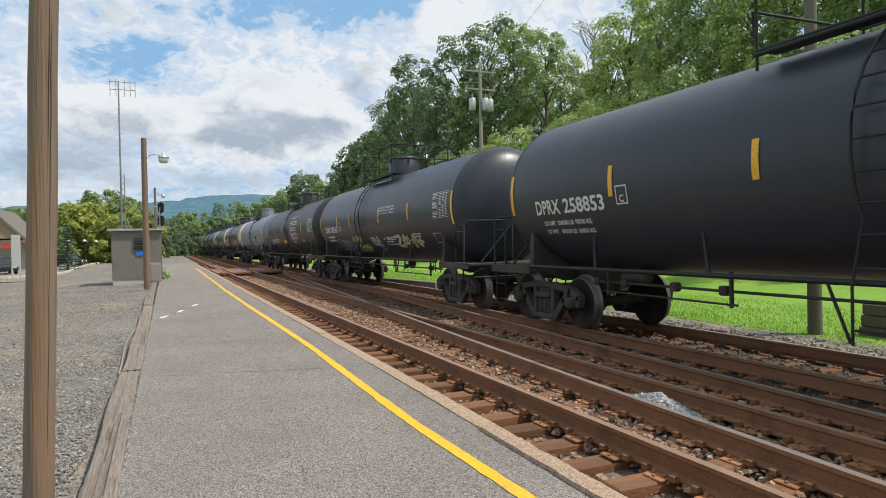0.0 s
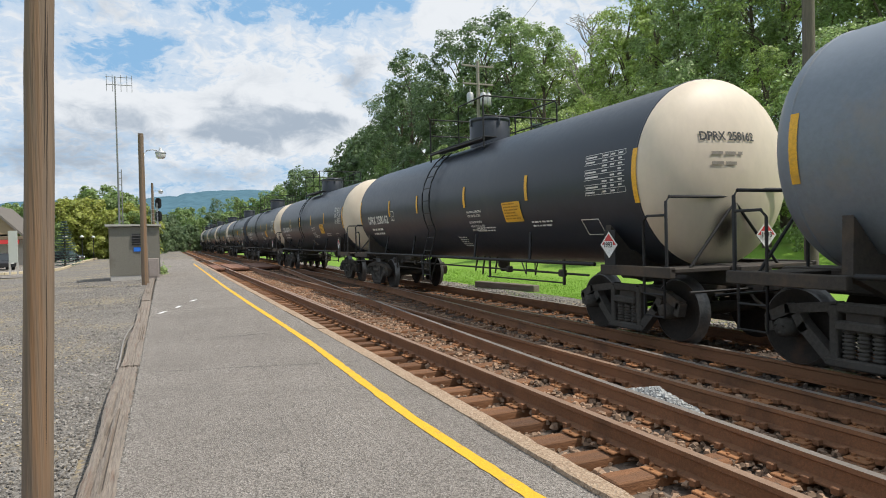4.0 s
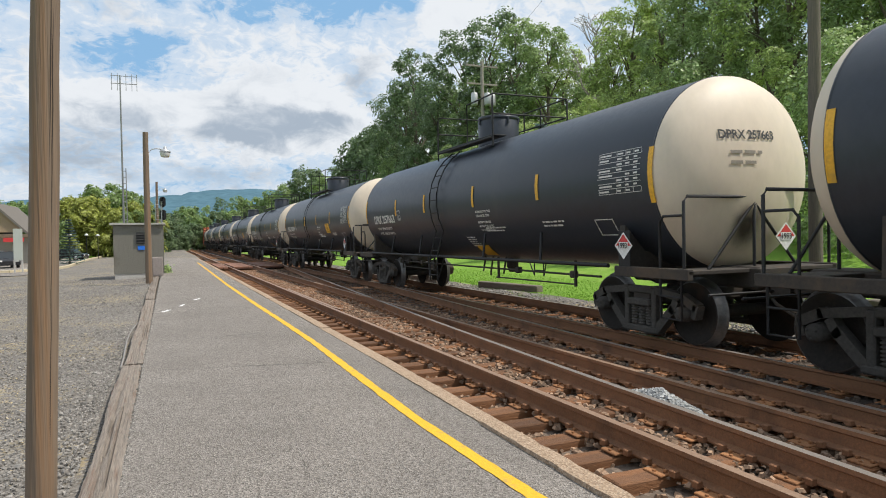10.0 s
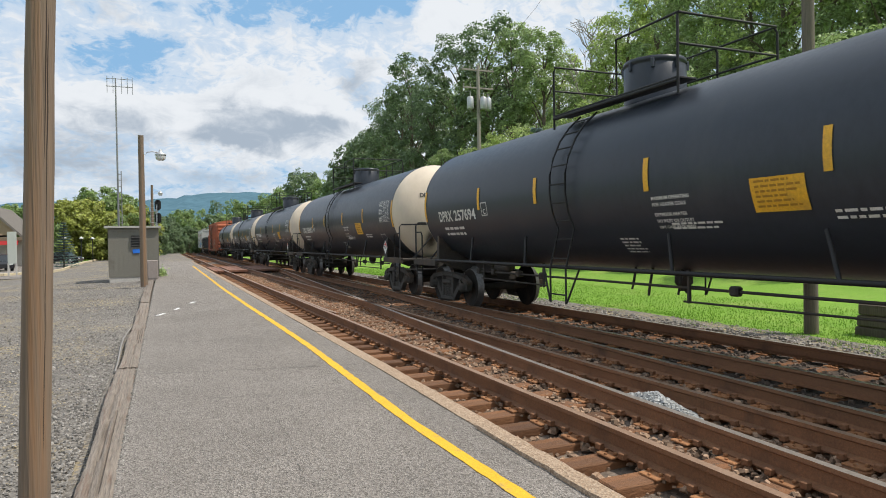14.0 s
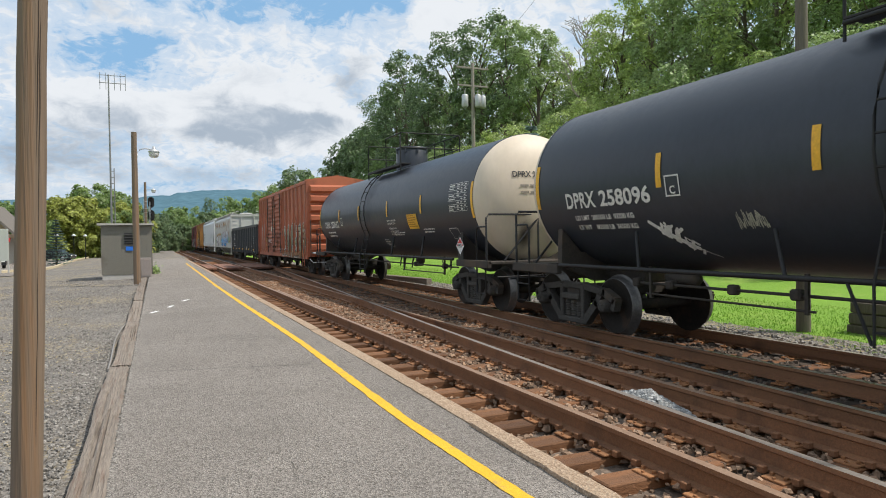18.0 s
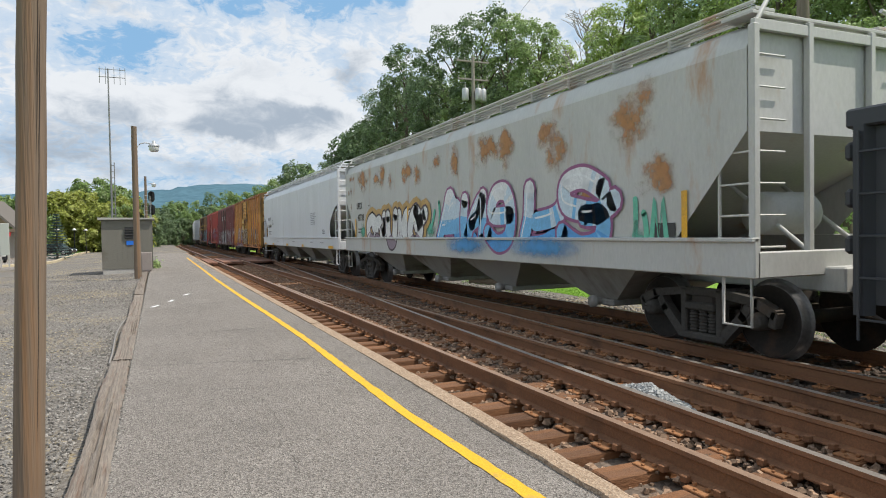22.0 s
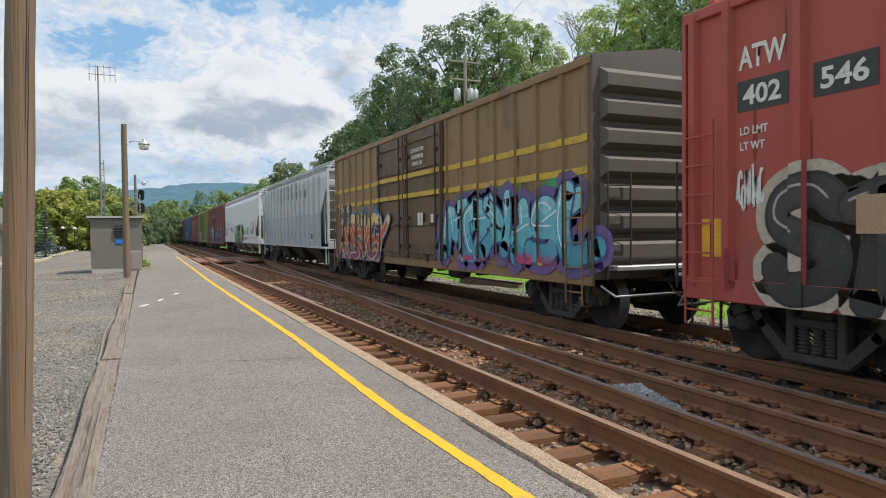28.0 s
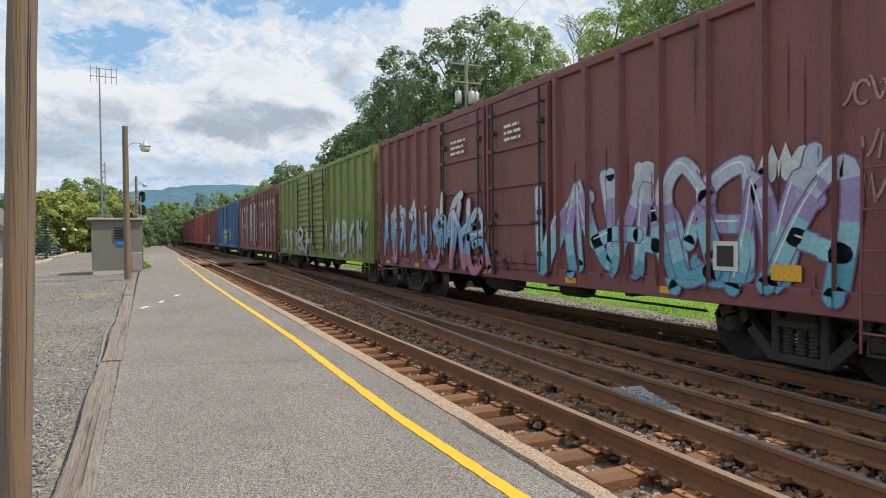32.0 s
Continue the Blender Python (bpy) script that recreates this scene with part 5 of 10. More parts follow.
def end_set(me, x, z, out=0.0):
    """Stands a flat mark on the end hand rail, facing along the train."""
    for v in me.vertices:
        u, w, d = v.co
        v.co = (x + u, -(7.50 + 0.16 + 0.03) - d - out, z + w)
    return me


def end_placard():
    return end_set(placard_mesh(), 0.45, 1.50)


def head_marks(me, x, z, lift=0.012):
    """Lays flat lettering on the near head of a tank."""
    for v in me.vertices:
        a, b = x + v.co.x, z + v.co.y - TANK_Z
        k = max(0.0, 1 - (a * a + b * b) / TANK_R ** 2) ** 0.5
        v.co = (a, -(HEAD_Y + REAR + (TIP_Y - HEAD_Y) * k) - lift - v.co.z, z + v.co.y)
    return me


SOOT = soft_stain("soot on cream", (0.030, 0.024, 0.019), (0.10, 0.075, 0.05), "xz", 0.88, 0.28, 2.2)


def soot_mesh(seed):
    """Sooty smudge low on the near head, taller than wide."""
    r, g = random.Random(seed), Geo()
    w, top, low, n = r.uniform(0.55, 0.8), r.uniform(-0.30, -0.10), -1.36, 8
    x0 = r.uniform(-0.75, -0.50)
    v = [(x0 + w * i / n, low + (top - low) * j / n, 0.0) for j in range(n + 1) for i in range(n + 1)]
    g.add(v, [(j * (n + 1) + i, j * (n + 1) + i + 1, (j + 1) * (n + 1) + i + 1, (j + 1) * (n + 1) + i) for j in range(n) for i in range(n)])
    return head_marks(g.mesh("soot_stain", SOOT), 0.0, TANK_Z, 0.006)


LAYOUT = {      # strips, wagon number (far edge, width, foot), ladder, warning panel and low panel (far edge, foot), foot and top of the strips
    1: {"strips": (3.88, 1.26, -1.4, -4.0), "lad": -0.2}, 2: {"strips": (4.02, 2.17, -1.33, -4.02), "lad": 0.78}, 3: {"strips": (4.27, 1.39, -1.26, -4.32), "num": (5.10, 2.3, 1.74), "lad": -0.41},
    4: {"strips": (3.55, 1.12, -1.37, -4.25), "z": (1.84, 2.28), "panel": (-4.34, 1.83), "lad": -0.48}, 6: {"strips": (3.80, 1.18, -1.4, -4.0)},
    8: {"strips": (4.41, 1.65, -1.19, -4.0), "num": (6.86, 2.25, 2.04), "z": (2.08, 2.54), "panel": (-2.23, 2.16), "low": (0.57, 1.32), "lad": 0.6}, 11: {"strips": (3.86, 1.24, -1.4, -4.0)},
    17: {"strips": (3.92, 1.45, -1.46, -4.1)}}
SAYS = {2: ((("FLANGE GASKETS - GYLON 3545 O-RINGS - 5350", 1.50, -1.38, 2.63), ("LIQUID VALVE APOLLO 88 - 380 - SP1 NEW 04 - 2014", 1.62, -1.38, 2.54), ("PRD KELSO JS165LS - 316L - 09 - C NEW 04 - 2014", 1.60, -1.38, 2.45), ("BOV - JB 9RET4", 0.82, -1.35, 1.68), ("TMXX NEW  04-2014", 0.84, -1.37, 1.60), ("FLANGE GASKET - GYLON 3545", 0.98, -1.39, 1.52))),
        8: ((("PAINT WILLIAMS-HAYWARD", 0.72, -2.45, 1.92), ("65-14464-20", 0.34, -2.45, 1.84), ("TUBE 05-2014", 0.40, -2.45, 1.76), ("THERMAL PROTECTION", 0.85, 3.75, 2.10), ("JACKETED CAR", 0.62, 3.75, 2.02)))}


def tank_wagon(s1, mark, number, paint, head, label, k, graff=None, marks="std"):
    lay = LAYOUT.get(k, {})
    car = wagon(s1 - 12.75, s1, label, "tank wagon", "tank wagons of the train")
    car["label"] = label
    key = (paint.name, head.name)
    part("tank", shared(("tank", key), lambda: tank_shell(paint, head)), car)
    for y in (-HEAD_Y - REAR, HEAD_Y):
        part("weld_seam", shared(("weld", paint.name), lambda: weld_mesh(paint)), car, at=pose(0, y, 0))
    for s in (-1, 1):
        part("end_sill", shared(("sill", s), lambda: tank_end(s, UNDER)), car)
        part("end_handrail", shared(("rails", s), lambda: tank_rails(s, BLACK_METAL)), car)
        part("side_rail", shared(("siderail", s), lambda: side_rail(s, BLACK_METAL)), car)
        part("coupler", shared("coupler", coupler_mesh), car, at=pose(0, s * 7.62, 0, 0, 0, 0 if s > 0 else 180))
        part("ladder", shared(("tladder", s), lambda: tank_ladder(s, BLACK_METAL)), car, at=pose(0, lay.get("lad", 0.68), 0))
    part("brake_rigging", shared("belly", belly_mesh), car)
    part("manway", shared(("manway", paint.name), lambda: manway_mesh(paint)), car)
    part("walkway", shared("walk", lambda: walk_mesh(BLACK_METAL)), car)
    z_lo, z_hi = lay.get("z", (2.21, 2.67))
    for y, z0, z1 in ((6.88, 2.05, 2.80), *[(q, z_lo, z_hi) for q in lay.get("strips", (3.88, 1.60, -1.33, -4.02))], (-7.03, 2.00, 2.78)):
        part("reflector", shared(("strip", y, z0), lambda: strip(y, z0, z1)), car, "yellow reflective strip")
    num_y, num_w, num_z = lay.get("num", (6.0, 1.98, 2.02))
    for text, w_, y_, z_ in SAYS.get(k, ()):
        part("valve_lettering", tank_marks(fit_text("valve_lettering", text, w_, 0.062, DECAL_WHITE), y_, z_), car)
    if mark:
        part("wagon_mark", tank_marks(fit_text("wagon_mark", mark, num_w * 0.385, 0.25, DECAL_WHITE), num_y, num_z), car, "white stencilled letters")
        part("wagon_number", tank_marks(fit_text("wagon_number", number, num_w * 0.56, 0.25, DECAL_WHITE), num_y - num_w * 0.44, num_z), car, "white stencilled wagon number")
    for i, line in enumerate(LOADS.get(number, ())):
        part("load_lettering", tank_marks(fit_text("load_lettering", line, 1.40, 0.085, DECAL_WHITE), 5.85, 1.83 - 0.145 * i), car)
    if number not in LOADS:
        part("load_lettering", shared("lim", lambda: tank_marks(bars_mesh(2, DECAL_WHITE, 1.45, 0.085, 3, "load_lettering"), 5.85, 1.83)), car)
    pm = part("plate_mark", shared("plateC", lambda: tank_marks(outline_mesh(0.26, 0.28, 0.02, DECAL_WHITE), 3.72, 2.08)), car)
    part("plate_letter", shared("plateL", lambda: tank_marks(fit_text("plate_letter", "C", 0.10, 0.11, DECAL_WHITE), 3.64, 2.11)), pm)
    part("data_table", shared("table", lambda: tank_marks(table_mesh(DECAL_WHITE), -5.90, 2.17)), car)
    if marks != "plain":
        low = marks in ("low", "both")
        if marks != "low":
            pan_y, pan_z = lay.get("panel", (-3.10, 1.84))
            wp = part("warning_panel", shared(("panel", pan_y), lambda: tank_marks(quad_mesh(0.70, 0.40, REFLECT, "warning_panel", 3), pan_y, pan_z)), car, "orange warning panel")
            part("panel_lettering", shared(("panelbars", pan_y), lambda: tank_marks(bars_mesh(6, mat("panel ink", (0.36, 0.17, 0.01), (0.4, 0.2, 0.02), bump=0), 0.58, 0.034, 8, "panel_lettering"), pan_y - 0.06, pan_z + 0.33, 0.016)), wp)
        if low:
            low_y, low_z = lay.get("low", (-0.40, 1.14))
            part("warning_panel", shared(("panel2", low_y), lambda: tank_marks(quad_mesh(0.62, 0.46, REFLECT, "warning_panel", 4, 0.40), low_y, low_z)), car, "orange warning panel")
        if paint is TANK_GREY:
            part("placard", flat_marks(placard_mesh(mat("faded placard", (0.30, 0.32, 0.34), (0.36, 0.38, 0.40), bump=0)), -6.49, 1.40, -1.405), car, "faded grey diamond placard")
        else:
            pl = part("placard", shared("placard", lambda: flat_marks(placard_mesh(), -6.49, 1.40, -1.405)), car, "red and white diamond placard")
            part("placard_number", shared("pln", lambda: flat_marks(fit_text("placard_number", "1993", 0.19, 0.085, DECAL_DARK), -6.395, 1.36, -1.420)), pl, "black placard number")
        part("placard_holder", shared("plh", lambda: Geo().box(-1.395, -1.375, -6.62, -6.36, FLOOR - 0.02, 1.62, 0.006).mesh("placard_holder", BLACK_METAL)), car)
    for i_, (text, w_) in enumerate((("MAXIMUM OPERATING", 0.70), ("FOR HEATER COILS", 0.62), ("EXTERIOR HEATER", 0.60), ("NO INLET OR OUTLET", 0.68), ("PIPE CAPS REQUIRED", 0.66))):
        if k != 2:
            part("valve_lettering", shared(("heater", i_), lambda: tank_marks(fit_text("valve_lettering", text, w_, 0.050, DECAL_WHITE), -1.45, 2.08 - 0.085 * i_ - (0.05 if i_ > 1 else 0))), car)
    part("valve_lettering", shared("bars2", lambda: tank_marks(bars_mesh(2, DECAL_WHITE, 0.95, 0.04, 6, "valve_lettering"), -1.7, 1.74)), car)
    part("valve_lettering", shared("bars3", lambda: tank_marks(bars_mesh(2, DECAL_WHITE, 0.9, 0.045, 7, "valve_lettering"), -4.05, 1.80)), car)
    part("valve_lettering", shared("bars4", lambda: tank_marks(bars_mesh(5, DECAL_WHITE, 0.5, 0.04, 9, "valve_lettering"), -0.45, 1.55)), car)
    part("test_frame", shared("tframe", lambda: tank_marks(outline_mesh(0.46, 0.30, 0.016, DECAL_WHITE, "test_frame"), -5.6, 1.56)), car)
    if head is CREAM:
        pe = part("placard", shared("placard_end", lambda: end_placard()), car, "red and white diamond placard")
        part("placard_number", shared("plne", lambda: end_set(fit_text("placard_number", "1993", 0.19, 0.085, DECAL_DARK), 0.36, 1.46, 0.012)), pe, "black placard number")
        for i_, w_ in enumerate((0.62, 0.56)):
            part("end_lettering", shared(("endl", i_), lambda: head_marks(bars_mesh(1, mat("faded stencil grey", (0.22, 0.19, 0.16), (0.28, 0.25, 0.21), bump=0), w_, 0.06, 12 + i_, "end_lettering"), -0.55, TANK_Z + 0.20 - 0.14 * i_)), car)
        so = soot_mesh(int(number))
        part("soot_stain", so, car, "dark soot stain")
        part("end_number", head_marks(fit_text("end_number", mark + " " + number, 0.92, 0.13, DECAL_DARK), -0.70, TANK_Z + 0.40), car, "small black stencilled number")
    if paint is TANK_RUSTY:
        part("rust_cap", rust_cap(), car, "brown rust along the top")
        for i, (rows, w) in enumerate(((2, 2.0), (3, 2.3), (3, 2.2), (2, 2.3), (2, 2.1))):
            part("paint_lettering", tank_marks(bars_mesh(rows, DECAL_WHITE, w, 0.048, 40 + i, "paint_lettering"), -1.32, 3.02 - (0, 0.24, 0.54, 0.84, 1.06)[i]), car, "small white lettering")
        part("warning_panel", tank_marks(quad_mesh(0.9, 0.22, REFLECT, "warning_panel", 3), 1.43, 1.68), car, "orange warning panel")
    if paint is TANK_GREY:
        g = Geo()
        ring = [(0.36 + 0.34 * math.cos(t), 0.42 + 0.40 * math.sin(t)) for t in [2 * math.pi * i / 24 for i in range(25)]]
        ribbon(g, ring, 0.018, 0)
        for s in ([(0.2, 0.2), (0.36, 0.3), (0.52, 0.2)], [(0.22, 0.62), (0.22, 0.45)], [(0.50, 0.62), (0.50, 0.45)], [(0.15, 0.6), (0.29, 0.64)], [(0.43, 0.64), (0.57, 0.6)]):
            ribbon(g, s, 0.018, 0)
        part("graffiti", tank_marks(g.mesh("graffiti", spray((0.50, 0.50, 0.32))), -0.98, 2.35, 0.012), car, "pale yellow sprayed circle")
        part("paint_patch", tank_marks(quad_mesh(0.8, 0.22, BLACK_METAL, "paint_patch", 3), -2.6, 2.06, 0.008), car, "black painted-out patch")
    for me, y, z, text in graff or ():
        part("graffiti", tank_marks(me, y, z, 0.014), car, text)
    return car


# --- boxcars ---
SIDE_X = 1.45


def box_body(L, z0, z1, roof):
    g = Geo()
    g.box(-SIDE_X, SIDE_X, -L / 2, L / 2, z0 + 0.02, z1)
    return g


def under_mesh(L, z0):
    g = Geo()
    g.box(-0.35, 0.35, -L / 2 - 0.25, L / 2 + 0.25, 0.78, z0, 0.02)
    for y in (-3.2, -1.2, 1.2, 3.2):
        g.box(-1.35, 1.35, y - 0.06, y + 0.06, z0 - 0.16, z0)
    g.lathe([(0.0, 0.6), (0.18, 0.62), (0.2, 0.7), (0.2, 1.6), (0.18, 1.68), (0.0, 1.7)], 12, "Y", (-0.85, 0, 0.62))
    g.lathe([(0.0, -1.6), (0.12, -1.6), (0.14, -1.4), (0.14, -0.9), (0.0, -0.85)], 12, "Y", (-0.8, 0, 0.62))
    g.tube([(-0.9, -4.2, 0.55), (-0.9, 0.6, 0.55)], 0.02, 6)
    return g.mesh("underframe", UNDER)


def end_mesh(z0, z1, paint, s):
    """Flat sheet of an end with its corner posts and roof peak."""
    g = Geo()
    g.prism([(-SIDE_X - 0.04, z0), (SIDE_X + 0.04, z0), (SIDE_X + 0.04, z1), (0, z1 + 0.22), (-SIDE_X - 0.04, z1)], -0.03, 0.03, "Y")
    return g.mesh("end_wall", paint)


END_RIBS = 7


def end_rib(h, paint, s):
    """One deep pressed corrugation."""
    a, b = SIDE_X - 0.08, SIDE_X - 0.14
    g = Geo()
    v = [(-a, 0, 0), (a, 0, 0), (a, 0, 0.86 * h), (-a, 0, 0.86 * h), (-b, s * 0.13, 0.22 * h), (b, s * 0.13, 0.22 * h), (b, s * 0.13, 0.64 * h), (-b, s * 0.13, 0.64 * h)]
    f = [(4, 5, 6, 7), (0, 1, 5, 4), (1, 2, 6, 5), (2, 3, 7, 6), (3, 0, 4, 7)]
    g.add(v, [q[::s] for q in f])
    return g.mesh("end_rib", paint)


def roof_mesh(L, z1, paint):
    g = Geo()
    g.prism([(-SIDE_X - 0.04, z1 - 0.02), (SIDE_X + 0.04, z1 - 0.02), (SIDE_X + 0.04, z1 + 0.04), (0, z1 + 0.26), (-SIDE_X - 0.04, z1 + 0.04)], -L / 2 - 0.03, L / 2 + 0.03, "Y")
    for y in span(-L / 2 + 0.4, L / 2 - 0.4, 1.15):
        g.prism([(-SIDE_X - 0.02, z1 + 0.04), (0, z1 + 0.27), (SIDE_X + 0.02, z1 + 0.04), (SIDE_X + 0.02, z1 + 0.09), (0, z1 + 0.32), (-SIDE_X - 0.02, z1 + 0.09)][::-1], y - 0.05, y + 0.05, "Y")
    return g.mesh("roof", paint)


DOOR_X = -SIDE_X - 0.055


def door_mesh(w, z0, z1, paint):
    return Geo().box(DOOR_X - 0.015, DOOR_X + 0.03, -w / 2, w / 2, z0 + 0.1, z1 - 0.12, 0.01).mesh("sliding_door", paint)


def door_rib(w, paint, style):
    x = DOOR_X - 0.014
    if style == "ribbed":
        g = Geo().prism([(x, -0.075), (x - 0.045, -0.03), (x - 0.045, 0.03), (x, 0.075)][::-1], -w / 2 + 0.07, w / 2 - 0.07, "Y")
    else:
        g = Geo().box(x - 0.04, x, -w / 2 + 0.05, w / 2 - 0.05, -0.04, 0.04, 0.008)
    return g.mesh("door_rib", paint)


def door_edge(z0, z1, paint):
    return Geo().box(DOOR_X - 0.06, DOOR_X, -0.035, 0.035, z0 + 0.1, z1 - 0.12, 0.008).mesh("door_edge", paint)


def lock_bar_mesh(z0, z1):
    g = Geo()
    x = -SIDE_X - 0.14
    g.tube([(x, 0, z0 + 0.1), (x, 0, z1 - 0.15)], 0.022, 6)
    for z in (z0 + 0.4, z0 + 1.1, z1 - 0.7):
        g.box(x - 0.02, x + 0.06, -0.06, 0.06, z - 0.04, z + 0.04, 0.006)
    g.box(x - 0.04, x, -0.03, 0.26, z0 + 0.9, z0 + 0.96, 0.006)
    return g.mesh("lock_bar", BOGIE)


def post_mesh(z0, z1, paint, deep=0.075):
    x = -SIDE_X
    return Geo().prism([(x, -0.085), (x - deep, -0.045), (x - deep, 0.045), (x, 0.085)], z0 + 0.05, z1 - 0.02, "Z").mesh("side_post", paint)


def rail_beam(L, z, h, d, paint, name):
    return Geo().box(-SIDE_X - d, -SIDE_X + 0.02, -L / 2, L / 2, z, z + h, 0.012).mesh(name, paint)


def boxcar(s0, s1, paint, label, doors=((1.5, -1.4),), style="ribbed", L=14.4, z0=0.84, z1=4.16, posts=(5, 7), end_paint=None, deep=0.075, door_paint=None, bars=True, post_paint=None):
    """doors: far and near edge of each. posts: how many bays towards the far and the near end."""
    car = wagon(K * s0, K * s1, label, "boxcar", "boxcars of the train")
    end_paint, door_paint = end_paint or paint, door_paint or paint
    pn = paint.name
    k = (pn, L, z0, z1)
    part("body", shared(("bbody", k), lambda: box_body(L, z0, z1, paint).mesh("body", paint)), car)
    part("roof", shared(("broof", end_paint.name, L, z1), lambda: roof_mesh(L, z1, end_paint)), car)
    part("underframe", shared(("bunder", L, z0), lambda: under_mesh(L, z0)), car)
    part("side_sill", shared(("bsill", k), lambda: rail_beam(L, z0 - 0.10, 0.26, 0.05, paint, "side_sill")), car)
    part("top_rail", shared(("btop", k), lambda: rail_beam(L, z1 - 0.10, 0.13, 0.06, paint, "top_rail")), car)
    for s in (-1, 1):
        e = part("end_wall", shared(("bend", end_paint.name, z0, z1, s), lambda: end_mesh(z0, z1, end_paint, s)), car, at=pose(0, s * (L / 2 + 0.01), 0))
        h = (z1 - z0 - 0.35) / END_RIBS
        for i in range(END_RIBS):
            part("end_rib", shared(("brib", end_paint.name, h, s), lambda: end_rib(h, end_paint, s)), e, at=pose(0, s * 0.031, z0 + 0.25 + i * h))
        part("coupler", shared("coupler", coupler_mesh), car, at=pose(0, s * (L / 2 - 0.1), 0, 0, 0, 0 if s > 0 else 180))
        part("ladder", shared(("bladder", pn, z0, s), lambda: ladder_mesh([(-SIDE_X - 0.14, 0, 0.45), (-SIDE_X - 0.14, 0, z0 + (2.0 if s > 0 else 1.5))], 0.42, 0.36, paint)), car, at=pose(0, s * (L / 2 - 0.32), 0))
        part("end_ladder", shared(("bladder2", z0, s), lambda: ladder_mesh([(-SIDE_X + 0.28, s * 0.24, z0), (-SIDE_X + 0.28, s * 0.24, z0 + 1.6)], 0.42, 0.36, UNDER, "end_ladder", axis="X")), car, at=pose(0, s * L / 2, 0))
        part("step", shared(("bstep", s), lambda: Geo().tube([(-SIDE_X - 0.02, -0.22, 0.9), (-SIDE_X - 0.02, -0.22, 0.42), (-SIDE_X - 0.02, 0.22, 0.42), (-SIDE_X - 0.02, 0.22, 0.9)], 0.022, 6).mesh("step", UNDER)), car, at=pose(0, s * (L / 2 - 0.32), 0))
        part("cross_beam", shared(("bcross", s), lambda: Geo().box(-1.3, 1.3, 0.1 * s, s * 0.34, 0.98, 1.05, 0.01).mesh("cross_beam", GALV)), car, at=pose(0, s * (L / 2 + 0.02), 0))
        part("cut_lever", shared(("bcut", s), lambda: Geo().tube([(-1.4, s * 0.1, 0.75), (-1.3, s * 0.3, 0.6), (0.1, s * 0.4, 0.62), (0.15, s * 0.4, 0.85)], 0.018, 6).mesh("cut_lever", GALV)), car, at=pose(0, s * L / 2, 0))
    levels = []
    for a, b in doors:
        dw, c = a - b, (a + b) / 2
        d = part("sliding_door", shared(("bdoor", door_paint.name, dw, z0, z1), lambda: door_mesh(dw, z0, z1, door_paint)), car, at=pose(0, c, 0))
        n = 13 if style == "ribbed" else 5
        for i in range(n):
            part("door_rib", shared(("drib", door_paint.name, dw, style), lambda: door_rib(dw, door_paint, style)), d, at=pose(0, 0, z0 + 0.26 + (z1 - z0 - 0.6) * i / (n - 1)))
        for y in (-dw / 2 + 0.04, dw / 2 - 0.04):
            part("door_edge", shared(("dedge", door_paint.name, z0, z1), lambda: door_edge(z0, z1, door_paint)), d, at=pose(0, y, 0))
        if bars:
            for y in (-dw / 2 + 0.22, dw / 2 - 0.30):
                part("lock_bar", shared(("lock", z0, z1), lambda: lock_bar_mesh(z0, z1)), d, at=pose(0, y, 0))
        levels.append((b, a, 0.125))
    hi, lo = max(a for a, b in doors), min(b for a, b in doors)
    for a, b, n in ((-L / 2 + 0.14, lo - 0.12, posts[1]), (hi + 0.12, L / 2 - 0.14, posts[0])):
        for y in (n if isinstance(n, list) else span(a, b, (b - a) / n)):
            pp = post_paint or paint
            part("side_post", shared(("bpost", pp.name, z0, z1, deep), lambda: post_mesh(z0, z1, pp, deep)), car, at=pose(0, y, 0))
            levels.append((y - 0.075, y + 0.075, deep + 0.006))
    levels.append((-L / 2, L / 2, 0.058, z0 - 0.10, z0 + 0.16))
    LEVELS[car.name] = levels
    return car


LEVELS = {}
K = 0.985      # train lengths below are in paces of the wheel plane


def side_mark(car, name, me, y, z, x=None, label=""):
    return part(name, flat_marks(me, y, z, (-SIDE_X - 0.006 if x is None else x)), car, label)


def side_graffiti(car, me, y, z, label, x=None, name="graffiti"):
    """Sprays a flat piece on a wagon's side: over panels, posts and doors alike."""
    me = flat_marks(me, y, z, -SIDE_X - 0.012 if x is None else x)
    src = bmesh.new()
    src.from_mesh(me)
    ys = [v.co.y for v in src.verts]
    bmesh.ops.bisect_plane(src, geom=src.verts[:] + src.edges[:] + src.faces[:], plane_co=(0, 0, 0.75 if car.name in LEVELS else 1.01), plane_no=(0, 0, -1), clear_outer=True)
    out = src.copy()
    keep = bpy.data.meshes.new(name + "_piece")
    for lv in LEVELS.get(car.name, ()):
        a, b, d = lv[:3]
        if a > max(ys) or b < min(ys):
            continue
        q = src.copy()
        cuts = [((0, a, 0), (0, -1, 0)), ((0, b, 0), (0, 1, 0))]
        if len(lv) > 3:
            cuts += [((0, 0, lv[3]), (0, 0, -1)), ((0, 0, lv[4]), (0, 0, 1))]
        for co, no in cuts:
            bmesh.ops.bisect_plane(q, geom=q.verts[:] + q.edges[:] + q.faces[:], plane_co=co, plane_no=no, clear_outer=True)
        for v in q.verts:
            v.co.x -= d
        q.to_mesh(keep)
        out.from_mesh(keep)
        q.free()
    out.to_mesh(me)
    out.free()
    src.free()
    bpy.data.meshes.remove(keep)
    return part(name, me, car, label)


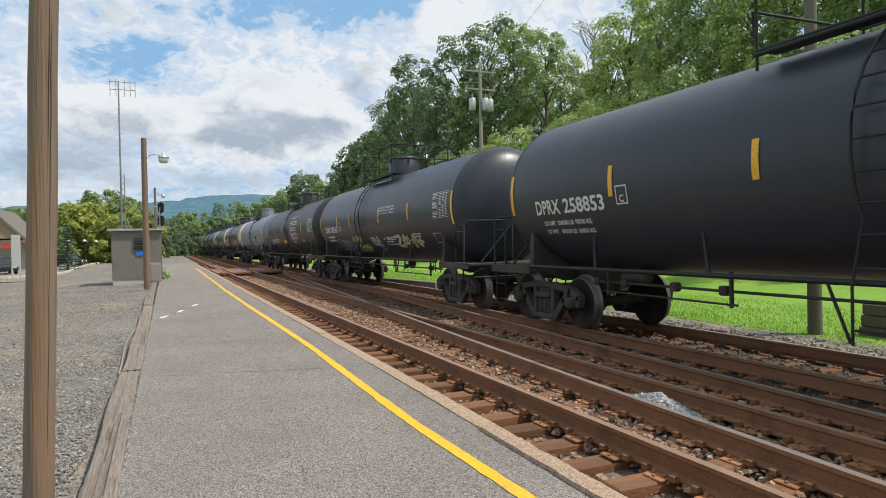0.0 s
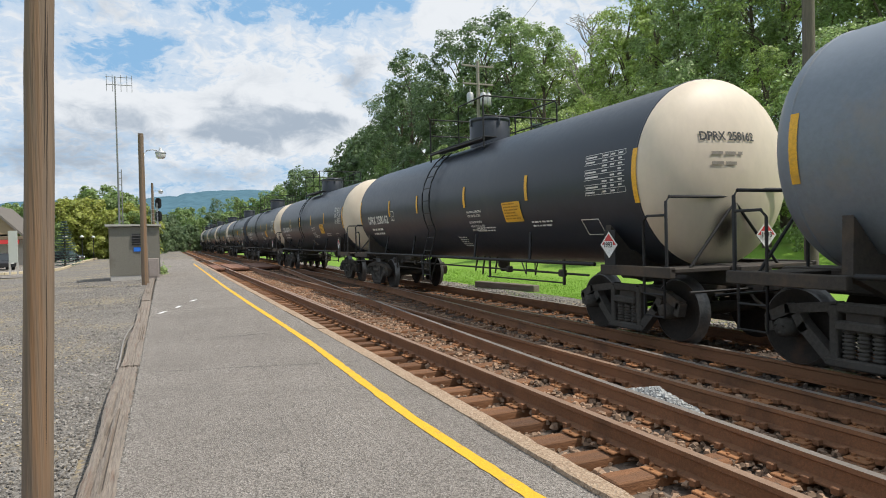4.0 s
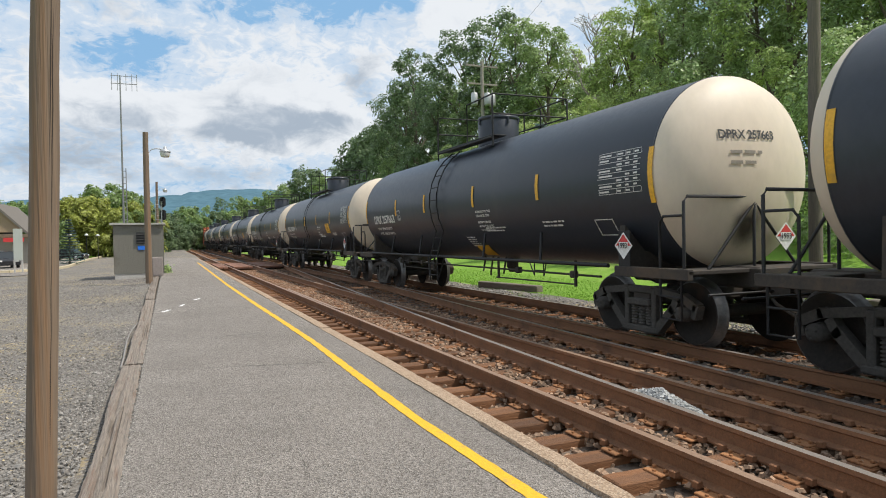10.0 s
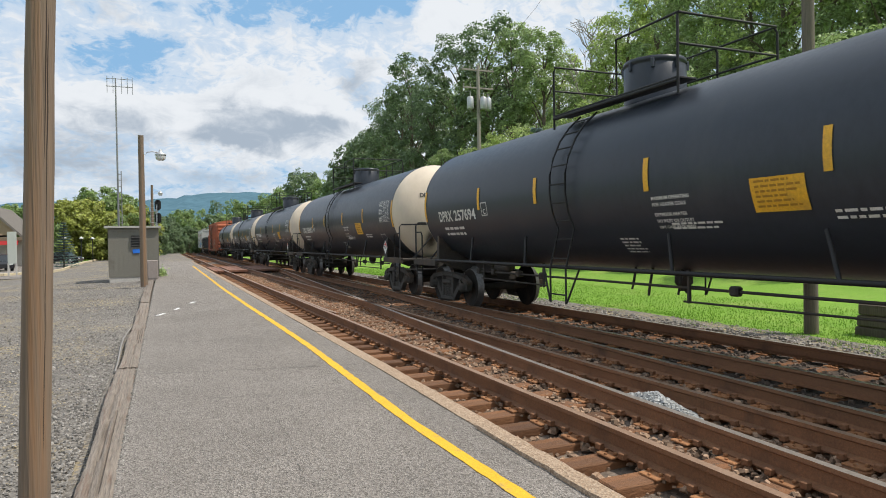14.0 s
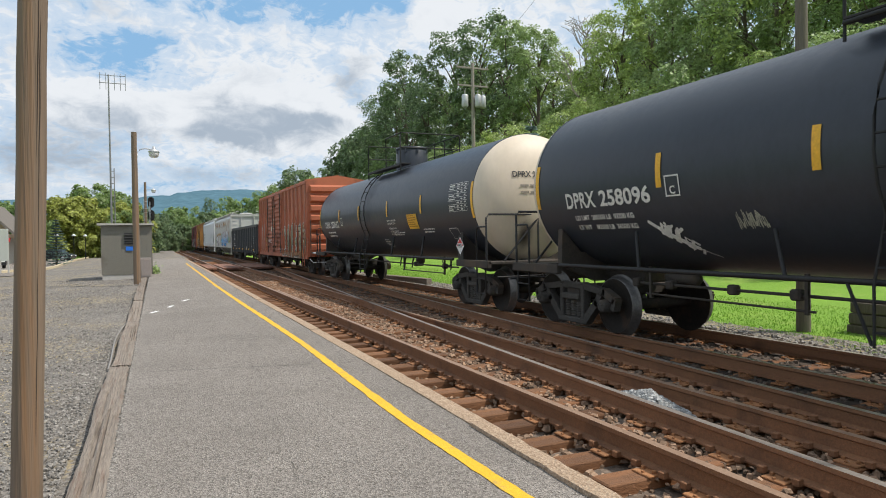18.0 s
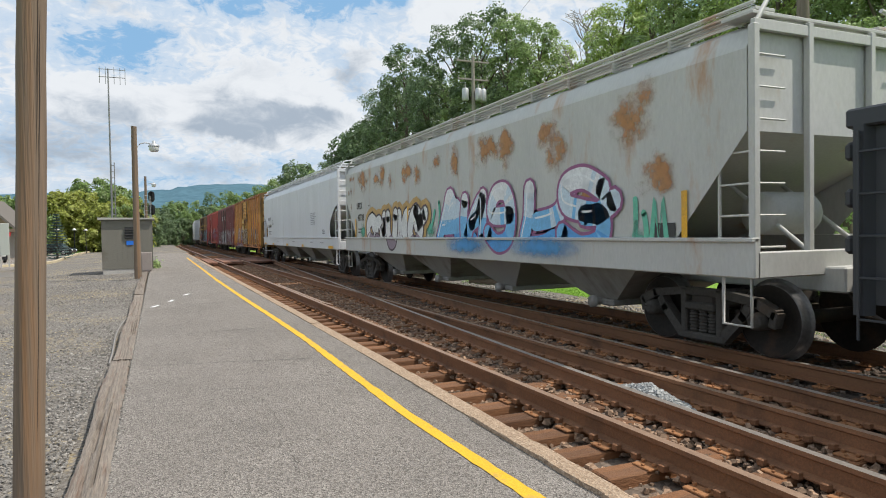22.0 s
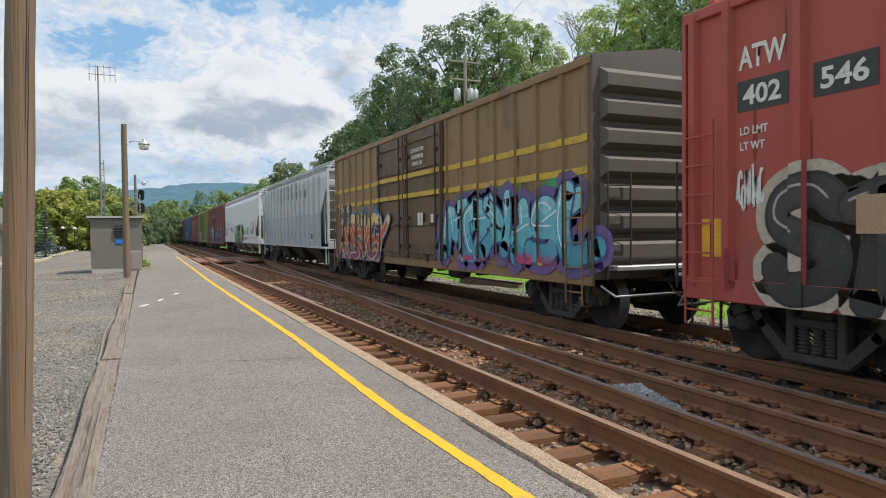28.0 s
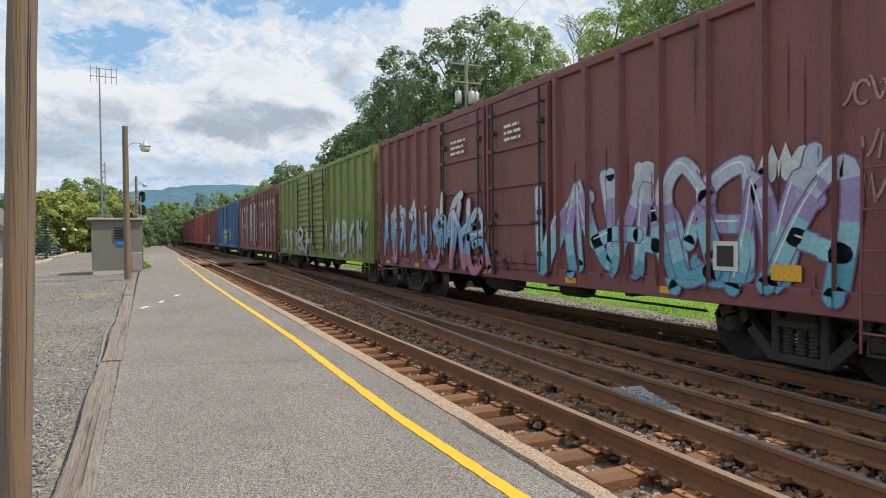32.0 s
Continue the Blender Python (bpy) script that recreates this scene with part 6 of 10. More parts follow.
# --- covered hoppers ---
def hopper_body(L, paint, z0, z1, cut):
    """Closed body with curved shoulders. cut: outline of the opening at each end, as (inset, z) from the bottom up."""
    g = Geo()
    X = SIDE_X + 0.02
    up = [(-X, z1 - 0.35), (-X + 0.10, z1 - 0.12), (-X + 0.32, z1), (-0.5, z1 + 0.08), (0.5, z1 + 0.08), (X - 0.32, z1), (X - 0.10, z1 - 0.12), (X, z1 - 0.35)]
    yt, zk = L / 2 - cut[-1][0], cut[-1][1]
    for sx in (-1, 1):
        pts = [(sx * X, L / 2 - c, z) for c, z in cut] + [(sx * X, yt, z1 - 0.35), (sx * X, -yt, z1 - 0.35)] + [(sx * X, c - L / 2, z) for c, z in cut[::-1]]
        g.face(pts if sx > 0 else pts[::-1])
    vs = [(x, y, z) for y in (-yt, yt) for x, z in up]
    m = len(up)
    g.add(vs, [(i, i + m, i + m + 1, i + 1) for i in range(m - 1)], True)
    yb = L / 2 - cut[0][0] - 1.6                # foot of the slope sheet
    for s in (-1, 1):
        g.face([(-X + 0.02, s * yt, zk), (X - 0.02, s * yt, zk), (X - 0.02, s * yb, z0), (-X + 0.02, s * yb, z0)][:: s])
        top = [(x, s * yt, z) for x, z in up]
        g.face(([(-X, s * yt, zk)] + top + [(X, s * yt, zk)])[:: s])
    g.face([(-X, -yb, z0), (X, -yb, z0), (X, yb, z0), (-X, yb, z0)][::-1])
    return g.mesh("body", paint)


CUT_SLANT = [(1.24, 1.42), (0.12, 2.66)]
CUT_CURVE = [(1.15, 1.42), (1.32, 1.60), (1.34, 1.85), (1.22, 2.06), (0.98, 2.26), (0.62, 2.48), (0.40, 2.58), (0.12, 2.62)]
CUT_STEP = [(1.04, 1.05), (1.04, 2.37), (0.12, 3.3)]


def hopper_chutes(L, paint, n=3):
    me = []
    yb = L / 2 - 2.0
    w = 2 * yb / n
    for i in range(n):
        c = -yb + w * (i + 0.5)
        g = Geo()
        X = SIDE_X - 0.12
        t, b = w / 2 - 0.04, 0.30
        v = [(-X, c - t, 1.12), (X, c - t, 1.12), (X, c + t, 1.12), (-X, c + t, 1.12), (-0.75, c - b, 0.42), (0.75, c - b, 0.42), (0.75, c + b, 0.42), (-0.75, c + b, 0.42)]
        g.add(v, [(0, 1, 5, 4), (1, 2, 6, 5), (2, 3, 7, 6), (3, 0, 4, 7)])
        g.box(-0.85, 0.85, c - b - 0.05, c + b + 0.05, 0.34, 0.44, 0.02)
        g.tube([(-0.95, c, 0.40), (0.95, c, 0.40)], 0.06, 8)
        g.lathe([(0.0, -1.02), (0.1, -1.02), (0.1, -0.95)], 10, "X", (0, c, 0.40))
        me.append(g.mesh("discharge_chute", paint))
    return me


def hopper_sill(L, paint, z=1.0, h=0.48):
    g = Geo()
    for sx in (-1, 1):
        g.box(sx * (SIDE_X + 0.05), sx * (SIDE_X - 0.05), -L / 2, L / 2, z, z + h, 0.015)
        if h > 0.3:
            g.box(sx * (SIDE_X + 0.09), sx * (SIDE_X - 0.02), -L / 2, L / 2, z + h - 0.05, z + h, 0.008)
    for s in (-1, 1):
        g.box(-SIDE_X, SIDE_X, s * L / 2, s * (L / 2 - 0.10), z, z + 0.30, 0.015)
    g.box(-0.35, 0.35, -L / 2 - 0.25, -L / 2 + 2.6, 0.8, z + 0.1, 0.02)
    g.box(-0.35, 0.35, L / 2 - 2.6, L / 2 + 0.25, 0.8, z + 0.1, 0.02)
    return g.mesh("side_sill", paint)


def hopper_cage(L, s, paint, z1=4.0):
    """Posts, ladders and braces of an end platform."""
    g = Geo()
    y = s * (L / 2 - 0.06)
    yi = s * (L / 2 - 0.30)
    for sx in (-1, 1):
        x = sx * (SIDE_X - 0.02)
        g.box(x - 0.045, x + 0.045, y - 0.045, y + 0.045, 1.2, z1 - 0.1, 0.008)
        g.tube([(x, y, z1 - 0.12), (sx * 1.2, y, z1 + 0.22), (sx * 0.75, y, z1 + 0.30)], 0.028, 6)
        g.box(sx * 0.55 - 0.04, sx * 0.55 + 0.04, y - 0.04, y + 0.04, 1.2, z1, 0.006)
        for i in range(8):
            z = 1.35 + i * 0.36
            g.tube([(x, y, z), (sx * 0.95, y, z)], 0.014, 5)
            if i < 5:
                g.tube([(x - sx * 0.0, y, z), (x, s * (L / 2 - 0.55), z)], 0.014, 5)
        g.tube([(x, s * (L / 2 - 0.55), 1.2), (x, s * (L / 2 - 0.55), 3.0), (x, yi, 3.2)], 0.022, 6)
        g.tube([(x, s * (L / 2 - 0.1), 1.0), (x, s * (L / 2 - 0.1), 0.45), (x, s * (L / 2 - 0.5), 0.45), (x, s * (L / 2 - 0.5), 1.0)], 0.02, 6)
        g.tube([(sx * 0.5, y, 1.25), (sx * 0.5, s * (L / 2 - 1.6), 2.4)], 0.03, 6)
    g.box(-SIDE_X, SIDE_X, y - 0.03, y + 0.03, z1 - 0.16, z1 - 0.04, 0.006)
    g.box(-SIDE_X, SIDE_X, y, s * (L / 2 - 0.5), z1 + 0.02, z1 + 0.06, 0.005)
    g.lathe([(0.0, 0.0), (0.26, 0.02), (0.28, 0.1), (0.28, 0.8), (0.26, 0.88), (0.0, 0.9)], 14, "X", (-0.6, s * (L / 2 - 0.75), 1.75))
    g.lathe([(0.30, -0.02), (0.33, 0.0), (0.30, 0.02)], 16, "Y", (0.5, s * (L / 2 - 0.03), 2.3))
    return g.mesh("end_cage", paint)


def hopper_walk(L, paint, z1=4.0):
    g = Geo()
    for x in (-1.08, 1.08):
        g.box(x - 0.16, x + 0.16, -L / 2 + 0.2, L / 2 - 0.2, z1 + 0.13, z1 + 0.17, 0.006)
        g.tube([(x - 0.17 * (1 if x < 0 else -1), -L / 2 + 0.2, z1 + 0.22), (x - 0.17 * (1 if x < 0 else -1), L / 2 - 0.2, z1 + 0.22)], 0.02, 6)
        for y in span(-L / 2 + 0.4, L / 2 - 0.4, 1.2):
            g.box(x - 0.17, x + 0.17, y - 0.03, y + 0.03, z1 - 0.02, z1 + 0.15)
    for sx in (-1, 1):                                  # wire fence under the walk's edge
        x = sx * 1.26
        for i in range(5):
            z = z1 + 0.0 + 0.045 * i
            g.tube([(x, -L / 2 + 0.2, z), (x, L / 2 - 0.2, z)], 0.007, 4)
    return g.mesh("roof_walk", paint)


def hopper(s0, s1, paint, label, L, n=3, ribs=0, z1=4.0, trim=None, under=None, cut=CUT_CURVE, sill=(1.0, 0.46)):
    car = wagon(K * s0, K * s1, label, "covered hopper", "covered hoppers of the train")
    trim, under = trim or paint, under or UNDER
    z0 = cut[0][1]
    part("body", hopper_body(L, paint, z0, z1, cut), car)
    part("side_sill", hopper_sill(L, trim, *sill), car)
    for me in hopper_chutes(L, under, n):
        part("discharge_chute", me, car)
    for s in (-1, 1):
        part("end_cage", hopper_cage(L, s, trim, z1), car)
        part("coupler", shared("coupler", coupler_mesh), car, at=pose(0, s * (L / 2 - 0.1), 0, 0, 0, 0 if s > 0 else 180))
    part("roof_walk", hopper_walk(L, trim, z1), car)
    part("roof_hatches", (lambda g: ([g.box(-0.45, 0.45, y - 0.5, y + 0.5, z1 + 0.05, z1 + 0.2, 0.04) for y in span(-L / 2 + 1.2, L / 2 - 1.2, 1.9)], g.mesh("roof_hatches", trim))[1])(Geo()), car)
    for i in range(ribs):
        y = -6.05 + 0.8643 * i
        part("side_post", shared(("hpost", paint.name, z0), lambda: Geo().prism([(-SIDE_X - 0.02, -0.05), (-SIDE_X - 0.10, -0.035), (-SIDE_X - 0.10, 0.035), (-SIDE_X - 0.02, 0.05)], z0, z1 - 0.15, "Z").mesh("side_post", paint)), car, at=pose(0, y, 0))
    return car


# --- gondola ---
def gondola(s0, s1, paint, label, L=15.2, z0=0.95, z1=2.66):
    car = wagon(K * s0, K * s1, label, "gondola wagon", "")
    X = SIDE_X - 0.04
    t = 0.03
    for sx in (-1, 1):
        part("side_wall", Geo().box(sx * X, sx * (X - t), -L / 2, L / 2, z0 - 0.12, z1).mesh("side_wall", paint), car)
        part("top_chord", Geo().box(sx * (X + 0.09), sx * (X - 0.06), -L / 2 - 0.02, L / 2 + 0.02, z1 - 0.16, z1 + 0.02, 0.02).mesh("top_chord", paint), car)
    for s in (-1, 1):
        e = part("end_wall", Geo().box(-X + t, X - t, s * L / 2, s * (L / 2 - t), z0, z1).mesh("end_wall", paint), car)
        part("end_chord", Geo().box(-X + 0.06, X - 0.06, s * (L / 2 + 0.08), s * (L / 2 - 0.06), z1 - 0.16, z1 + 0.02, 0.02).mesh("end_chord", paint), e)
        for z in (1.3, 1.75, 2.2):
            part("end_rib", Geo().box(-X, X, s * (L / 2), s * (L / 2 + 0.10), z, z + 0.18, 0.03).mesh("end_rib", paint), e)
    part("floor", Geo().box(-X + t, X - t, -L / 2 + t, L / 2 - t, z0, z0 + 0.05).mesh("floor", paint), car)
    for y in span(-L / 2 + 0.12, L / 2 - 0.12, L / 14):
        part("side_post", shared("gpost", lambda: Geo().prism([(-X, -0.10), (-X - 0.10, -0.05), (-X - 0.10, 0.05), (-X, 0.10)], z0 - 0.22, z1 - 0.14, "Z").mesh("side_post", paint)), car, at=pose(0, y, 0))
    part("underframe", under_mesh(L, z0), car)
    for s in (-1, 1):
        part("coupler", shared("coupler", coupler_mesh), car, at=pose(0, s * (L / 2 - 0.1), 0, 0, 0, 0 if s > 0 else 180))
        part("ladder", ladder_mesh([(-X - 0.13, s * (L / 2 - 0.35), 0.5), (-X - 0.13, s * (L / 2 - 0.35), z1 - 0.2)], 0.42, 0.36, paint), car)
    return car


# ---- the consist, in the order in which it passes ----
def slant_tag(color, seed):
    """Fat jagged stroke slanting down, with barbs and a thin tail."""
    r, g = random.Random(seed), Geo()
    line = lambda f: (0.06 + 0.80 * f, 0.62 - 0.58 * f)
    ribbon(g, [line(f) for f in (0.0, 0.12, 0.25)], 0.030, 0)
    ribbon(g, [line(f) for f in (0.2, 0.4, 0.6, 0.8)], 0.040, 0.001)
    ribbon(g, [line(f) for f in (0.78, 0.95, 1.12)], 0.007, 0.002)
    for i in range(15):
        x, y = line(0.18 + 0.045 * i)
        a = r.choice((-1, 1))
        q = [(x - 0.05 * a, y - 0.03), (x + r.uniform(-0.02, 0.05), y + a * r.uniform(0.08, 0.14)), (x + r.uniform(0.02, 0.16), y + a * r.uniform(0.02, 0.20))]
        ribbon(g, q, r.uniform(0.014, 0.028), 0.002 + 0.0005 * i)
    return g.mesh("graffiti", spray(color))


def car_paint(name, a, dirt, amount=0.45, rough=0.6):
    return mat(name, a, tuple(min(1, c * 1.18) for c in a), rough, scale=0.6, fine=18, bump=0.05, dirt=dirt, dirt_amount=amount, dirt_scale=0.7, stretch=(1, 1.6, 0.45), grain=0.22)


P_ORANGE = car_paint("boxcar orange red", (0.37, 0.108, 0.052), (0.15, 0.055, 0.032), 0.5)
P_GONDOLA = car_paint("gondola black", (0.029, 0.032, 0.038), (0.05, 0.05, 0.052), 0.35, 0.5)
P_GREYHOP = car_paint("hopper light grey", (0.44, 0.44, 0.42), (0.40, 0.22, 0.11), 0.25)
P_WHITEHOP = car_paint("hopper white grey", (0.56, 0.57, 0.59), (0.52, 0.515, 0.51), 0.15, 0.5)
# hopper paint darkened for the shade under the body, plus dirt patches
CHUTE_SHADED = car_paint("chute grey with shade", (0.27, 0.265, 0.25), (0.13, 0.105, 0.085), 0.55)
P_TANBOX = car_paint("boxcar faded orange", (0.54, 0.205, 0.058), (0.24, 0.088, 0.045), 0.65)
P_MAROON = car_paint("boxcar maroon", (0.185, 0.062, 0.062), (0.11, 0.045, 0.042), 0.4)
P_RED = car_paint("boxcar red", (0.36, 0.066, 0.056), (0.26, 0.075, 0.055), 0.35)
P_BROWN = car_paint("boxcar brown", (0.225, 0.134, 0.063), (0.145, 0.079, 0.042), 0.5)
P_BROWN_END = car_paint("boxcar brown end", (0.10, 0.085, 0.075), (0.06, 0.05, 0.045), 0.4)
P_RIBHOP = car_paint("hopper ribbed grey", (0.45, 0.46, 0.48), (0.41, 0.42, 0.43), 0.12)
P_GREEN = car_paint("boxcar olive green", (0.17, 0.205, 0.052), (0.12, 0.12, 0.05), 0.45)
P_BLUE = car_paint("boxcar blue", (0.045, 0.13, 0.27), (0.07, 0.10, 0.15), 0.4)
P_DARKRED = car_paint("boxcar dark red", (0.20, 0.055, 0.045), (0.13, 0.05, 0.04), 0.4)

FIRST, PITCH = 10.26, 16.45
B_, G_, R_ = TANK_BLACK, TANK_GREY, TANK_RUSTY
WHITE_S, SILVER_S = (0.62, 0.62, 0.60), (0.36, 0.36, 0.30)


def tank_label(body, head, mark, low, tags):
    c = {B_: "black", G_: "dull grey", R_: "rust-topped black"}[body]
    return c + " tank wagon with " + ("cream ends" if head is CREAM else "dark ends") + (", white lettering" if mark else ", faded lettering") + (" and sprayed tags" if tags else "")


# mark, number, body, ends, kind of marks, tags
TANKS = [("DPRX", "258119", B_, B_, "std", ()), ("DPRX", "258853", B_, B_, "std", ((tag_scrawl(0.5, 0.5, SILVER_S, 1, 0.02, 3), -0.6, 1.62, "grey sprayed tag"), (tag_scrawl(1.3, 0.6, SILVER_S, 2, 0.02, 5), -2.4, 1.55, "grey sprayed tag"))),
         ("XOMX", "110543", B_, B_, "plain", ((piece("OCLUV", 2.0, 0.60, [(0.34, 0.34, 0.30)], (0.05, 0.05, 0.05), None, 0.035, None, 6, 0.2), 4.5, 1.34, "grey sprayed tag"), (piece("NUTHE", 1.1, 0.28, [(0.46, 0.43, 0.16)], (0.04, 0.04, 0.03), None, 0.09, None, 7, 0.3), 2.30, 1.62, "yellow-green sprayed tag"), (piece("BISEN", 1.35, 0.34, [(0.46, 0.43, 0.16)], (0.04, 0.04, 0.03), None, 0.09, None, 8, 0.2), 2.0, 1.32, "yellow-green sprayed tag"), (piece("FEZNF", 0.95, 0.36, [(0.5, 0.5, 0.48)], (0.05, 0.05, 0.05), None, 0.06, None, 9, 0.1), 0.10, 1.52, "grey sprayed tag"), (piece("ZAHN", 2.0, 0.55, [(0.42, 0.42, 0.24)], (0.06, 0.06, 0.05), None, 0.10, None, 10, 0.3), -2.45, 1.42, "yellow-green sprayed tag"))),
         ("XOMX", "130097", R_, R_, "plain", ()), ("", "", G_, G_, "std", ((tag_scrawl(0.7, 0.6, (0.3, 0.32, 0.34), 7, 0.015, 4), 2.2, 2.0, "faint sprayed tag"),)), ("DPRX", "258162", B_, CREAM, "std", ()),
         ("DPRX", "257671", B_, CREAM, "std", ()), ("DPRX", "258164", B_, CREAM, "std", ()), ("CBTX", "717342", B_, B_, "both", ()), ("DPRX", "258053", B_, CREAM, "std", ()), ("DPRX", "257663", B_, CREAM, "low", ()),
         ("DPRX", "258069", B_, CREAM, "std", ()), ("DPRX", "258767", B_, CREAM, "low", ((piece("TORNIZEN", 2.0, 0.40, [WHITE_S], (0.05, 0.05, 0.05), None, 0.045, None, 12, 0.2), 3.7, 1.50, "white sprayed tag"), (tag_scrawl(0.8, 0.5, WHITE_S, 15, 0.012, 2), 2.0, 1.40, "white sprayed tag"))), ("DPRX", "257694", B_, CREAM, "std", ()),
         ("DPRX", "258091", B_, CREAM, "std", ()), ("DPRX", "257568", B_, CREAM, "std", ((tag_scrawl(0.55, 0.5, SILVER_S, 14, 0.012, 4), 3.6, 1.45, "faint grey sprayed tag"),)),
         ("DPRX", "258096", B_, CREAM, "std", ((slant_tag(WHITE_S, 3), 4.25, 1.30, "jagged white sprayed tag"), (tag_scrawl(0.42, 0.26, SILVER_S, 13, 0.006, 16), 2.7, 1.62, "thin grey sprayed tag"), (piece("HE", 0.95, 0.55, [WHITE_S], (0.2, 0.2, 0.2), None, 0.045, None, 4, 0.3), 0.35, 1.78, "white sprayed tag"), (piece("NEATHE", 1.35, 0.50, [WHITE_S], (0.08, 0.08, 0.08), None, 0.06, None, 5, 0.25), -4.15, 1.72, "white sprayed tag"), (tag_scrawl(0.4, 0.3, WHITE_S, 11, 0.02, 2), -5.0, 1.5, "white sprayed tag"))), ("DPRX", "257632", B_, CREAM, "std", ())]
SLACK = {1: 0.32, 2: 0.70, 7: -0.1, 9: 0.09, 10: 0.25, 11: 0.10, 12: 0.24, 13: 0.31, 14: 0.53, 15: 0.72, 16: 0.60, 17: 0.64}     # couplings stretched towards the rear
for k, (mark, number, body, head, marks, tags) in enumerate(TANKS):
    tank_wagon(FIRST + PITCH * (k - 1) + SLACK.get(k, 0.0), mark, number, body, head, tank_label(body, head, mark, marks, tags), k, tags, marks)


# --- small marks common to the other wagons ---
def plain_rect(car, name, y, z, w, h, material, label="", x=None, d=0.0):
    me = quad_mesh(w, h, material, name)
    return part(name, flat_marks(me, y, z, (-SIDE_X - 0.008 if x is None else x) - d), car, label)


def words(car, text, y, z, w, h, material, x=None, name="lettering", d=0.0, label=""):
    me = fit_text(name, text, w, h, material)
    if x is None and car.name in LEVELS:
        return side_graffiti(car, me, y, z, label, -SIDE_X - 0.010 - (d if d < 0.03 else 0.0), name)
    return part(name, flat_marks(me, y, z, (-SIDE_X - 0.010 if x is None else x) - d), car, label)


def small_print(car, y, z, w, rows, h, material, seed, x=None, name="small_lettering"):
    return part(name, flat_marks(bars_mesh(rows, material, w, h, seed, name), y, z, -SIDE_X - 0.010 if x is None else x), car)


def reflectors(car, ys, z=0.92, w=0.28, h=0.09, x=None):
    for y in ys:
        plain_rect(car, "reflector", y, z, w, h, REFLECT, "yellow reflective strip", (-SIDE_X - 0.062) if x is None else x)


def grime(car, L, color, under, seed, n=70, z0=0.9, z1=4.0, low=0.45):
    """Rust and grime running down a wagon's side in ragged streaks, thicker towards the sill."""
    r, g = random.Random(seed), Geo()
    for i in range(n):
        u, w = r.uniform(0.05, L - 0.05), r.uniform(0.004, 0.024)
        if r.random() < low:
            b, t = z0, z0 + r.uniform(0.1, 0.75)
            w *= 2.2
        else:
            t = r.uniform(1.8, z1)
            b = max(z0, t - r.uniform(0.2, 1.5))
        m = 5
        e = [(w * r.uniform(0.4, 1.1), w * r.uniform(0.4, 1.1)) for _ in range(m + 1)]
        e[0] = e[m] = (w * 0.2, w * 0.2)
        for j in range(m):
            za, zb = b + (t - b) * j / m, b + (t - b) * (j + 1) / m
            g.face([(u - e[j][0], za, 0), (u + e[j][1], za, 0), (u + e[j + 1][1], zb, 0), (u - e[j + 1][0], zb, 0)])
    m = mat("grime %d" % seed, color, tuple(c * 1.5 for c in color), 0.85, scale=4, fine=25, bump=0, dirt=under, dirt_amount=0.8, dirt_scale=5, stretch=(1, 1, 0.4))
    side_graffiti(car, g.mesh("grime", m), L / 2, 0.0, "dark rust streaks", -SIDE_X - 0.0075, "grime")


# orange-red boxcar
c = boxcar(282.45, 293.9, P_ORANGE, "faded orange-red boxcar with ribbed doors and silver graffiti", ((3.47, 1.20), (1.16, -1.10)), L=14.1, posts=([3.59, 3.99, 4.73, 5.47, 6.23, 6.91], 6))
grime(c, 13.9, (0.10, 0.04, 0.025), (0.37, 0.108, 0.052), 901, 110)
side_graffiti(c, piece("CEKALZNE", 5.2, 1.55, [(0.33, 0.15, 0.06), (0.22, 0.21, 0.13), (0.30, 0.28, 0.17), (0.40, 0.36, 0.24)], (0.022, 0.02, 0.018), (0.62, 0.60, 0.52), 0.058, (0.52, 0.51, 0.47), 21, 0.1, 1.8, 1.5, 1.3), -1.15, 0.72, "olive and silver graffiti with white outline")
for i, (y_, z_, w_, h_) in enumerate(((3.4, 0.9, 2.2, 1.0), (1.1, 0.9, 2.2, 1.5), (3.2, 2.2, 2.0, 1.4), (-1.2, 0.8, 2.6, 1.0), (-4.0, 1.2, 1.4, 2.4), (5.0, 1.0, 1.2, 2.0))):
    side_stain(c, "rust_stain", y_, z_, w_, h_, soft_stain("dark oxide", (0.10, 0.040, 0.022), (0.20, 0.075, 0.035), "yz", 0.7, 1.3, 2.2), "dark rust patch", -SIDE_X - (0.132 if -1.1 < y_ - w_ / 2 < 3.47 else 0.0085) - 0.0005 * i)
side_graffiti(c, tag_scrawl(1.1, 0.32, WHITE_S, 22, 0.012, 6), 2.95, 1.42, "white sprayed tag")
plain_rect(c, "number_panel", 6.15, 1.04, 0.62, 1.5, mat("grey patch", (0.30, 0.29, 0.28), (0.36, 0.35, 0.33), bump=0), "grey number patch")
plain_rect(c, "number_panel", 5.34, 1.04, 0.53, 1.54, mat("grey patch", (0.3, 0.29, 0.28)), "grey number patch")
for t, y, z, w in (("LRS", 6.12, 2.09, 0.56), ("34", 5.93, 1.68, 0.35), ("59", 5.32, 1.68, 0.32)):
    plain_rect(c, "number_patch", y, z, w, 0.27, DECAL_WHITE, "white number patch", d=0.003)
    words(c, t, y - 0.03, z + 0.035, w - 0.06, 0.2, DECAL_DARK, name="wagon_number", d=0.006)
for t, y, z in (("LD LMT", 5.88, 1.53), ("150500", 5.30, 1.53), ("LT WT", 5.88, 1.38), ("63500", 5.26, 1.38)):
    words(c, t, y, z, 0.052 * len(t), 0.075, DECAL_DARK, d=0.004)
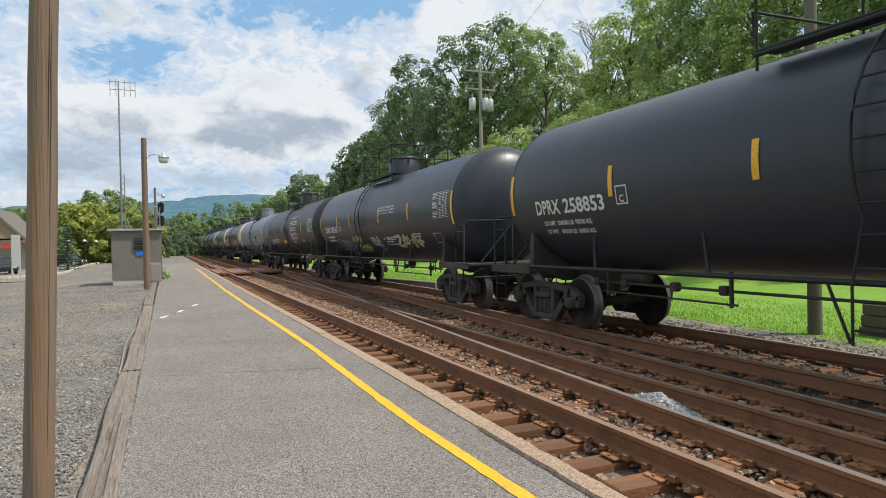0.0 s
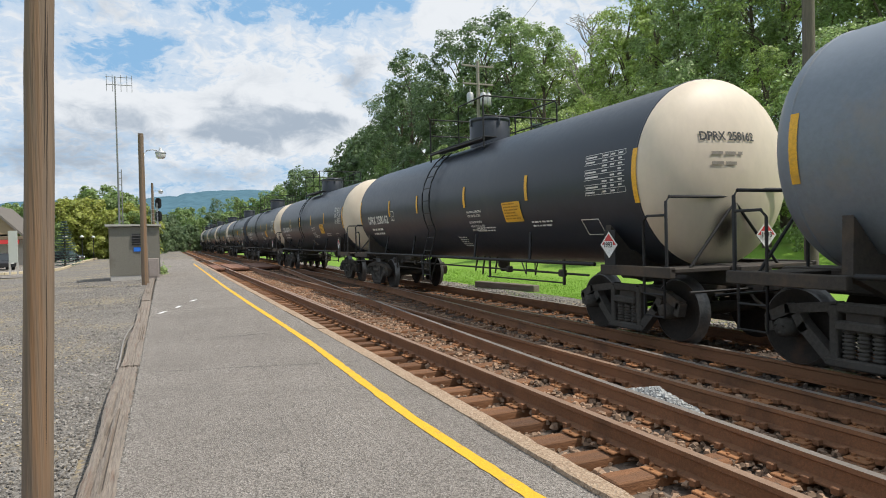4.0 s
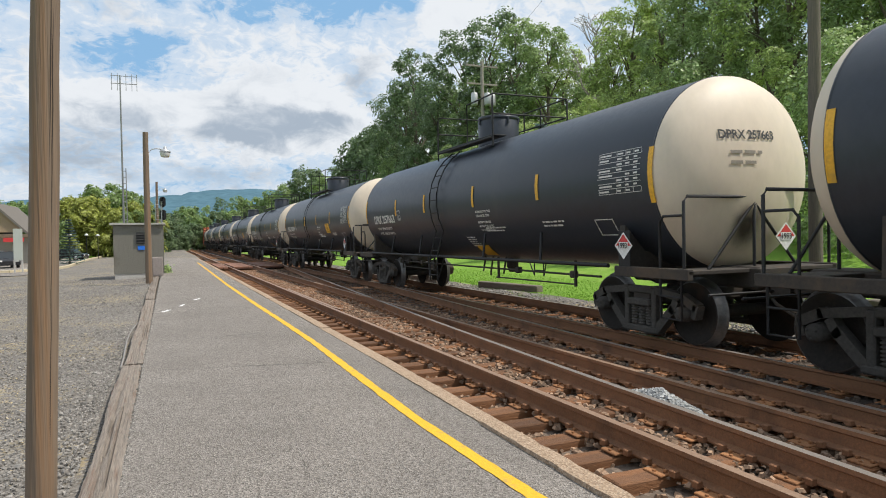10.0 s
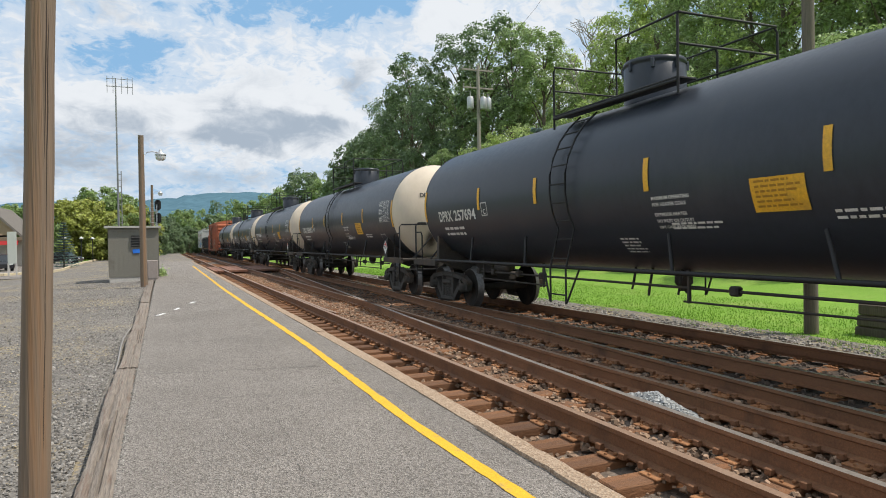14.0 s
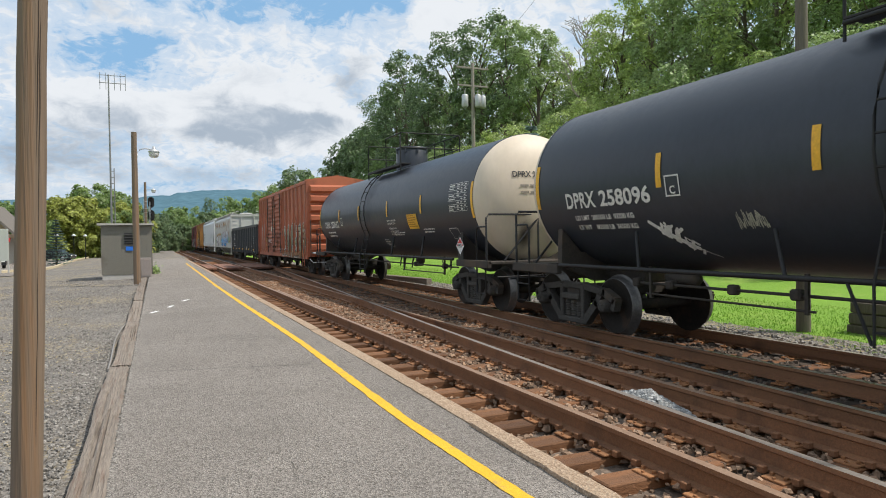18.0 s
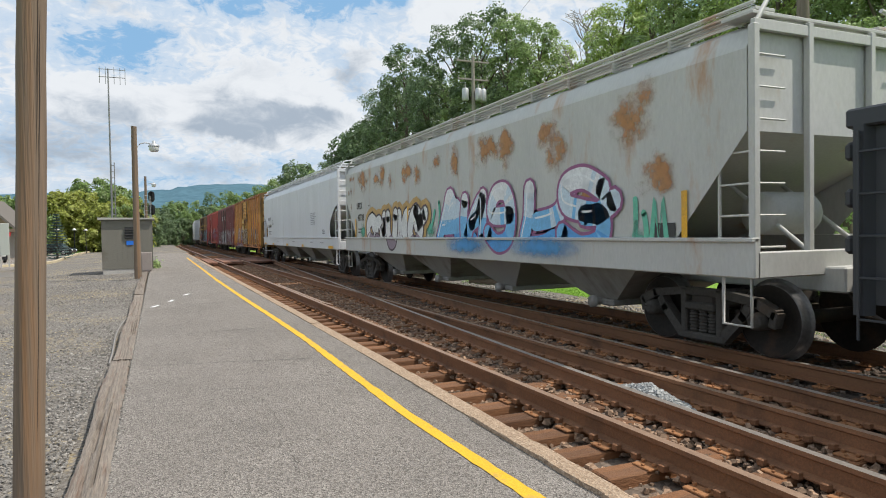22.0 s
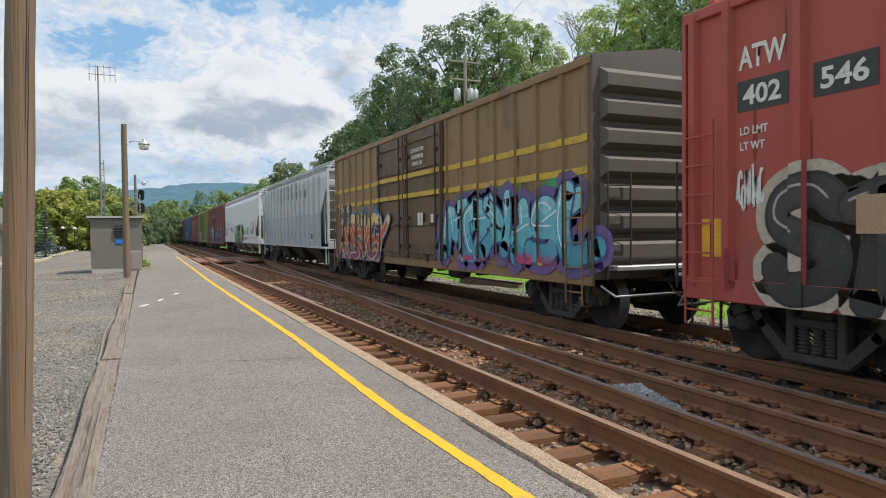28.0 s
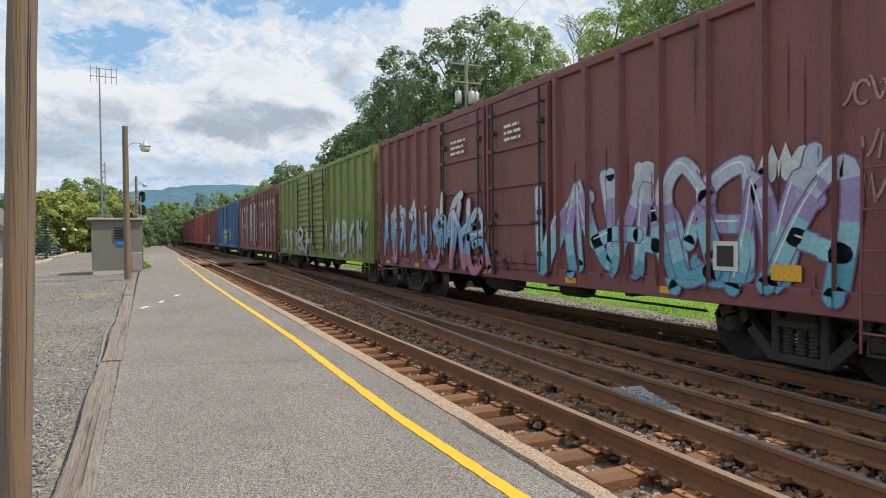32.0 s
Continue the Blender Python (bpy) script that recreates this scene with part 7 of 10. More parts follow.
for y, z, w, h in ((6.80, 1.08, 0.44, 0.21), (4.58, 1.28, 0.50, 0.10)):
    plain_rect(c, "reflector_panel", y, z, w, h, REFLECT, "yellow reflective panel", d=0.004)
gs = plain_rect(c, "sticker", 4.58, 1.49, 0.44, 0.30, mat("green sticker", (0.08, 0.55, 0.06), (0.1, 0.6, 0.08), bump=0), "bright green sticker")
for i, t in enumerate(("HOME SHOP", "FOR REPAIRS", "DO NOT LOAD")):
    words(gs, t, 4.55, 1.705 - 0.09 * i, 0.38, 0.055, DECAL_DARK, -SIDE_X - 0.012)
rr = random.Random(31)
for i in range(12):
    plain_rect(c, "sticker", 2.1 - 1.1 * rr.random(), 2.1 + 0.6 * rr.random(), rr.uniform(0.1, 0.22), rr.uniform(0.05, 0.1), DECAL_WHITE, "torn white sticker", d=0.12)
reflectors(c, (6.6, 4.8, 2.6, 0.5, -1.9, -3.7, -5.9), 1.0)

# gondola
c = gondola(298.3, 310.7, P_GONDOLA, "black ribbed open gondola wagon with yellow reflectors")
gx = -SIDE_X + 0.04 - 0.108
for y in (6.6, 4.45, 2.3, 0.15, -2.0, -3.4, -5.9):
    plain_rect(c, "reflector", y, 0.94, 0.42, 0.10, REFLECT, "yellow reflective strip", gx)
words(c, "LIFT HERE", -5.92, 0.84, 0.3, 0.05, DECAL_WHITE, gx)
words(c, "PULL HERE", -6.3, 0.84, 0.3, 0.05, DECAL_WHITE, gx)
part("test_frame", flat_marks(outline_mesh(0.42, 0.28, 0.015, DECAL_WHITE, "test_frame"), -4.9, 0.93, gx), c)
for i, t in enumerate(("IL 52-6", "IW 9-6", "IH 5-6", "CU FT 2")):
    words(c, t, -6.12, 1.86 - 0.15 * i, 0.062 * len(t), 0.085, DECAL_WHITE, gx)
words(c, "COEX", 5.42, 2.02, 0.5, 0.16, DECAL_WHITE, gx, "wagon_mark")
words(c, "8125", 5.40, 1.72, 0.48, 0.16, DECAL_WHITE, gx, "wagon_number")
small_print(c, 5.6, 1.35, 0.9, 2, 0.09, DECAL_WHITE, 43, gx)
plain_rect(c, "sticker", -2.3, 0.95, 0.16, 0.22, DECAL_WHITE, "white label", gx)

# grey hopper with rust and graffiti
hx = -SIDE_X - 0.03
sx = -SIDE_X - 0.098
RUST_BLOOM = soft_stain("rust bloom", (0.40, 0.155, 0.042), (0.50, 0.29, 0.14), "yz", 0.88, 1.5, 2.6)


c = hopper(314.6, 329.3, P_GREYHOP, "rust-stained light grey covered hopper with colourful graffiti", 17.0, 4, z1=3.93, cut=CUT_SLANT, under=CHUTE_SHADED)
for i, (y, z, w, h) in enumerate(((7.95, 3.3, 0.55, 0.2), (6.95, 2.9, 1.1, 0.62), (5.35, 2.95, 0.6, 0.34), (4.75, 2.95, 0.55, 0.55), (7.85, 2.75, 0.2, 0.35), (7.9, 2.3, 0.22, 0.3), (2.9, 2.9, 0.9, 0.5), (0.8, 3.05, 0.7, 0.35), (-1.6, 2.9, 1.0, 0.55), (-4.0, 3.0, 0.6, 0.4), (-6.0, 2.75, 0.95, 0.75), (8.1, 2.85, 0.14, 0.2), (-4.3, 2.55, 0.7, 0.6), (-2.6, 2.75, 0.6, 0.7), (-0.4, 2.8, 0.5, 0.6), (1.9, 2.8, 0.45, 0.5), (3.9, 2.8, 0.4, 0.5), (-5.0, 1.9, 0.8, 0.5), (-6.6, 2.0, 0.7, 0.5))):
    side_stain(c, "rust_stain", y + 0.25 * w, z - 0.3 * h, 1.5 * w, 1.7 * h, RUST_BLOOM, "orange rust patch", hx - 0.002 - 0.0006 * i)
words(c, "UTCX", 7.15, 2.36, 0.6, 0.22, DECAL_DARK, hx, "wagon_mark")
words(c, "47738", 7.05, 1.98, 0.70, 0.22, DECAL_DARK, hx, "wagon_number")
small_print(c, 7.0, 1.70, 1.2, 2, 0.06, DECAL_DARK, 51, hx)
part("plate_mark", flat_marks(outline_mesh(0.24, 0.28, 0.015, DECAL_DARK), 5.9, 2.18, hx), c)
side_graffiti(c, piece("OLUNO", 4.6, 1.22, [(0.26, 0.20, 0.24), (0.62, 0.62, 0.61), (0.66, 0.66, 0.65)], (0.07, 0.045, 0.055), None, 0.150, (0.46, 0.29, 0.10), 52, 0.0, 1.25, 1.32, 0.5), 5.95, 1.10, "white block graffiti with dark outline", hx - 0.01)
side_graffiti(c, piece("ANELS", 6.2, 1.45, [(0.08, 0.30, 0.62), (0.16, 0.42, 0.70), (0.50, 0.60, 0.70), (0.66, 0.68, 0.70)], (0.26, 0.09, 0.20), (0.75, 0.78, 0.8), 0.115, None, 53, 0.05, 1.15, 1.32, 0.5), 0.30, 1.14, "blue and white graffiti with purple outline", hx - 0.01)
for y_, w_ in ((0.5, 3.4), (-2.4, 3.6)):
    side_stain(c, "overspray", y_, 0.98, w_, 0.62, soft_stain("blue overspray", (0.06, 0.27, 0.58), (0.10, 0.34, 0.64), "yz", 0.95, 0.35), "blue sprayed ground", hx - 0.075)
for y_, z_, w_, h_ in ((7.0, 1.15, 1.1, 0.95), (6.6, 1.02, 0.9, 0.4), (1.5, 1.3, 1.2, 0.7), (-6.2, 1.1, 0.8, 0.6)):
    side_stain(c, "overspray", y_, z_, w_, h_, soft_stain("green overspray", (0.10, 0.36, 0.24), (0.16, 0.46, 0.36), "yz", 0.8, 0.6), "green sprayed cloud", hx - 0.004)
side_graffiti(c, tag_scrawl(1.4, 0.8, (0.10, 0.40, 0.28), 54, 0.05, 4), 1.6, 1.5, "green sprayed blots", hx)
side_graffiti(c, tag_scrawl(0.8, 0.9, (0.12, 0.42, 0.30), 55, 0.05, 3), -6.3, 1.2, "green sprayed blots", hx)
for y, z in ((7.3, 1.3), (2.4, 1.5), (-2.2, 1.5), (-7.4, 1.3)):
    plain_rect(c, "reflector", y, z, 0.10, 0.75, REFLECT, "yellow reflective strip", hx - 0.016)
plain_rect(c, "data_panel", -6.9, 1.35, 0.38, 0.3, DECAL_DARK, "black and white data panel", hx - 0.004)

# clean white hopper
c = hopper(333.0, 348.4, P_WHITEHOP, "clean white-grey smooth-sided covered hopper", 17.8, 4, under=CHUTE_SHADED)
words(c, "EQUX", 7.21, 2.38, 0.85, 0.20, DECAL_DARK, hx, "wagon_mark")
words(c, "016644", 7.22, 1.99, 1.08, 0.21, DECAL_DARK, hx, "wagon_number")
words(c, "LD LMT  220100", 7.17, 1.73, 0.9, 0.075, DECAL_DARK, hx)
words(c, "LT WT    65900", 7.15, 1.60, 0.9, 0.075, DECAL_DARK, hx)
part("plate_mark", flat_marks(outline_mesh(0.28, 0.26, 0.018, DECAL_DARK), 5.79, 2.15, hx), c)
words(c, "C", 5.70, 2.19, 0.09, 0.10, DECAL_DARK, hx)
small_print(c, -4.25, 2.45, 1.0, 7, 0.045, mat("stencil grey", (0.3, 0.3, 0.32), (0.34, 0.34, 0.36), bump=0), 56, hx)
small_print(c, -6.4, 1.72, 0.5, 3, 0.04, DECAL_DARK, 57, hx)
for y, w in ((8.37, 0.7), (5.39, 0.35), (1.2, 0.45), (-2.6, 0.4), (-7.6, 0.7)):
    plain_rect(c, "reflector", y, 1.03, w, 0.10, REFLECT, "yellow reflective strip", sx)
for y, seed in ((4.0, 1), (-0.4, 2), (-4.4, 3), (-6.3, 4)):
    small_print(c, y, 1.22, 0.6, 1, 0.05, mat("stencil grey", (0.3, 0.3, 0.32)), 60 + seed, sx)

# faded orange boxcar
c = boxcar(352.55, 364.4, P_TANBOX, "weathered faded orange boxcar with purple graffiti", ((1.53, -1.42),), posts=([1.65, 2.58, 3.62, 4.65, 5.64, 6.68, 7.06], [-1.54, -2.33, -3.36, -4.40, -5.42, -6.40, -7.06]), door_paint=car_paint("boxcar door yellow", (0.60, 0.31, 0.05), (0.13, 0.06, 0.03), 0.6), end_paint=car_paint("boxcar end ochre", (0.26, 0.145, 0.032), (0.06, 0.034, 0.020), 0.85), post_paint=car_paint("boxcar post ochre", (0.54, 0.26, 0.065), (0.13, 0.06, 0.035), 0.55))
grime(c, 14.2, (0.13, 0.055, 0.025), (0.36, 0.15, 0.045), 902, 130)
for y in (6.5, 5.75):
    plain_rect(c, "number_panel", y, 1.35, 0.62, 1.15, mat("ochre patch", (0.46, 0.31, 0.09), (0.52, 0.36, 0.12), dirt=(0.3, 0.17, 0.06), dirt_amount=0.4), "ochre number patch")
words(c, "BK", 6.35, 2.15, 0.30, 0.2, DECAL_WHITE, d=0.004)
words(c, "TY", 5.55, 2.18, 0.30, 0.2, DECAL_WHITE, d=0.004)
words(c, "155", 6.40, 1.78, 0.40, 0.2, DECAL_WHITE, d=0.004)
words(c, "06", 5.62, 1.80, 0.32, 0.2, DECAL_WHITE, d=0.004)
side_stain(c, "overspray", 5.3, 1.75, 3.9, 0.75, soft_stain("pink overspray", (0.50, 0.13, 0.10), (0.56, 0.22, 0.17), "yz", 0.75, 0.5), "pink sprayed cloud", -SIDE_X - 0.0085)
side_graffiti(c, piece("SELUNF", 4.0, 1.30, [(0.25, 0.06, 0.09), (0.33, 0.28, 0.42), (0.56, 0.53, 0.58)], (0.05, 0.035, 0.06), (0.74, 0.72, 0.74), 0.078, (0.40, 0.37, 0.42), 71, 0.1, 1.5, 1.30, 1.5), 5.45, 0.80, "lilac and grey graffiti over dark red")
side_graffiti(c, tag_scrawl(0.75, 1.1, (0.03, 0.03, 0.03), 72, 0.020, 7), 6.55, 2.25, "black sprayed tag")
side_graffiti(c, piece("TUMTCA", 2.6, 0.62, [(0.20, 0.105, 0.05)], (0.62, 0.58, 0.50), None, 0.075, None, 73, 0.0, 1.1, 1.5, 0.8), 1.20, 1.42, "pale sprayed outline letters")
side_graffiti(c, piece("HOTE", 2.2, 0.48, [(0.20, 0.105, 0.05)], (0.62, 0.58, 0.50), None, 0.085, None, 76, 0.1, 1.1, 1.5, 0.8), 0.95, 0.93, "pale sprayed outline letters")
side_graffiti(c, piece("CURNT", 2.9, 1.15, [(0.26, 0.125, 0.05), (0.40, 0.25, 0.14)], (0.11, 0.08, 0.06), (0.50, 0.44, 0.36), 0.040, None, 74, 0.0, 1.25, 1.7, 1.5), -1.55, 0.98, "faded grey sprayed letters")
side_graffiti(c, piece("O", 0.95, 1.30, [(0.30, 0.14, 0.05)], (0.075, 0.062, 0.05), None, 0.045, None, 75, 0.0, 1.1, 2.0, 0.4), -4.75, 1.0, "grey sprayed ring")
plain_rect(c, "data_panel", -4.50, 1.02, 0.80, 0.95, mat("data panel black", (0.035, 0.037, 0.042), (0.05, 0.05, 0.055), 0.6, fine=20, bump=0, dirt=(0.10, 0.065, 0.04), dirt_amount=0.4), "black repainted data panel", d=0.014)
small_print(c, -4.58, 1.62, 0.62, 4, 0.05, DECAL_WHITE, 77, -SIDE_X - 0.030)
plain_rect(c, "cream_panel", -5.56, 1.32, 0.74, 0.36, mat("cream patch", (0.50, 0.40, 0.22), (0.56, 0.46, 0.28), 0.7, fine=20, bump=0, dirt=(0.32, 0.20, 0.09), dirt_amount=0.4), "cream repainted patch", d=0.014)
plain_rect(c, "green_panel", -6.05, 1.40, 0.22, 0.14, mat("green patch", (0.07, 0.27, 0.06), (0.10, 0.33, 0.09), 0.7, fine=20, bump=0), "green patch", d=0.020)
plain_rect(c, "label_panel", -5.72, 1.02, 0.44, 0.27, mat("label black", (0.03, 0.03, 0.032), (0.045, 0.045, 0.05), 0.6, fine=20, bump=0), "black label edged in white", d=0.014)
for dy, dz, w_, h_ in ((0, 0, 0.44, 0.02), (0, 0.25, 0.44, 0.02), (0, 0, 0.02, 0.27), (0.21, 0, 0.02, 0.27), (0.42, 0, 0.02, 0.27)):
    plain_rect(c, "label_edge", -5.72 - dy, 1.02 + dz, w_, h_, DECAL_WHITE, "white edge", d=0.019)
plain_rect(c, "reflector", -6.52, 1.00, 0.40, 0.24, REFLECT, "orange reflective panel", d=0.014)
for z_, t_ in ((2.42, ("BEFORE MOVING CAR",)), (1.97, ("BEFORE", "MOVING CAR"))):
    plain_rect(c, "notice_panel", 1.28, z_, 0.98, 0.36, mat("door notice ochre", (0.56, 0.34, 0.06), (0.62, 0.40, 0.10), 0.7, fine=20, bump=0, dirt=(0.36, 0.19, 0.05), dirt_amount=0.45), "ochre notice patch on the door", -SIDE_X - 0.172)
    for i, t in enumerate(t_):
        words(c, t, 1.20, z_ + 0.17 - 0.11 * i - 0.06 * (len(t_) == 1), 0.048 * len(t), 0.075, DECAL_WHITE, -SIDE_X - 0.176)
for z_ in (2.50, 2.70):
    plain_rect(c, "tape_patch", 2.10, z_, 0.30, 0.10, mat("silver tape", (0.52, 0.52, 0.50), (0.60, 0.60, 0.58), 0.4, fine=20, bump=0), "silver tape patch", d=0.003)
DEEP_RUST = soft_stain("deep rust", (0.085, 0.038, 0.020), (0.19, 0.075, 0.028), "yz", 0.85, 1.3, 1.8)
OX_RUN = soft_stain("oxide run", (0.15, 0.045, 0.030), (0.24, 0.085, 0.035), "yz", 0.85, 1.1, 3.5)
SOOT_RUN = soft_stain("soot run", (0.045, 0.026, 0.018), (0.10, 0.05, 0.028), "yz", 0.95, 0.9, 3.5)
OCHRE_RUN = soft_stain("ochre bloom", (0.46, 0.205, 0.05), (0.52, 0.26, 0.07), "yz", 0.8, 1.2, 2.2)
for i, (y_, z_, w_, h_) in enumerate(((-1.75, 0.9, 0.9, 2.2), (-3.2, 0.8, 1.6, 1.4), (-1.4, 0.78, 5.8, 0.8), (1.4, 0.9, 2.8, 0.8), (1.3, 2.0, 2.0, 1.2), (3.2, 0.9, 1.5, 2.4))):
    side_stain(c, "rust_stain", y_, z_, w_, h_, DEEP_RUST, "brown rust patch", -SIDE_X - (0.128 if -1.42 < y_ - w_ / 2 < 1.53 else 0.009) - 0.0005 * i)
r_ = random.Random(907)
EDGES = [1.65, 2.58, 3.62, 4.65, 5.64, 6.68, -1.54, -2.33, -3.36, -4.40, -5.42, -6.40]
for i, y_ in enumerate(EDGES):
    for k in range(3):       # runs down beside each post, from the top rail
        h_ = r_.uniform(0.9, 3.0)
        side_stain(c, "rust_run", y_ + r_.uniform(-0.05, 0.42) * r_.choice((-1, 1)), r_.uniform(max(0.9, 3.3 - h_), 4.15 - h_), r_.uniform(0.10, 0.30), h_, (OX_RUN, SOOT_RUN, OX_RUN)[k], "rust run down the side", -SIDE_X - 0.0125 - 0.0005 * k)
    side_stain(c, "rust_stain", y_ - 0.1, r_.uniform(2.0, 2.8), 0.8, r_.uniform(1.2, 2.0), OCHRE_RUN if i % 3 else OX_RUN, "faded patch", -SIDE_X - 0.0082)
    if i % 2:                # posts rusted through
        side_stain(c, "rust_run", y_ + 0.11, 0.7, 0.22, 3.7, SOOT_RUN if y_ in (-4.40, 1.65) else OX_RUN, "rusted post face", -SIDE_X - 0.0825)
for k in range(13):          # sill and top rail
    y_ = 7.2 - 1.12 * k
    side_stain(c, "rust_stain", y_, 0.70, 1.9, 0.36, (DEEP_RUST, SOOT_RUN, OCHRE_RUN)[k % 3], "rust along the sill", -SIDE_X - 0.0535 - 0.0006 * (k % 3))
    side_stain(c, "rust_stain", y_, 3.98, 1.9, 0.30, (OX_RUN, SOOT_RUN)[k % 2], "rust along the top rail", -SIDE_X - 0.0635 - 0.0006 * (k % 2))
for k in range(9):           # door
    h_ = r_.uniform(0.5, 1.6)
    side_stain(c, "rust_run", 1.45 - 0.32 * k, r_.uniform(0.9, 3.9 - h_), r_.uniform(0.2, 0.7), h_, (OX_RUN, SOOT_RUN, DEEP_RUST)[k % 3], "rust on the door", -SIDE_X - 0.131 - 0.0006 * k)
reflectors(c, (6.8, 4.6, 2.2, -0.2, -2.4, -4.6, -6.4), 1.0)
plain_rect(c, "reflector", 6.78, 1.0, 0.10, 0.8, REFLECT, "yellow reflective strip", d=0.08)

# maroon boxcar with white graffiti
c = boxcar(368.95, 380.8, P_MAROON, "maroon boxcar covered in white graffiti", ((2.33, -0.02), (-0.06, -1.98)), "plain", posts=(6, 6))
grime(c, 14.2, (0.07, 0.025, 0.022), (0.18, 0.05, 0.047), 903, 80)
side_graffiti(c, piece("UNIKOHES", 6.6, 1.25, [(0.36, 0.33, 0.35), (0.46, 0.42, 0.43)], (0.13, 0.085, 0.09), (0.65, 0.62, 0.62), 0.075, (0.30, 0.24, 0.25), 81, 0.1, 1.7, 1.3, 1.2), 6.7, 0.85, "white and grey graffiti")
side_graffiti(c, piece("ONAMEV", 5.9, 1.25, [(0.42, 0.38, 0.40), (0.50, 0.47, 0.48)], (0.11, 0.07, 0.08), (0.68, 0.64, 0.64), 0.09, (0.34, 0.28, 0.28), 82, 0.0, 1.6, 1.3, 1.2), -0.9, 0.85, "white and grey graffiti")
side_graffiti(c, tag_scrawl(0.5, 1.0, WHITE_S, 83, 0.02, 4), -5.0, 2.1, "white sprayed tag")
small_print(c, 1.9, 3.35, 0.9, 4, 0.06, DECAL_WHITE, 84, -SIDE_X - 0.13)
small_print(c, -0.5, 3.35, 0.9, 4, 0.06, DECAL_WHITE, 85, -SIDE_X - 0.13)
plain_rect(c, "reflector", -6.75, 1.0, 0.10, 0.9, REFLECT, "yellow reflective strip", d=0.08)
reflectors(c, (6.6, 4.2, 1.8, -0.6, -3.0, -5.4), 0.9)

# red boxcar
c = boxcar(385.0, 396.8, P_RED, "red boxcar with white lettering and black graffiti", ((1.96, -1.41),), "plain", posts=([2.08, 2.95, 3.85, 4.75, 5.66, 6.56, 7.06], 5))
grime(c, 14.2, (0.13, 0.035, 0.028), (0.29, 0.042, 0.036), 904, 70)
words(c, "ATW", 6.42, 3.34, 0.60, 0.26, DECAL_WHITE, name="wagon_mark")
for t, y in (("402", 6.44), ("546", 5.52)):
    plain_rect(c, "number_panel", y, 2.88, 0.64, 0.34, DECAL_DARK, "black number patch")
    words(c, t, y - 0.08, 2.94, 0.48, 0.22, DECAL_WHITE, name="wagon_number", d=0.004)
words(c, "LD LMT", 6.40, 2.62, 0.36, 0.09, DECAL_WHITE)
words(c, "LT WT", 6.40, 2.45, 0.32, 0.09, DECAL_WHITE)
words(c, "CLOSE AND LOCK DOORS", 1.62, 3.62, 1.15, 0.085, DECAL_WHITE, d=0.07)
words(c, "BEFORE MOVING CAR", 1.56, 3.48, 0.95, 0.085, DECAL_WHITE, d=0.07)
for i, t in enumerate(("UNLATCH", "CLOSE", "DOOR")):
    words(c, t, -0.74, 1.90 - 0.15 * i, 0.062 * len(t), 0.09, DECAL_WHITE, -SIDE_X - 0.13)
words(c, "SEAL", -0.02, 1.73, 0.25, 0.08, DECAL_WHITE, d=0.12)
words(c, "OPEN CLOSE", 0.42, 2.28, 0.42, 0.07, DECAL_WHITE, d=0.12)
plain_rect(c, "sticker", -0.20, 1.86, 0.32, 0.25, DECAL_WHITE, "white paper label", d=0.12)
side_graffiti(c, piece("STKBE", 4.0, 1.45, [(0.028, 0.027, 0.027), (0.040, 0.037, 0.036)], (0.022, 0.02, 0.02), (0.36, 0.33, 0.30), 0.098, (0.42, 0.36, 0.29), 95, 0.1, 1.22, 1.3, 0.45), 6.02, 0.74, "black graffiti with beige outline")
side_graffiti(c, piece("NOVES", 5.3, 1.45, [(0.46, 0.17, 0.07), (0.30, 0.20, 0.40), (0.14, 0.36, 0.46), (0.46, 0.42, 0.52)], (0.14, 0.07, 0.18), (0.65, 0.6, 0.66), 0.12, (0.40, 0.12, 0.05), 92, 0.0, 1.5, 1.3, 1.0), -1.5, 0.92, "blue and purple graffiti with orange glow")
plain_rect(c, "sticker", 5.02, 1.52, 0.42, 0.36, mat("cardboard label", (0.36, 0.24, 0.15), (0.40, 0.28, 0.18), bump=0), "tan paper label", d=0.095)
side_graffiti(c, tag_scrawl(0.36, 0.5, WHITE_S, 93, 0.014, 9), 6.45, 1.75, "white sprayed tag")
side_graffiti(c, tag_scrawl(0.9, 0.6, (0.7, 0.7, 0.68), 94, 0.03, 3), 2.4, 2.5, "white sprayed streaks")
reflectors(c, (4.9, 1.3, -2.6, -6.0), 0.92)
for y in (6.95, 6.78):
    plain_rect(c, "reflector", y, 1.25, 0.12, 0.45, REFLECT, "yellow reflective strip", d=0.004)

# brown boxcar with yellow stripes
c = boxcar(401.6, 413.2, P_BROWN, "brown boxcar with yellow stripes and blue graffiti", ((2.54, 0.46), (0.38, -1.87)), "plain", posts=(6, [-7.06, -6.40, -5.65, -4.91, -4.17, -3.45, -2.72, -1.99]), deep=0.045, end_paint=P_BROWN_END, door_paint=car_paint("boxcar door brown", (0.13, 0.075, 0.04), (0.085, 0.04, 0.025), 0.6))
grime(c, 14.2, (0.07, 0.04, 0.022), (0.18, 0.105, 0.05), 905, 120)
YEL_STRIPE = mat("stripe yellow", (0.52, 0.34, 0.03), (0.6, 0.40, 0.05), 0.6, fine=15, bump=0, dirt=(0.3, 0.18, 0.05), dirt_amount=0.4)
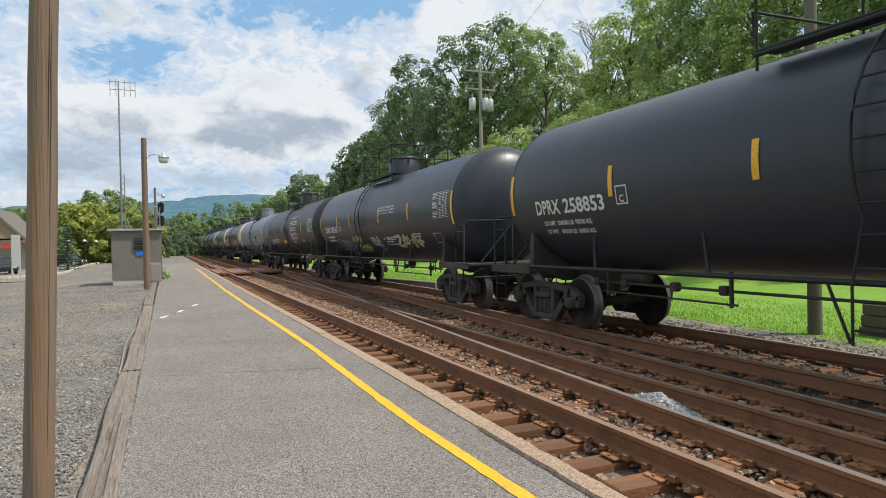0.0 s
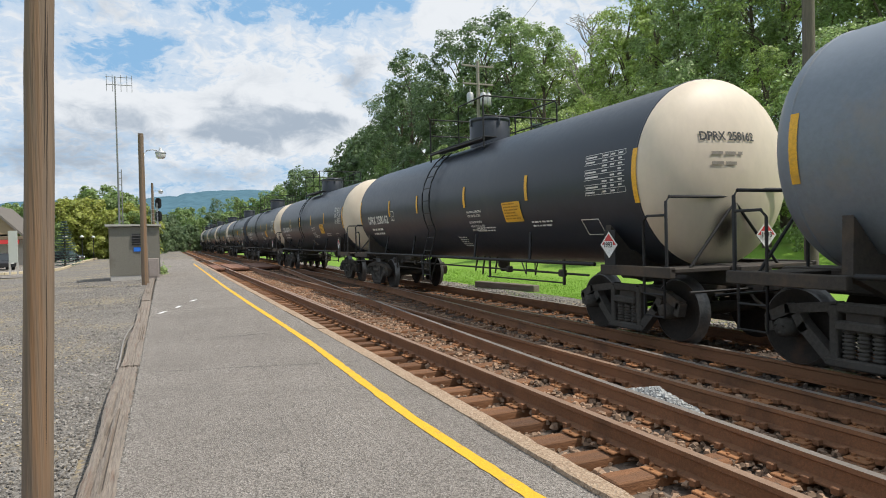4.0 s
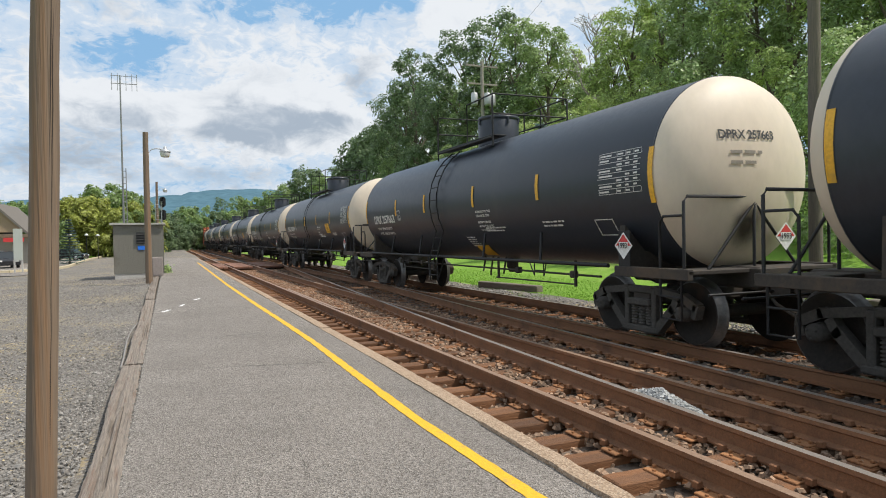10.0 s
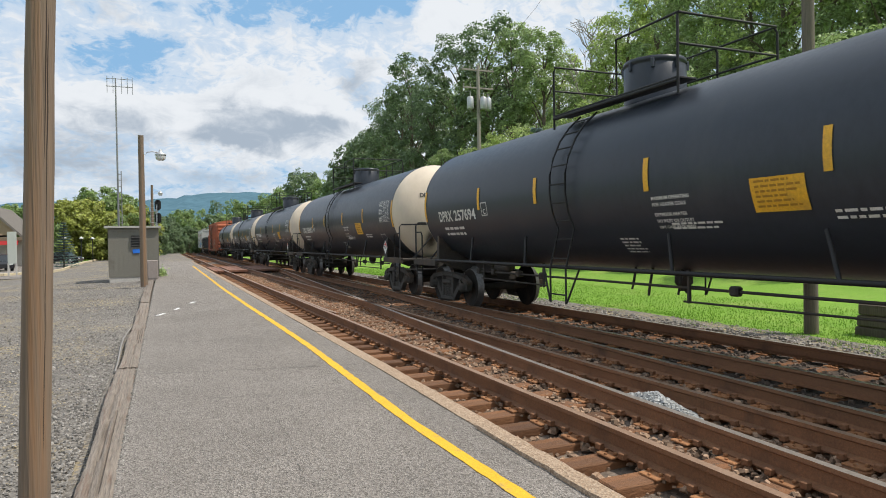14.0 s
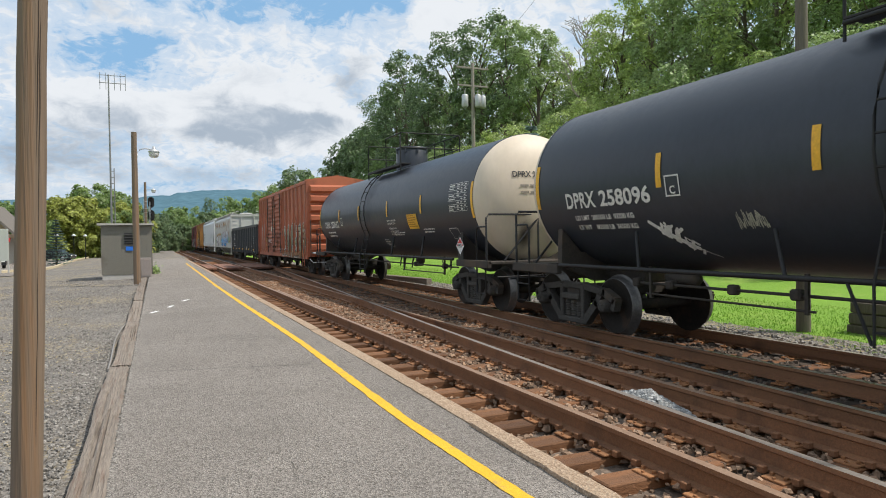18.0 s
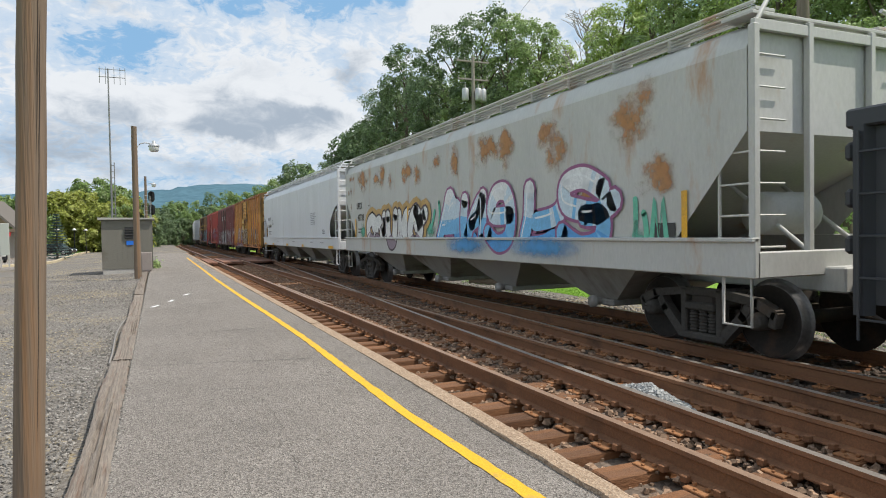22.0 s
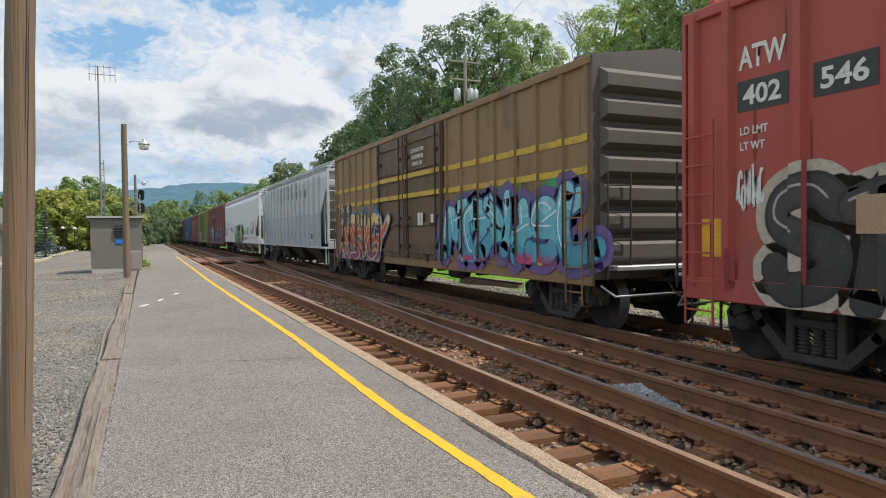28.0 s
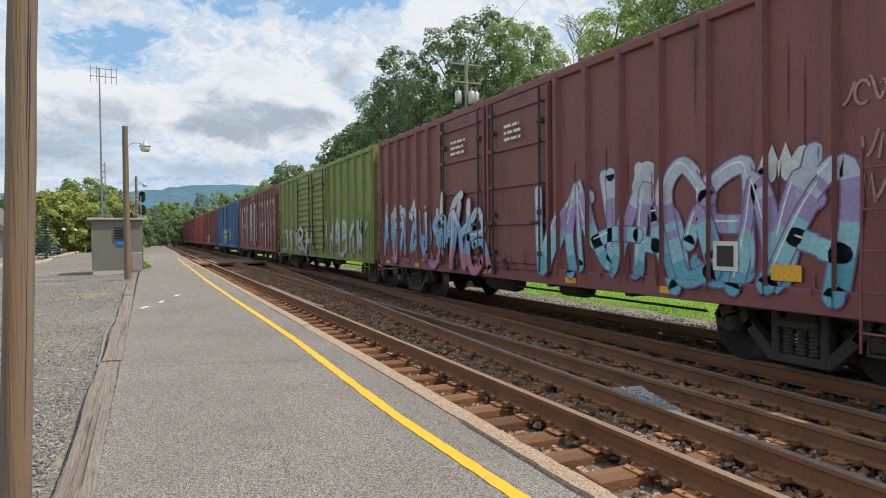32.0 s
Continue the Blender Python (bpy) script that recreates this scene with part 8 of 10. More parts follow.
for z in (2.93, 2.44):
    g = Geo()
    n = 60
    for i in range(n):
        a, b = 14.36 * i / n, 14.36 * (i + 1) / n
        g.face([(a, 0, 0), (b, 0, 0), (b, 0.11, 0), (a, 0.11, 0)])
    side_graffiti(c, g.mesh("stripe", YEL_STRIPE), 7.18, z, "yellow painted stripe", name="stripe")
side_graffiti(c, piece("REZKNSE", 4.4, 1.45, [(0.18, 0.05, 0.09), (0.36, 0.06, 0.06), (0.42, 0.08, 0.06), (0.62, 0.46, 0.20)], (0.60, 0.48, 0.25), None, 0.062, (0.05, 0.16, 0.37), 101, 0.1, 1.75, 1.45, 1.3), 6.75, 0.74, "red and yellow graffiti edged in blue")
side_graffiti(c, piece("MOKIEL", 5.15, 1.42, [(0.07, 0.30, 0.42), (0.12, 0.42, 0.50), (0.22, 0.54, 0.60)], (0.045, 0.07, 0.20), (0.66, 0.76, 0.78), 0.115, (0.13, 0.08, 0.24), 102, 0.05, 1.5, 1.3, 0.9), -1.98, 0.95, "teal graffiti with dark blue outline")
for i, (y_, z_, w_, h_) in enumerate(((-1.9, 0.74, 2.6, 0.5), (-4.2, 0.74, 2.7, 0.6))):
    side_stain(c, "overspray", y_, z_, w_, h_, soft_stain("magenta overspray", (0.50, 0.05, 0.16), (0.58, 0.10, 0.24), "yz", 0.9, 0.5), "magenta sprayed ground", -SIDE_X - 0.060)
for y_, w_ in ((-2.0, 2.0), (-3.6, 2.0), (-5.2, 1.9)):
    side_stain(c, "overspray", y_, 2.05, w_, 0.55, soft_stain("leaf green overspray", (0.05, 0.34, 0.14), (0.09, 0.42, 0.20), "yz", 0.9, 0.7), "green sprayed edge", -SIDE_X - 0.009)
for y_, z_, w_, h_ in ((6.9, 0.8, 1.3, 1.5), (4.9, 1.9, 1.6, 0.7), (3.6, 1.8, 1.4, 0.8)):
    side_stain(c, "overspray", y_, z_, w_, h_, soft_stain("sky blue overspray", (0.05, 0.19, 0.42), (0.12, 0.36, 0.56), "yz", 0.9, 0.6), "blue sprayed cloud", -SIDE_X - 0.009)
plain_rect(c, "number_panel", 6.66, 1.80, 1.25, 0.72, DECAL_DARK, "black number patch", d=0.024)
words(c, "CLOSE AND LOCK", -0.15, 3.52, 0.85, 0.09, DECAL_WHITE, d=0.085)
words(c, "DOORS BEFORE", -0.22, 3.36, 0.72, 0.09, DECAL_WHITE, d=0.085)
words(c, "MOVING CAR", -0.28, 3.20, 0.6, 0.09, DECAL_WHITE, d=0.085)
for t, y, z in (("TO", 6.56, 2.24), ("E", 5.80, 2.24), ("31", 6.56, 1.88), ("21", 5.80, 1.88)):
    words(c, t, y, z, 0.17 * len(t), 0.20, DECAL_WHITE, -SIDE_X - 0.040)
plain_rect(c, "sticker", -0.55, 1.75, 0.32, 0.3, DECAL_WHITE, "white paper label", d=0.12)
plain_rect(c, "sticker", -1.35, 1.75, 0.16, 0.25, DECAL_WHITE, "white paper label", d=0.12)
reflectors(c, (6.4, 3.9, -2.6, -5.6), 0.95)

# ribbed grey hopper, two tones
c = hopper(417.1, 429.5, P_RIBHOP, "grey ribbed covered hopper with dark lettering", 14.5, 3, ribs=15, z1=4.02, cut=CUT_STEP, sill=(1.0, 0.08))
g = Geo().box(hx - 0.003, hx + 0.01, -6.2, 6.2, 1.07, 2.37)
part("lower_panel", g.mesh("lower_panel", car_paint("hopper blue grey", (0.29, 0.335, 0.39), (0.32, 0.35, 0.39), 0.15)), c, "blue-grey lower paint")
pitch = (14.5 - 0.56) / 16
for row, (z, n, first) in enumerate(((3.50, 8, 4.35), (3.08, 8, 2.6))):
    for i in range(n):
        y = first - pitch * i
        g = Geo()
        r = random.Random(300 + i + 10 * row)
        for sgm in ([(0.0, 0.0), (0.09, 0.30)], [(0.09, 0.30), (0.24, 0.30)], [(0.04, 0.14), (0.18, 0.14)], [(0.16, 0.02), (0.25, 0.28)])[: 3 + (i % 2)]:
            ribbon(g, sgm, 0.026, 0)
        part("letter_mark", flat_marks(g.mesh("letter_mark", DECAL_DARK), y, z, hx - 0.004), c, "dark slanted letter shape")
words(c, "RBMN", 5.8, 2.12, 0.6, 0.15, DECAL_DARK, hx - 0.01, "wagon_mark")
small_print(c, 5.7, 1.85, 0.55, 1, 0.15, DECAL_DARK, 111, hx - 0.01)
for y, h in ((5.9, 0.9), (4.3, 0.42), (1.6, 0.42), (-0.95, 0.42), (-3.38, 0.43), (-5.88, 0.88)):
    plain_rect(c, "reflector", y, 1.06, 0.11, h, REFLECT, "yellow reflective strip", hx - 0.012)
dp = plain_rect(c, "data_panel", -4.55, 1.28, 0.5, 0.36, DECAL_WHITE, "white panel with black squares", hx - 0.012)
plain_rect(dp, "data_square", -4.58, 1.35, 0.2, 0.24, DECAL_DARK, "", hx - 0.016)
plain_rect(dp, "data_square", -4.81, 1.35, 0.2, 0.24, DECAL_DARK, "", hx - 0.016)

# white hopper with green graffiti
c = hopper(433.5, 448.9, P_WHITEHOP, "white covered hopper with green and red graffiti", 18.1, 4, z1=4.05, under=CHUTE_SHADED, cut=[(1.22, 1.42), (1.36, 1.62), (1.32, 1.84), (0.55, 2.62), (0.12, 2.68)])
words(c, "BRKX", 7.04, 2.32, 0.68, 0.2, DECAL_DARK, hx, "wagon_mark")
words(c, "68084", 7.00, 1.92, 0.78, 0.2, DECAL_DARK, hx, "wagon_number")
small_print(c, 6.9, 1.72, 0.9, 2, 0.06, DECAL_DARK, 121, hx)
part("plate_mark", flat_marks(outline_mesh(0.24, 0.26, 0.016, DECAL_DARK), 5.6, 2.2, hx), c)
for y_, z_, w_, h_, x_ in ((2.5, 1.0, 1.3, 0.62, sx - 0.002), (2.5, 1.35, 1.2, 0.5, hx - 0.004), (-1.45, 1.0, 1.2, 0.62, sx - 0.002), (-1.5, 1.35, 1.1, 0.85, hx - 0.004)):
    side_stain(c, "overspray", y_, z_, w_, h_, soft_stain("red overspray", (0.50, 0.06, 0.05), (0.60, 0.10, 0.08), "yz", 0.92, 0.4), "red sprayed patch", x_)
side_graffiti(c, piece("CSTOR", 3.9, 1.20, [(0.15, 0.25, 0.14), (0.19, 0.30, 0.17), (0.24, 0.36, 0.21)], (0.02, 0.025, 0.02), (0.62, 0.66, 0.6), 0.145, None, 122, 0.0, 1.15, 1.3, 0.5), 1.85, 1.02, "green block graffiti on red", sx - 0.012)
for y, z, w, h, col, seed in ((5.1, 1.7, 0.65, 0.5, (0.03, 0.03, 0.03), 1), (4.2, 1.7, 0.85, 0.5, (0.03, 0.03, 0.03), 2), (-3.65, 1.52, 0.85, 0.6, (0.04, 0.34, 0.12), 3), (-5.35, 1.5, 1.3, 0.5, (0.03, 0.03, 0.03), 4)):
    side_graffiti(c, tag_scrawl(w, h, col, 130 + seed, 0.04 if seed == 3 else 0.022, 8 if seed > 2 else 6), y, z, "sprayed scrawl", hx)
side_graffiti(c, tag_scrawl(1.5, 0.30, (0.04, 0.04, 0.04), 137, 0.018, 8), -2.75, 1.16, "thin black scrawl", sx)
side_graffiti(c, tag_scrawl(0.5, 0.2, (0.55, 0.36, 0.04), 138, 0.02, 2), -4.4, 1.16, "yellow scrawl", sx)
for y, z, h in ((7.6, 1.55, 0.5), (5.7, 1.58, 0.5), (3.1, 1.6, 0.5), (-2.5, 1.55, 0.5), (-4.75, 1.5, 0.5), (-7.42, 1.5, 1.2)):
    plain_rect(c, "reflector", y, z, 0.10, h, REFLECT, "yellow reflective strip", hx - 0.008)
small_print(c, -2.85, 1.75, 0.9, 3, 0.05, DECAL_DARK, 139, hx)
small_print(c, -6.0, 2.30, 0.85, 3, 0.055, DECAL_DARK, 140, hx)
small_print(c, -6.05, 1.98, 0.95, 3, 0.055, DECAL_DARK, 141, hx)

# maroon boxcar with blue graffiti
c = boxcar(453.0, 464.4, P_MAROON, "maroon boxcar with blue and purple graffiti", ((2.86, 0.70), (0.62, -1.51)), "plain", posts=(6, 7))
grime(c, 14.2, (0.07, 0.025, 0.022), (0.18, 0.05, 0.047), 906, 80)
side_graffiti(c, piece("MOTAISHNE", 6.0, 1.60, [(0.40, 0.14, 0.22), (0.16, 0.34, 0.52), (0.22, 0.40, 0.55), (0.5, 0.5, 0.56)], (0.12, 0.06, 0.12), (0.66, 0.64, 0.68), 0.055, None, 151, 0.0, 1.7, 1.25, 1.3), 6.9, 0.80, "blue, pink and white graffiti")
side_graffiti(c, piece("VINVACENA", 5.4, 1.62, [(0.10, 0.34, 0.44), (0.24, 0.46, 0.54), (0.30, 0.24, 0.44), (0.42, 0.46, 0.56)], (0.16, 0.11, 0.25), (0.66, 0.70, 0.70), 0.062, None, 152, 0.0, 1.7, 1.2, 1.2), -1.0, 0.82, "teal and purple graffiti")
for y, z in ((-1.9, 1.9), (-3.4, 2.15), (-5.6, 2.1), (4.8, 2.1)):
    side_graffiti(c, tag_scrawl(0.4, 0.35, (0.5, 0.54, 0.54), int(abs(y) * 10), 0.09, 2), y, z, "pale sprayed cloud")
for y, z in ((-6.4, 2.7), (-6.5, 2.2), (-6.45, 1.8)):
    side_graffiti(c, tag_scrawl(0.5, 0.35, (0.36, 0.2, 0.2), int(abs(z) * 30), 0.014, 4), y, z, "faint chalk tag")
plain_rect(c, "vent_frame", -4.85, 1.13, 0.36, 0.34, DECAL_WHITE, "white frame", d=0.03)
plain_rect(c, "vent_opening", -4.91, 1.18, 0.24, 0.24, DARK, "dark opening", d=0.034)
plain_rect(c, "reflector", -5.64, 1.06, 0.36, 0.17, REFLECT, "orange panel", d=0.035)
small_print(c, 2.2, 3.5, 0.7, 3, 0.07, DECAL_WHITE, 153, -SIDE_X - 0.13)
small_print(c, -0.1, 3.5, 0.7, 3, 0.07, DECAL_WHITE, 154, -SIDE_X - 0.13)
reflectors(c, (6.6, 4.5, 1.0, -1.9, -4.0), 0.80)

# olive green boxcar
c = boxcar(468.1, 480.0, P_GREEN, "olive green boxcar with ribbed doors and pale graffiti", ((3.0, 0.3), (0.25, -2.0)), posts=(4, 6), L=14.7)
grime(c, 14.4, (0.07, 0.07, 0.03), (0.16, 0.19, 0.05), 907, 80)
side_graffiti(c, piece("ONEMASUHI", 7.0, 1.1, [(0.30, 0.34, 0.36), (0.40, 0.42, 0.36), (0.46, 0.46, 0.42)], (0.26, 0.27, 0.2), (0.6, 0.62, 0.6), 0.07, None, 161, 0.0, 1.6, 1.2, 1.2), 6.6, 0.85, "pale sprayed graffiti")
side_graffiti(c, piece("HASVIN", 4.2, 1.3, [(0.30, 0.36, 0.42), (0.36, 0.42, 0.46), (0.46, 0.48, 0.48)], (0.26, 0.27, 0.2), (0.6, 0.64, 0.66), 0.07, None, 162, 0.0, 1.6, 1.2, 1.2), -2.1, 0.85, "pale blue sprayed graffiti")
reflectors(c, (6.6, 2.0, -6.2), 0.95)
# maroon boxcar with tall white letters
c = boxcar(484.2, 495.9, P_MAROON, "maroon boxcar with tall white block letters", ((1.5, -1.4),), posts=(5, 6))
for i, (y, w) in enumerate(((6.6, 1.0), (5.2, 1.1), (3.7, 0.7), (1.2, 0.8), (-0.4, 0.9), (-2.0, 1.3), (-4.2, 1.2), (-5.8, 1.0))):
    g = Geo()
    r = random.Random(400 + i)
    for sg in ([(0.1, 0), (0.1, 2.3)], [(0.1, 2.25), (w, 2.25)], [(w - 0.1, 2.3), (w - 0.1, 0.2)], [(0.1, 1.1), (w, 1.1)])[: 3 + i % 2]:
        ribbon(g, sg, 0.13, 0)
    side_graffiti(c, g.mesh("graffiti", spray((0.52, 0.50, 0.50))), y, 1.15, "tall white block shape")
c = boxcar(500.1, 511.8, P_BLUE, "blue boxcar with green and yellow graffiti", ((1.5, -1.4),), posts=(5, 6))
side_graffiti(c, piece("KOSERA", 6.0, 1.4, [(0.14, 0.40, 0.40), (0.40, 0.46, 0.10), (0.5, 0.5, 0.5)], (0.04, 0.08, 0.16), (0.6, 0.6, 0.6), 0.09, None, 171), 3.0, 0.9, "green and yellow graffiti")
c = boxcar(516.0, 527.7, P_DARKRED, "dark red boxcar with white graffiti low down", ((1.5, -1.4),), posts=(5, 6))
side_graffiti(c, piece("NIMOHESUR", 9.0, 0.9, [(0.34, 0.32, 0.32), (0.42, 0.40, 0.40)], (0.2, 0.1, 0.1), (0.6, 0.6, 0.6), 0.09, None, 172), 6.0, 0.9, "white graffiti")
for i in range(6):
    boxcar(532.0 + 15.9 * i, 543.7 + 15.9 * i, (P_RED, P_MAROON, P_DARKRED)[i % 3], "weathered red boxcar far back in the train", ((1.5, -1.4),), posts=(5, 6))


# ---- poles and sheds on the platform side ----
def pole_mesh(h, r0, r1, material, name="pole", seg=16, lean=0.0):
    n = 10
    r = random.Random(int(h * 10))
    pts = [(lean * h * i / n + r.uniform(-0.004, 0.004), r.uniform(-0.004, 0.004), h * i / n) for i in range(n + 1)]
    return Geo().tube(pts, r0, seg, True, [r0 + (r1 - r0) * i / n for i in range(n + 1)]).mesh(name, material)


def lamp_arm(reach, z):
    return Geo().tube([(0.08, 0, z - 0.35), (0.10, 0, z - 0.12), (0.2, 0, z), (reach * 0.6, 0, z + 0.04), (reach, 0, z)], 0.022, 7).mesh("arm", GALV)


def lamp_head(reach, z):
    g = Geo()
    g.lathe([(0.0, z + 0.13), (0.05, z + 0.12), (0.07, z + 0.02), (0.17, z - 0.02), (0.20, z - 0.08), (0.19, z - 0.10)], 16, "Z", (reach, 0, 0))
    return g.mesh("lamp_head", GALV)


def lamp_bowl(reach, z):
    return Geo().lathe([(0.175, z - 0.10), (0.17, z - 0.22), (0.12, z - 0.28), (0.0, z - 0.29)], 16, "Z", (reach, 0, 0)).mesh("bowl", mat("lamp bowl", (0.6, 0.6, 0.58), (0.7, 0.7, 0.68), 0.25, bump=0))


def lamp_post(x, y, h, label):
    p = thing("lamp_post", None, label, "lamp post", "platform lamp posts", at=pose(x, y, PLAT_Z - 0.05))
    part("pole", pole_mesh(h, 0.125, 0.095, POLE_WOOD), p)
    z = h - 0.62
    part("arm", lamp_arm(0.62, z), p)
    hd = part("lamp_head", lamp_head(0.66, z), p)
    part("bowl", lamp_bowl(0.66, z), hd, "ribbed glass bowl")
    return p


lamp_post(-0.66, 26.65, 5.6, "brown wooden lamp post with a hooded lamp")
lamp_post(-0.75, 62.0, 6.75, "brown wooden lamp post with a hooded lamp")
near = thing("wooden_pole", None, "weathered brown wooden pole with long cracks", "pole", at=pose(-0.734, 4.50, PLAT_Z - 0.1))
part("shaft", pole_mesh(5.2, 0.083, 0.072, POLE_WOOD, "shaft", 28, 0.034), near)
CRACK = mat("wood crack", (0.035, 0.025, 0.018), (0.05, 0.035, 0.025), 0.95, bump=0)
for a, z0, z1, w, sd in ((-50, 0.2, 3.1, 0.0045, 1), (-62, 1.7, 4.9, 0.004, 2), (-104, 2.4, 3.3, 0.002, 4)):
    rc = random.Random(sd)
    pts, off = [], 0.0
    for z in span(z0, z1, 0.12):
        off += rc.uniform(-0.025, 0.025)
        rr_ = 0.0835 - 0.011 * z / 5.2
        t = radians(a) + off
        pts.append((0.034 * z + rr_ * math.cos(t), rr_ * math.sin(t), z))
    part("crack", Geo().tube(pts, w, 5, True, [w * (0.25 + 0.75 * math.sin(math.pi * (i + 0.3) / len(pts))) for i in range(len(pts))]).mesh("crack", CRACK), near)

shed = thing("equipment_shed", None, "small grey-brown metal-sided equipment shed", "shed", at=pose(-1.17, 33.2, 0))
g = Geo().box(-1.0, 1.0, -1.35, 1.35, 0.20, 2.34)
part("wall", g.mesh("wall", SHED), shed)
g = Geo()
for i in range(11):
    x = -1.0 + 0.2 * i
    g.box(x - 0.008, x + 0.008, -1.356, -1.35, 0.2, 2.34)
for i in range(14):
    y = -1.3 + 0.2 * i
    g.box(1.0, 1.006, y - 0.008, y + 0.008, 0.2, 2.34)
part("siding_ribs", g.mesh("siding_ribs", SHED), shed)
part("roof", Geo().prism([(-1.14, 2.36), (1.10, 2.36), (1.10, 2.43), (-1.14, 2.45)], -1.5, 1.5, "Y").mesh("roof", mat("shed roof", (0.38, 0.37, 0.33), (0.45, 0.44, 0.4), 0.7, bump=0.05)), shed)
part("base", Geo().box(-0.98, 0.98, -1.33, 1.33, -0.3, 0.20).mesh("base", CONCRETE), shed)
lv = part("louvre", Geo().box(-0.10, 0.33, -1.40, -1.36, 1.52, 2.02).mesh("louvre", DARK), shed)
for i in range(4):
    part("slat", shared("slat", lambda: Geo().prism([(-1.44, 0.0), (-1.40, 0.045), (-1.39, 0.045), (-1.43, 0.0)], -0.10, 0.33, "X").mesh("slat", BLACK_METAL)), lv, at=pose(0, 0, 1.57 + i * 0.115))
part("sign", Geo().box(-0.04, 0.24, -1.385, -1.37, 1.24, 1.43, 0.05).mesh("sign", BLUE_SIGN), shed, "rounded blue sign")

signal = thing("railway_signal", None, "black two-headed railway signal on a grey mast", "signal", at=pose(-0.38, 60, 0))
part("mast", Geo().tube([(0, 0, 0), (0, 0, 5.0)], 0.09, 10).mesh("mast", GALV), signal)
for z in (3.85, 4.95):
    oval = [(0.08 + 0.25 * math.cos(a), z + (0.20 if math.sin(a) > 0 else -0.20) + 0.25 * math.sin(a)) for a in [math.pi * (2 * k + 1) / 20 for k in range(20)]]
    h = part("signal_head", Geo().prism(oval, -0.06, 0.0, "Y").mesh("signal_head", BLACK_METAL), signal, "rounded black backing plate")
    for dz in (-0.3, 0.0, 0.3):
        part("lens_hood", shared("hood", lambda: Geo().lathe([(0.09, 0.0), (0.10, -0.22), (0.08, -0.22), (0.07, 0.0), (0.0, 0.0)], 12, "Y").mesh("lens_hood", BLACK_METAL)), h, at=pose(0.08, -0.06, z + dz))
part("ladder", ladder_mesh([(-0.3, 0, 0.2), (-0.3, 0, 5.2)], 0.36, 0.32, GALV, axis="X"), signal)


MAST_GREY = mat("grey mast steel", (0.20, 0.205, 0.21), (0.27, 0.275, 0.28), 0.6, 0.3, bump=0.05)


def antenna(x, y, h, label):
    a = thing("radio_mast", None, label, "antenna mast", at=pose(x, y, -0.3))
    part("mast", Geo().tube([(0, 0, 0), (0, 0, h)], 0.06, 8, True, [0.075, 0.04]).mesh("mast", MAST_GREY), a)
    g = Geo()
    g.tube([(-0.55, 0, h - 0.55), (1.0, 0, h - 0.55)], 0.025, 6)
    g.tube([(-0.55, 0, h - 0.05), (1.0, 0, h - 0.05)], 0.02, 6)
    for xx in (-0.5, -0.15, 0.35, 0.7, 1.0):
        g.tube([(xx, 0, h - 1.0), (xx, 0, h + 0.1)], 0.018, 5)
    part("antenna", g.mesh("antenna", MAST_GREY), a)
    return a


antenna(-2.62, 48.0, 12.9, "tall thin grey radio mast with antenna")
sm = thing("steel_mast", None, "short grey lattice mast behind the shed", "mast", at=pose(-2.46, 47.0, -0.3))
part("shaft", ladder_mesh([(0, 0, 0), (0, 0, 6.7)], 0.2, 0.4, MAST_GREY, "shaft", 0.032, "X"), sm)


# ---- utility poles beyond the train ----
# near pole's shade is put into this darker wood tone; timber stack shares it
DARK_POLE = mat("dark pole wood with shade", (0.10, 0.085, 0.065), (0.17, 0.145, 0.11), 0.9, scale=2.0, fine=9, bump=0.4, stretch=(7, 7, 0.35))
def utility_pole(x, y, h, label, full=True):
    p = thing("utility_pole", None, label, "utility pole", "utility poles", at=pose(x, y, -0.4))
    part("pole", pole_mesh(h, 0.17 if full else 0.125, 0.12 if full else 0.085, GREY_POLE if full else DARK_POLE), p)
    if full:
        for z, w in ((h - 0.35, 1.35), (h - 1.7, 1.3)):
            arm = part("crossarm", Geo().box(-w, w, -0.06, 0.06, z - 0.06, z + 0.06, 0.01).mesh("crossarm", GREY_POLE), p)
            for x in (-w + 0.1, -w * 0.5, w * 0.5, w - 0.1):
                part("insulator", shared("insul", lambda: Geo().lathe([(0.0, 0.2), (0.04, 0.2), (0.06, 0.12), (0.03, 0.1), (0.03, 0.0)], 8, "Z").mesh("insulator", CONCRETE)), arm, at=pose(x, 0, z + 0.06))
        for x, yy in ((-0.72, -0.1), (0.25, -0.35), (0.78, -0.1)):
            t = part("transformer", Geo().lathe([(0.0, h - 3.35), (0.22, h - 3.35), (0.25, h - 3.3), (0.25, h - 2.5), (0.2, h - 2.42), (0.0, h - 2.4)], 14, "Z", (x, yy, 0)).mesh("transformer", GALV), p, "grey transformer can")
            part("bushing", Geo().tube([(x, yy, h - 2.4), (x, yy, h - 2.1)], 0.04, 6).mesh("bushing", CONCRETE), t)
    return p


utility_pole(22.3, 44.7, 15.2, "grey wooden utility pole with crossarms and transformers")
utility_pole(10.9, 8.35, 12.0, "thick brown wooden utility pole on the grass", False)
for pts, r in (([(22.3, 44.7, 13.9), (16, 26, 12.2), (10.9, 8.35, 12.5)], 0.007),):
    thing("power_line", Geo().tube(pts, r, 5).mesh("power_line", BLACK_METAL), "thin dark overhead wire", "wire")


# ---- trees ----
BARK = mat("bark", (0.09, 0.07, 0.05), (0.15, 0.12, 0.09), 0.95, scale=3, fine=12, bump=0.6, stretch=(4, 4, 0.6))


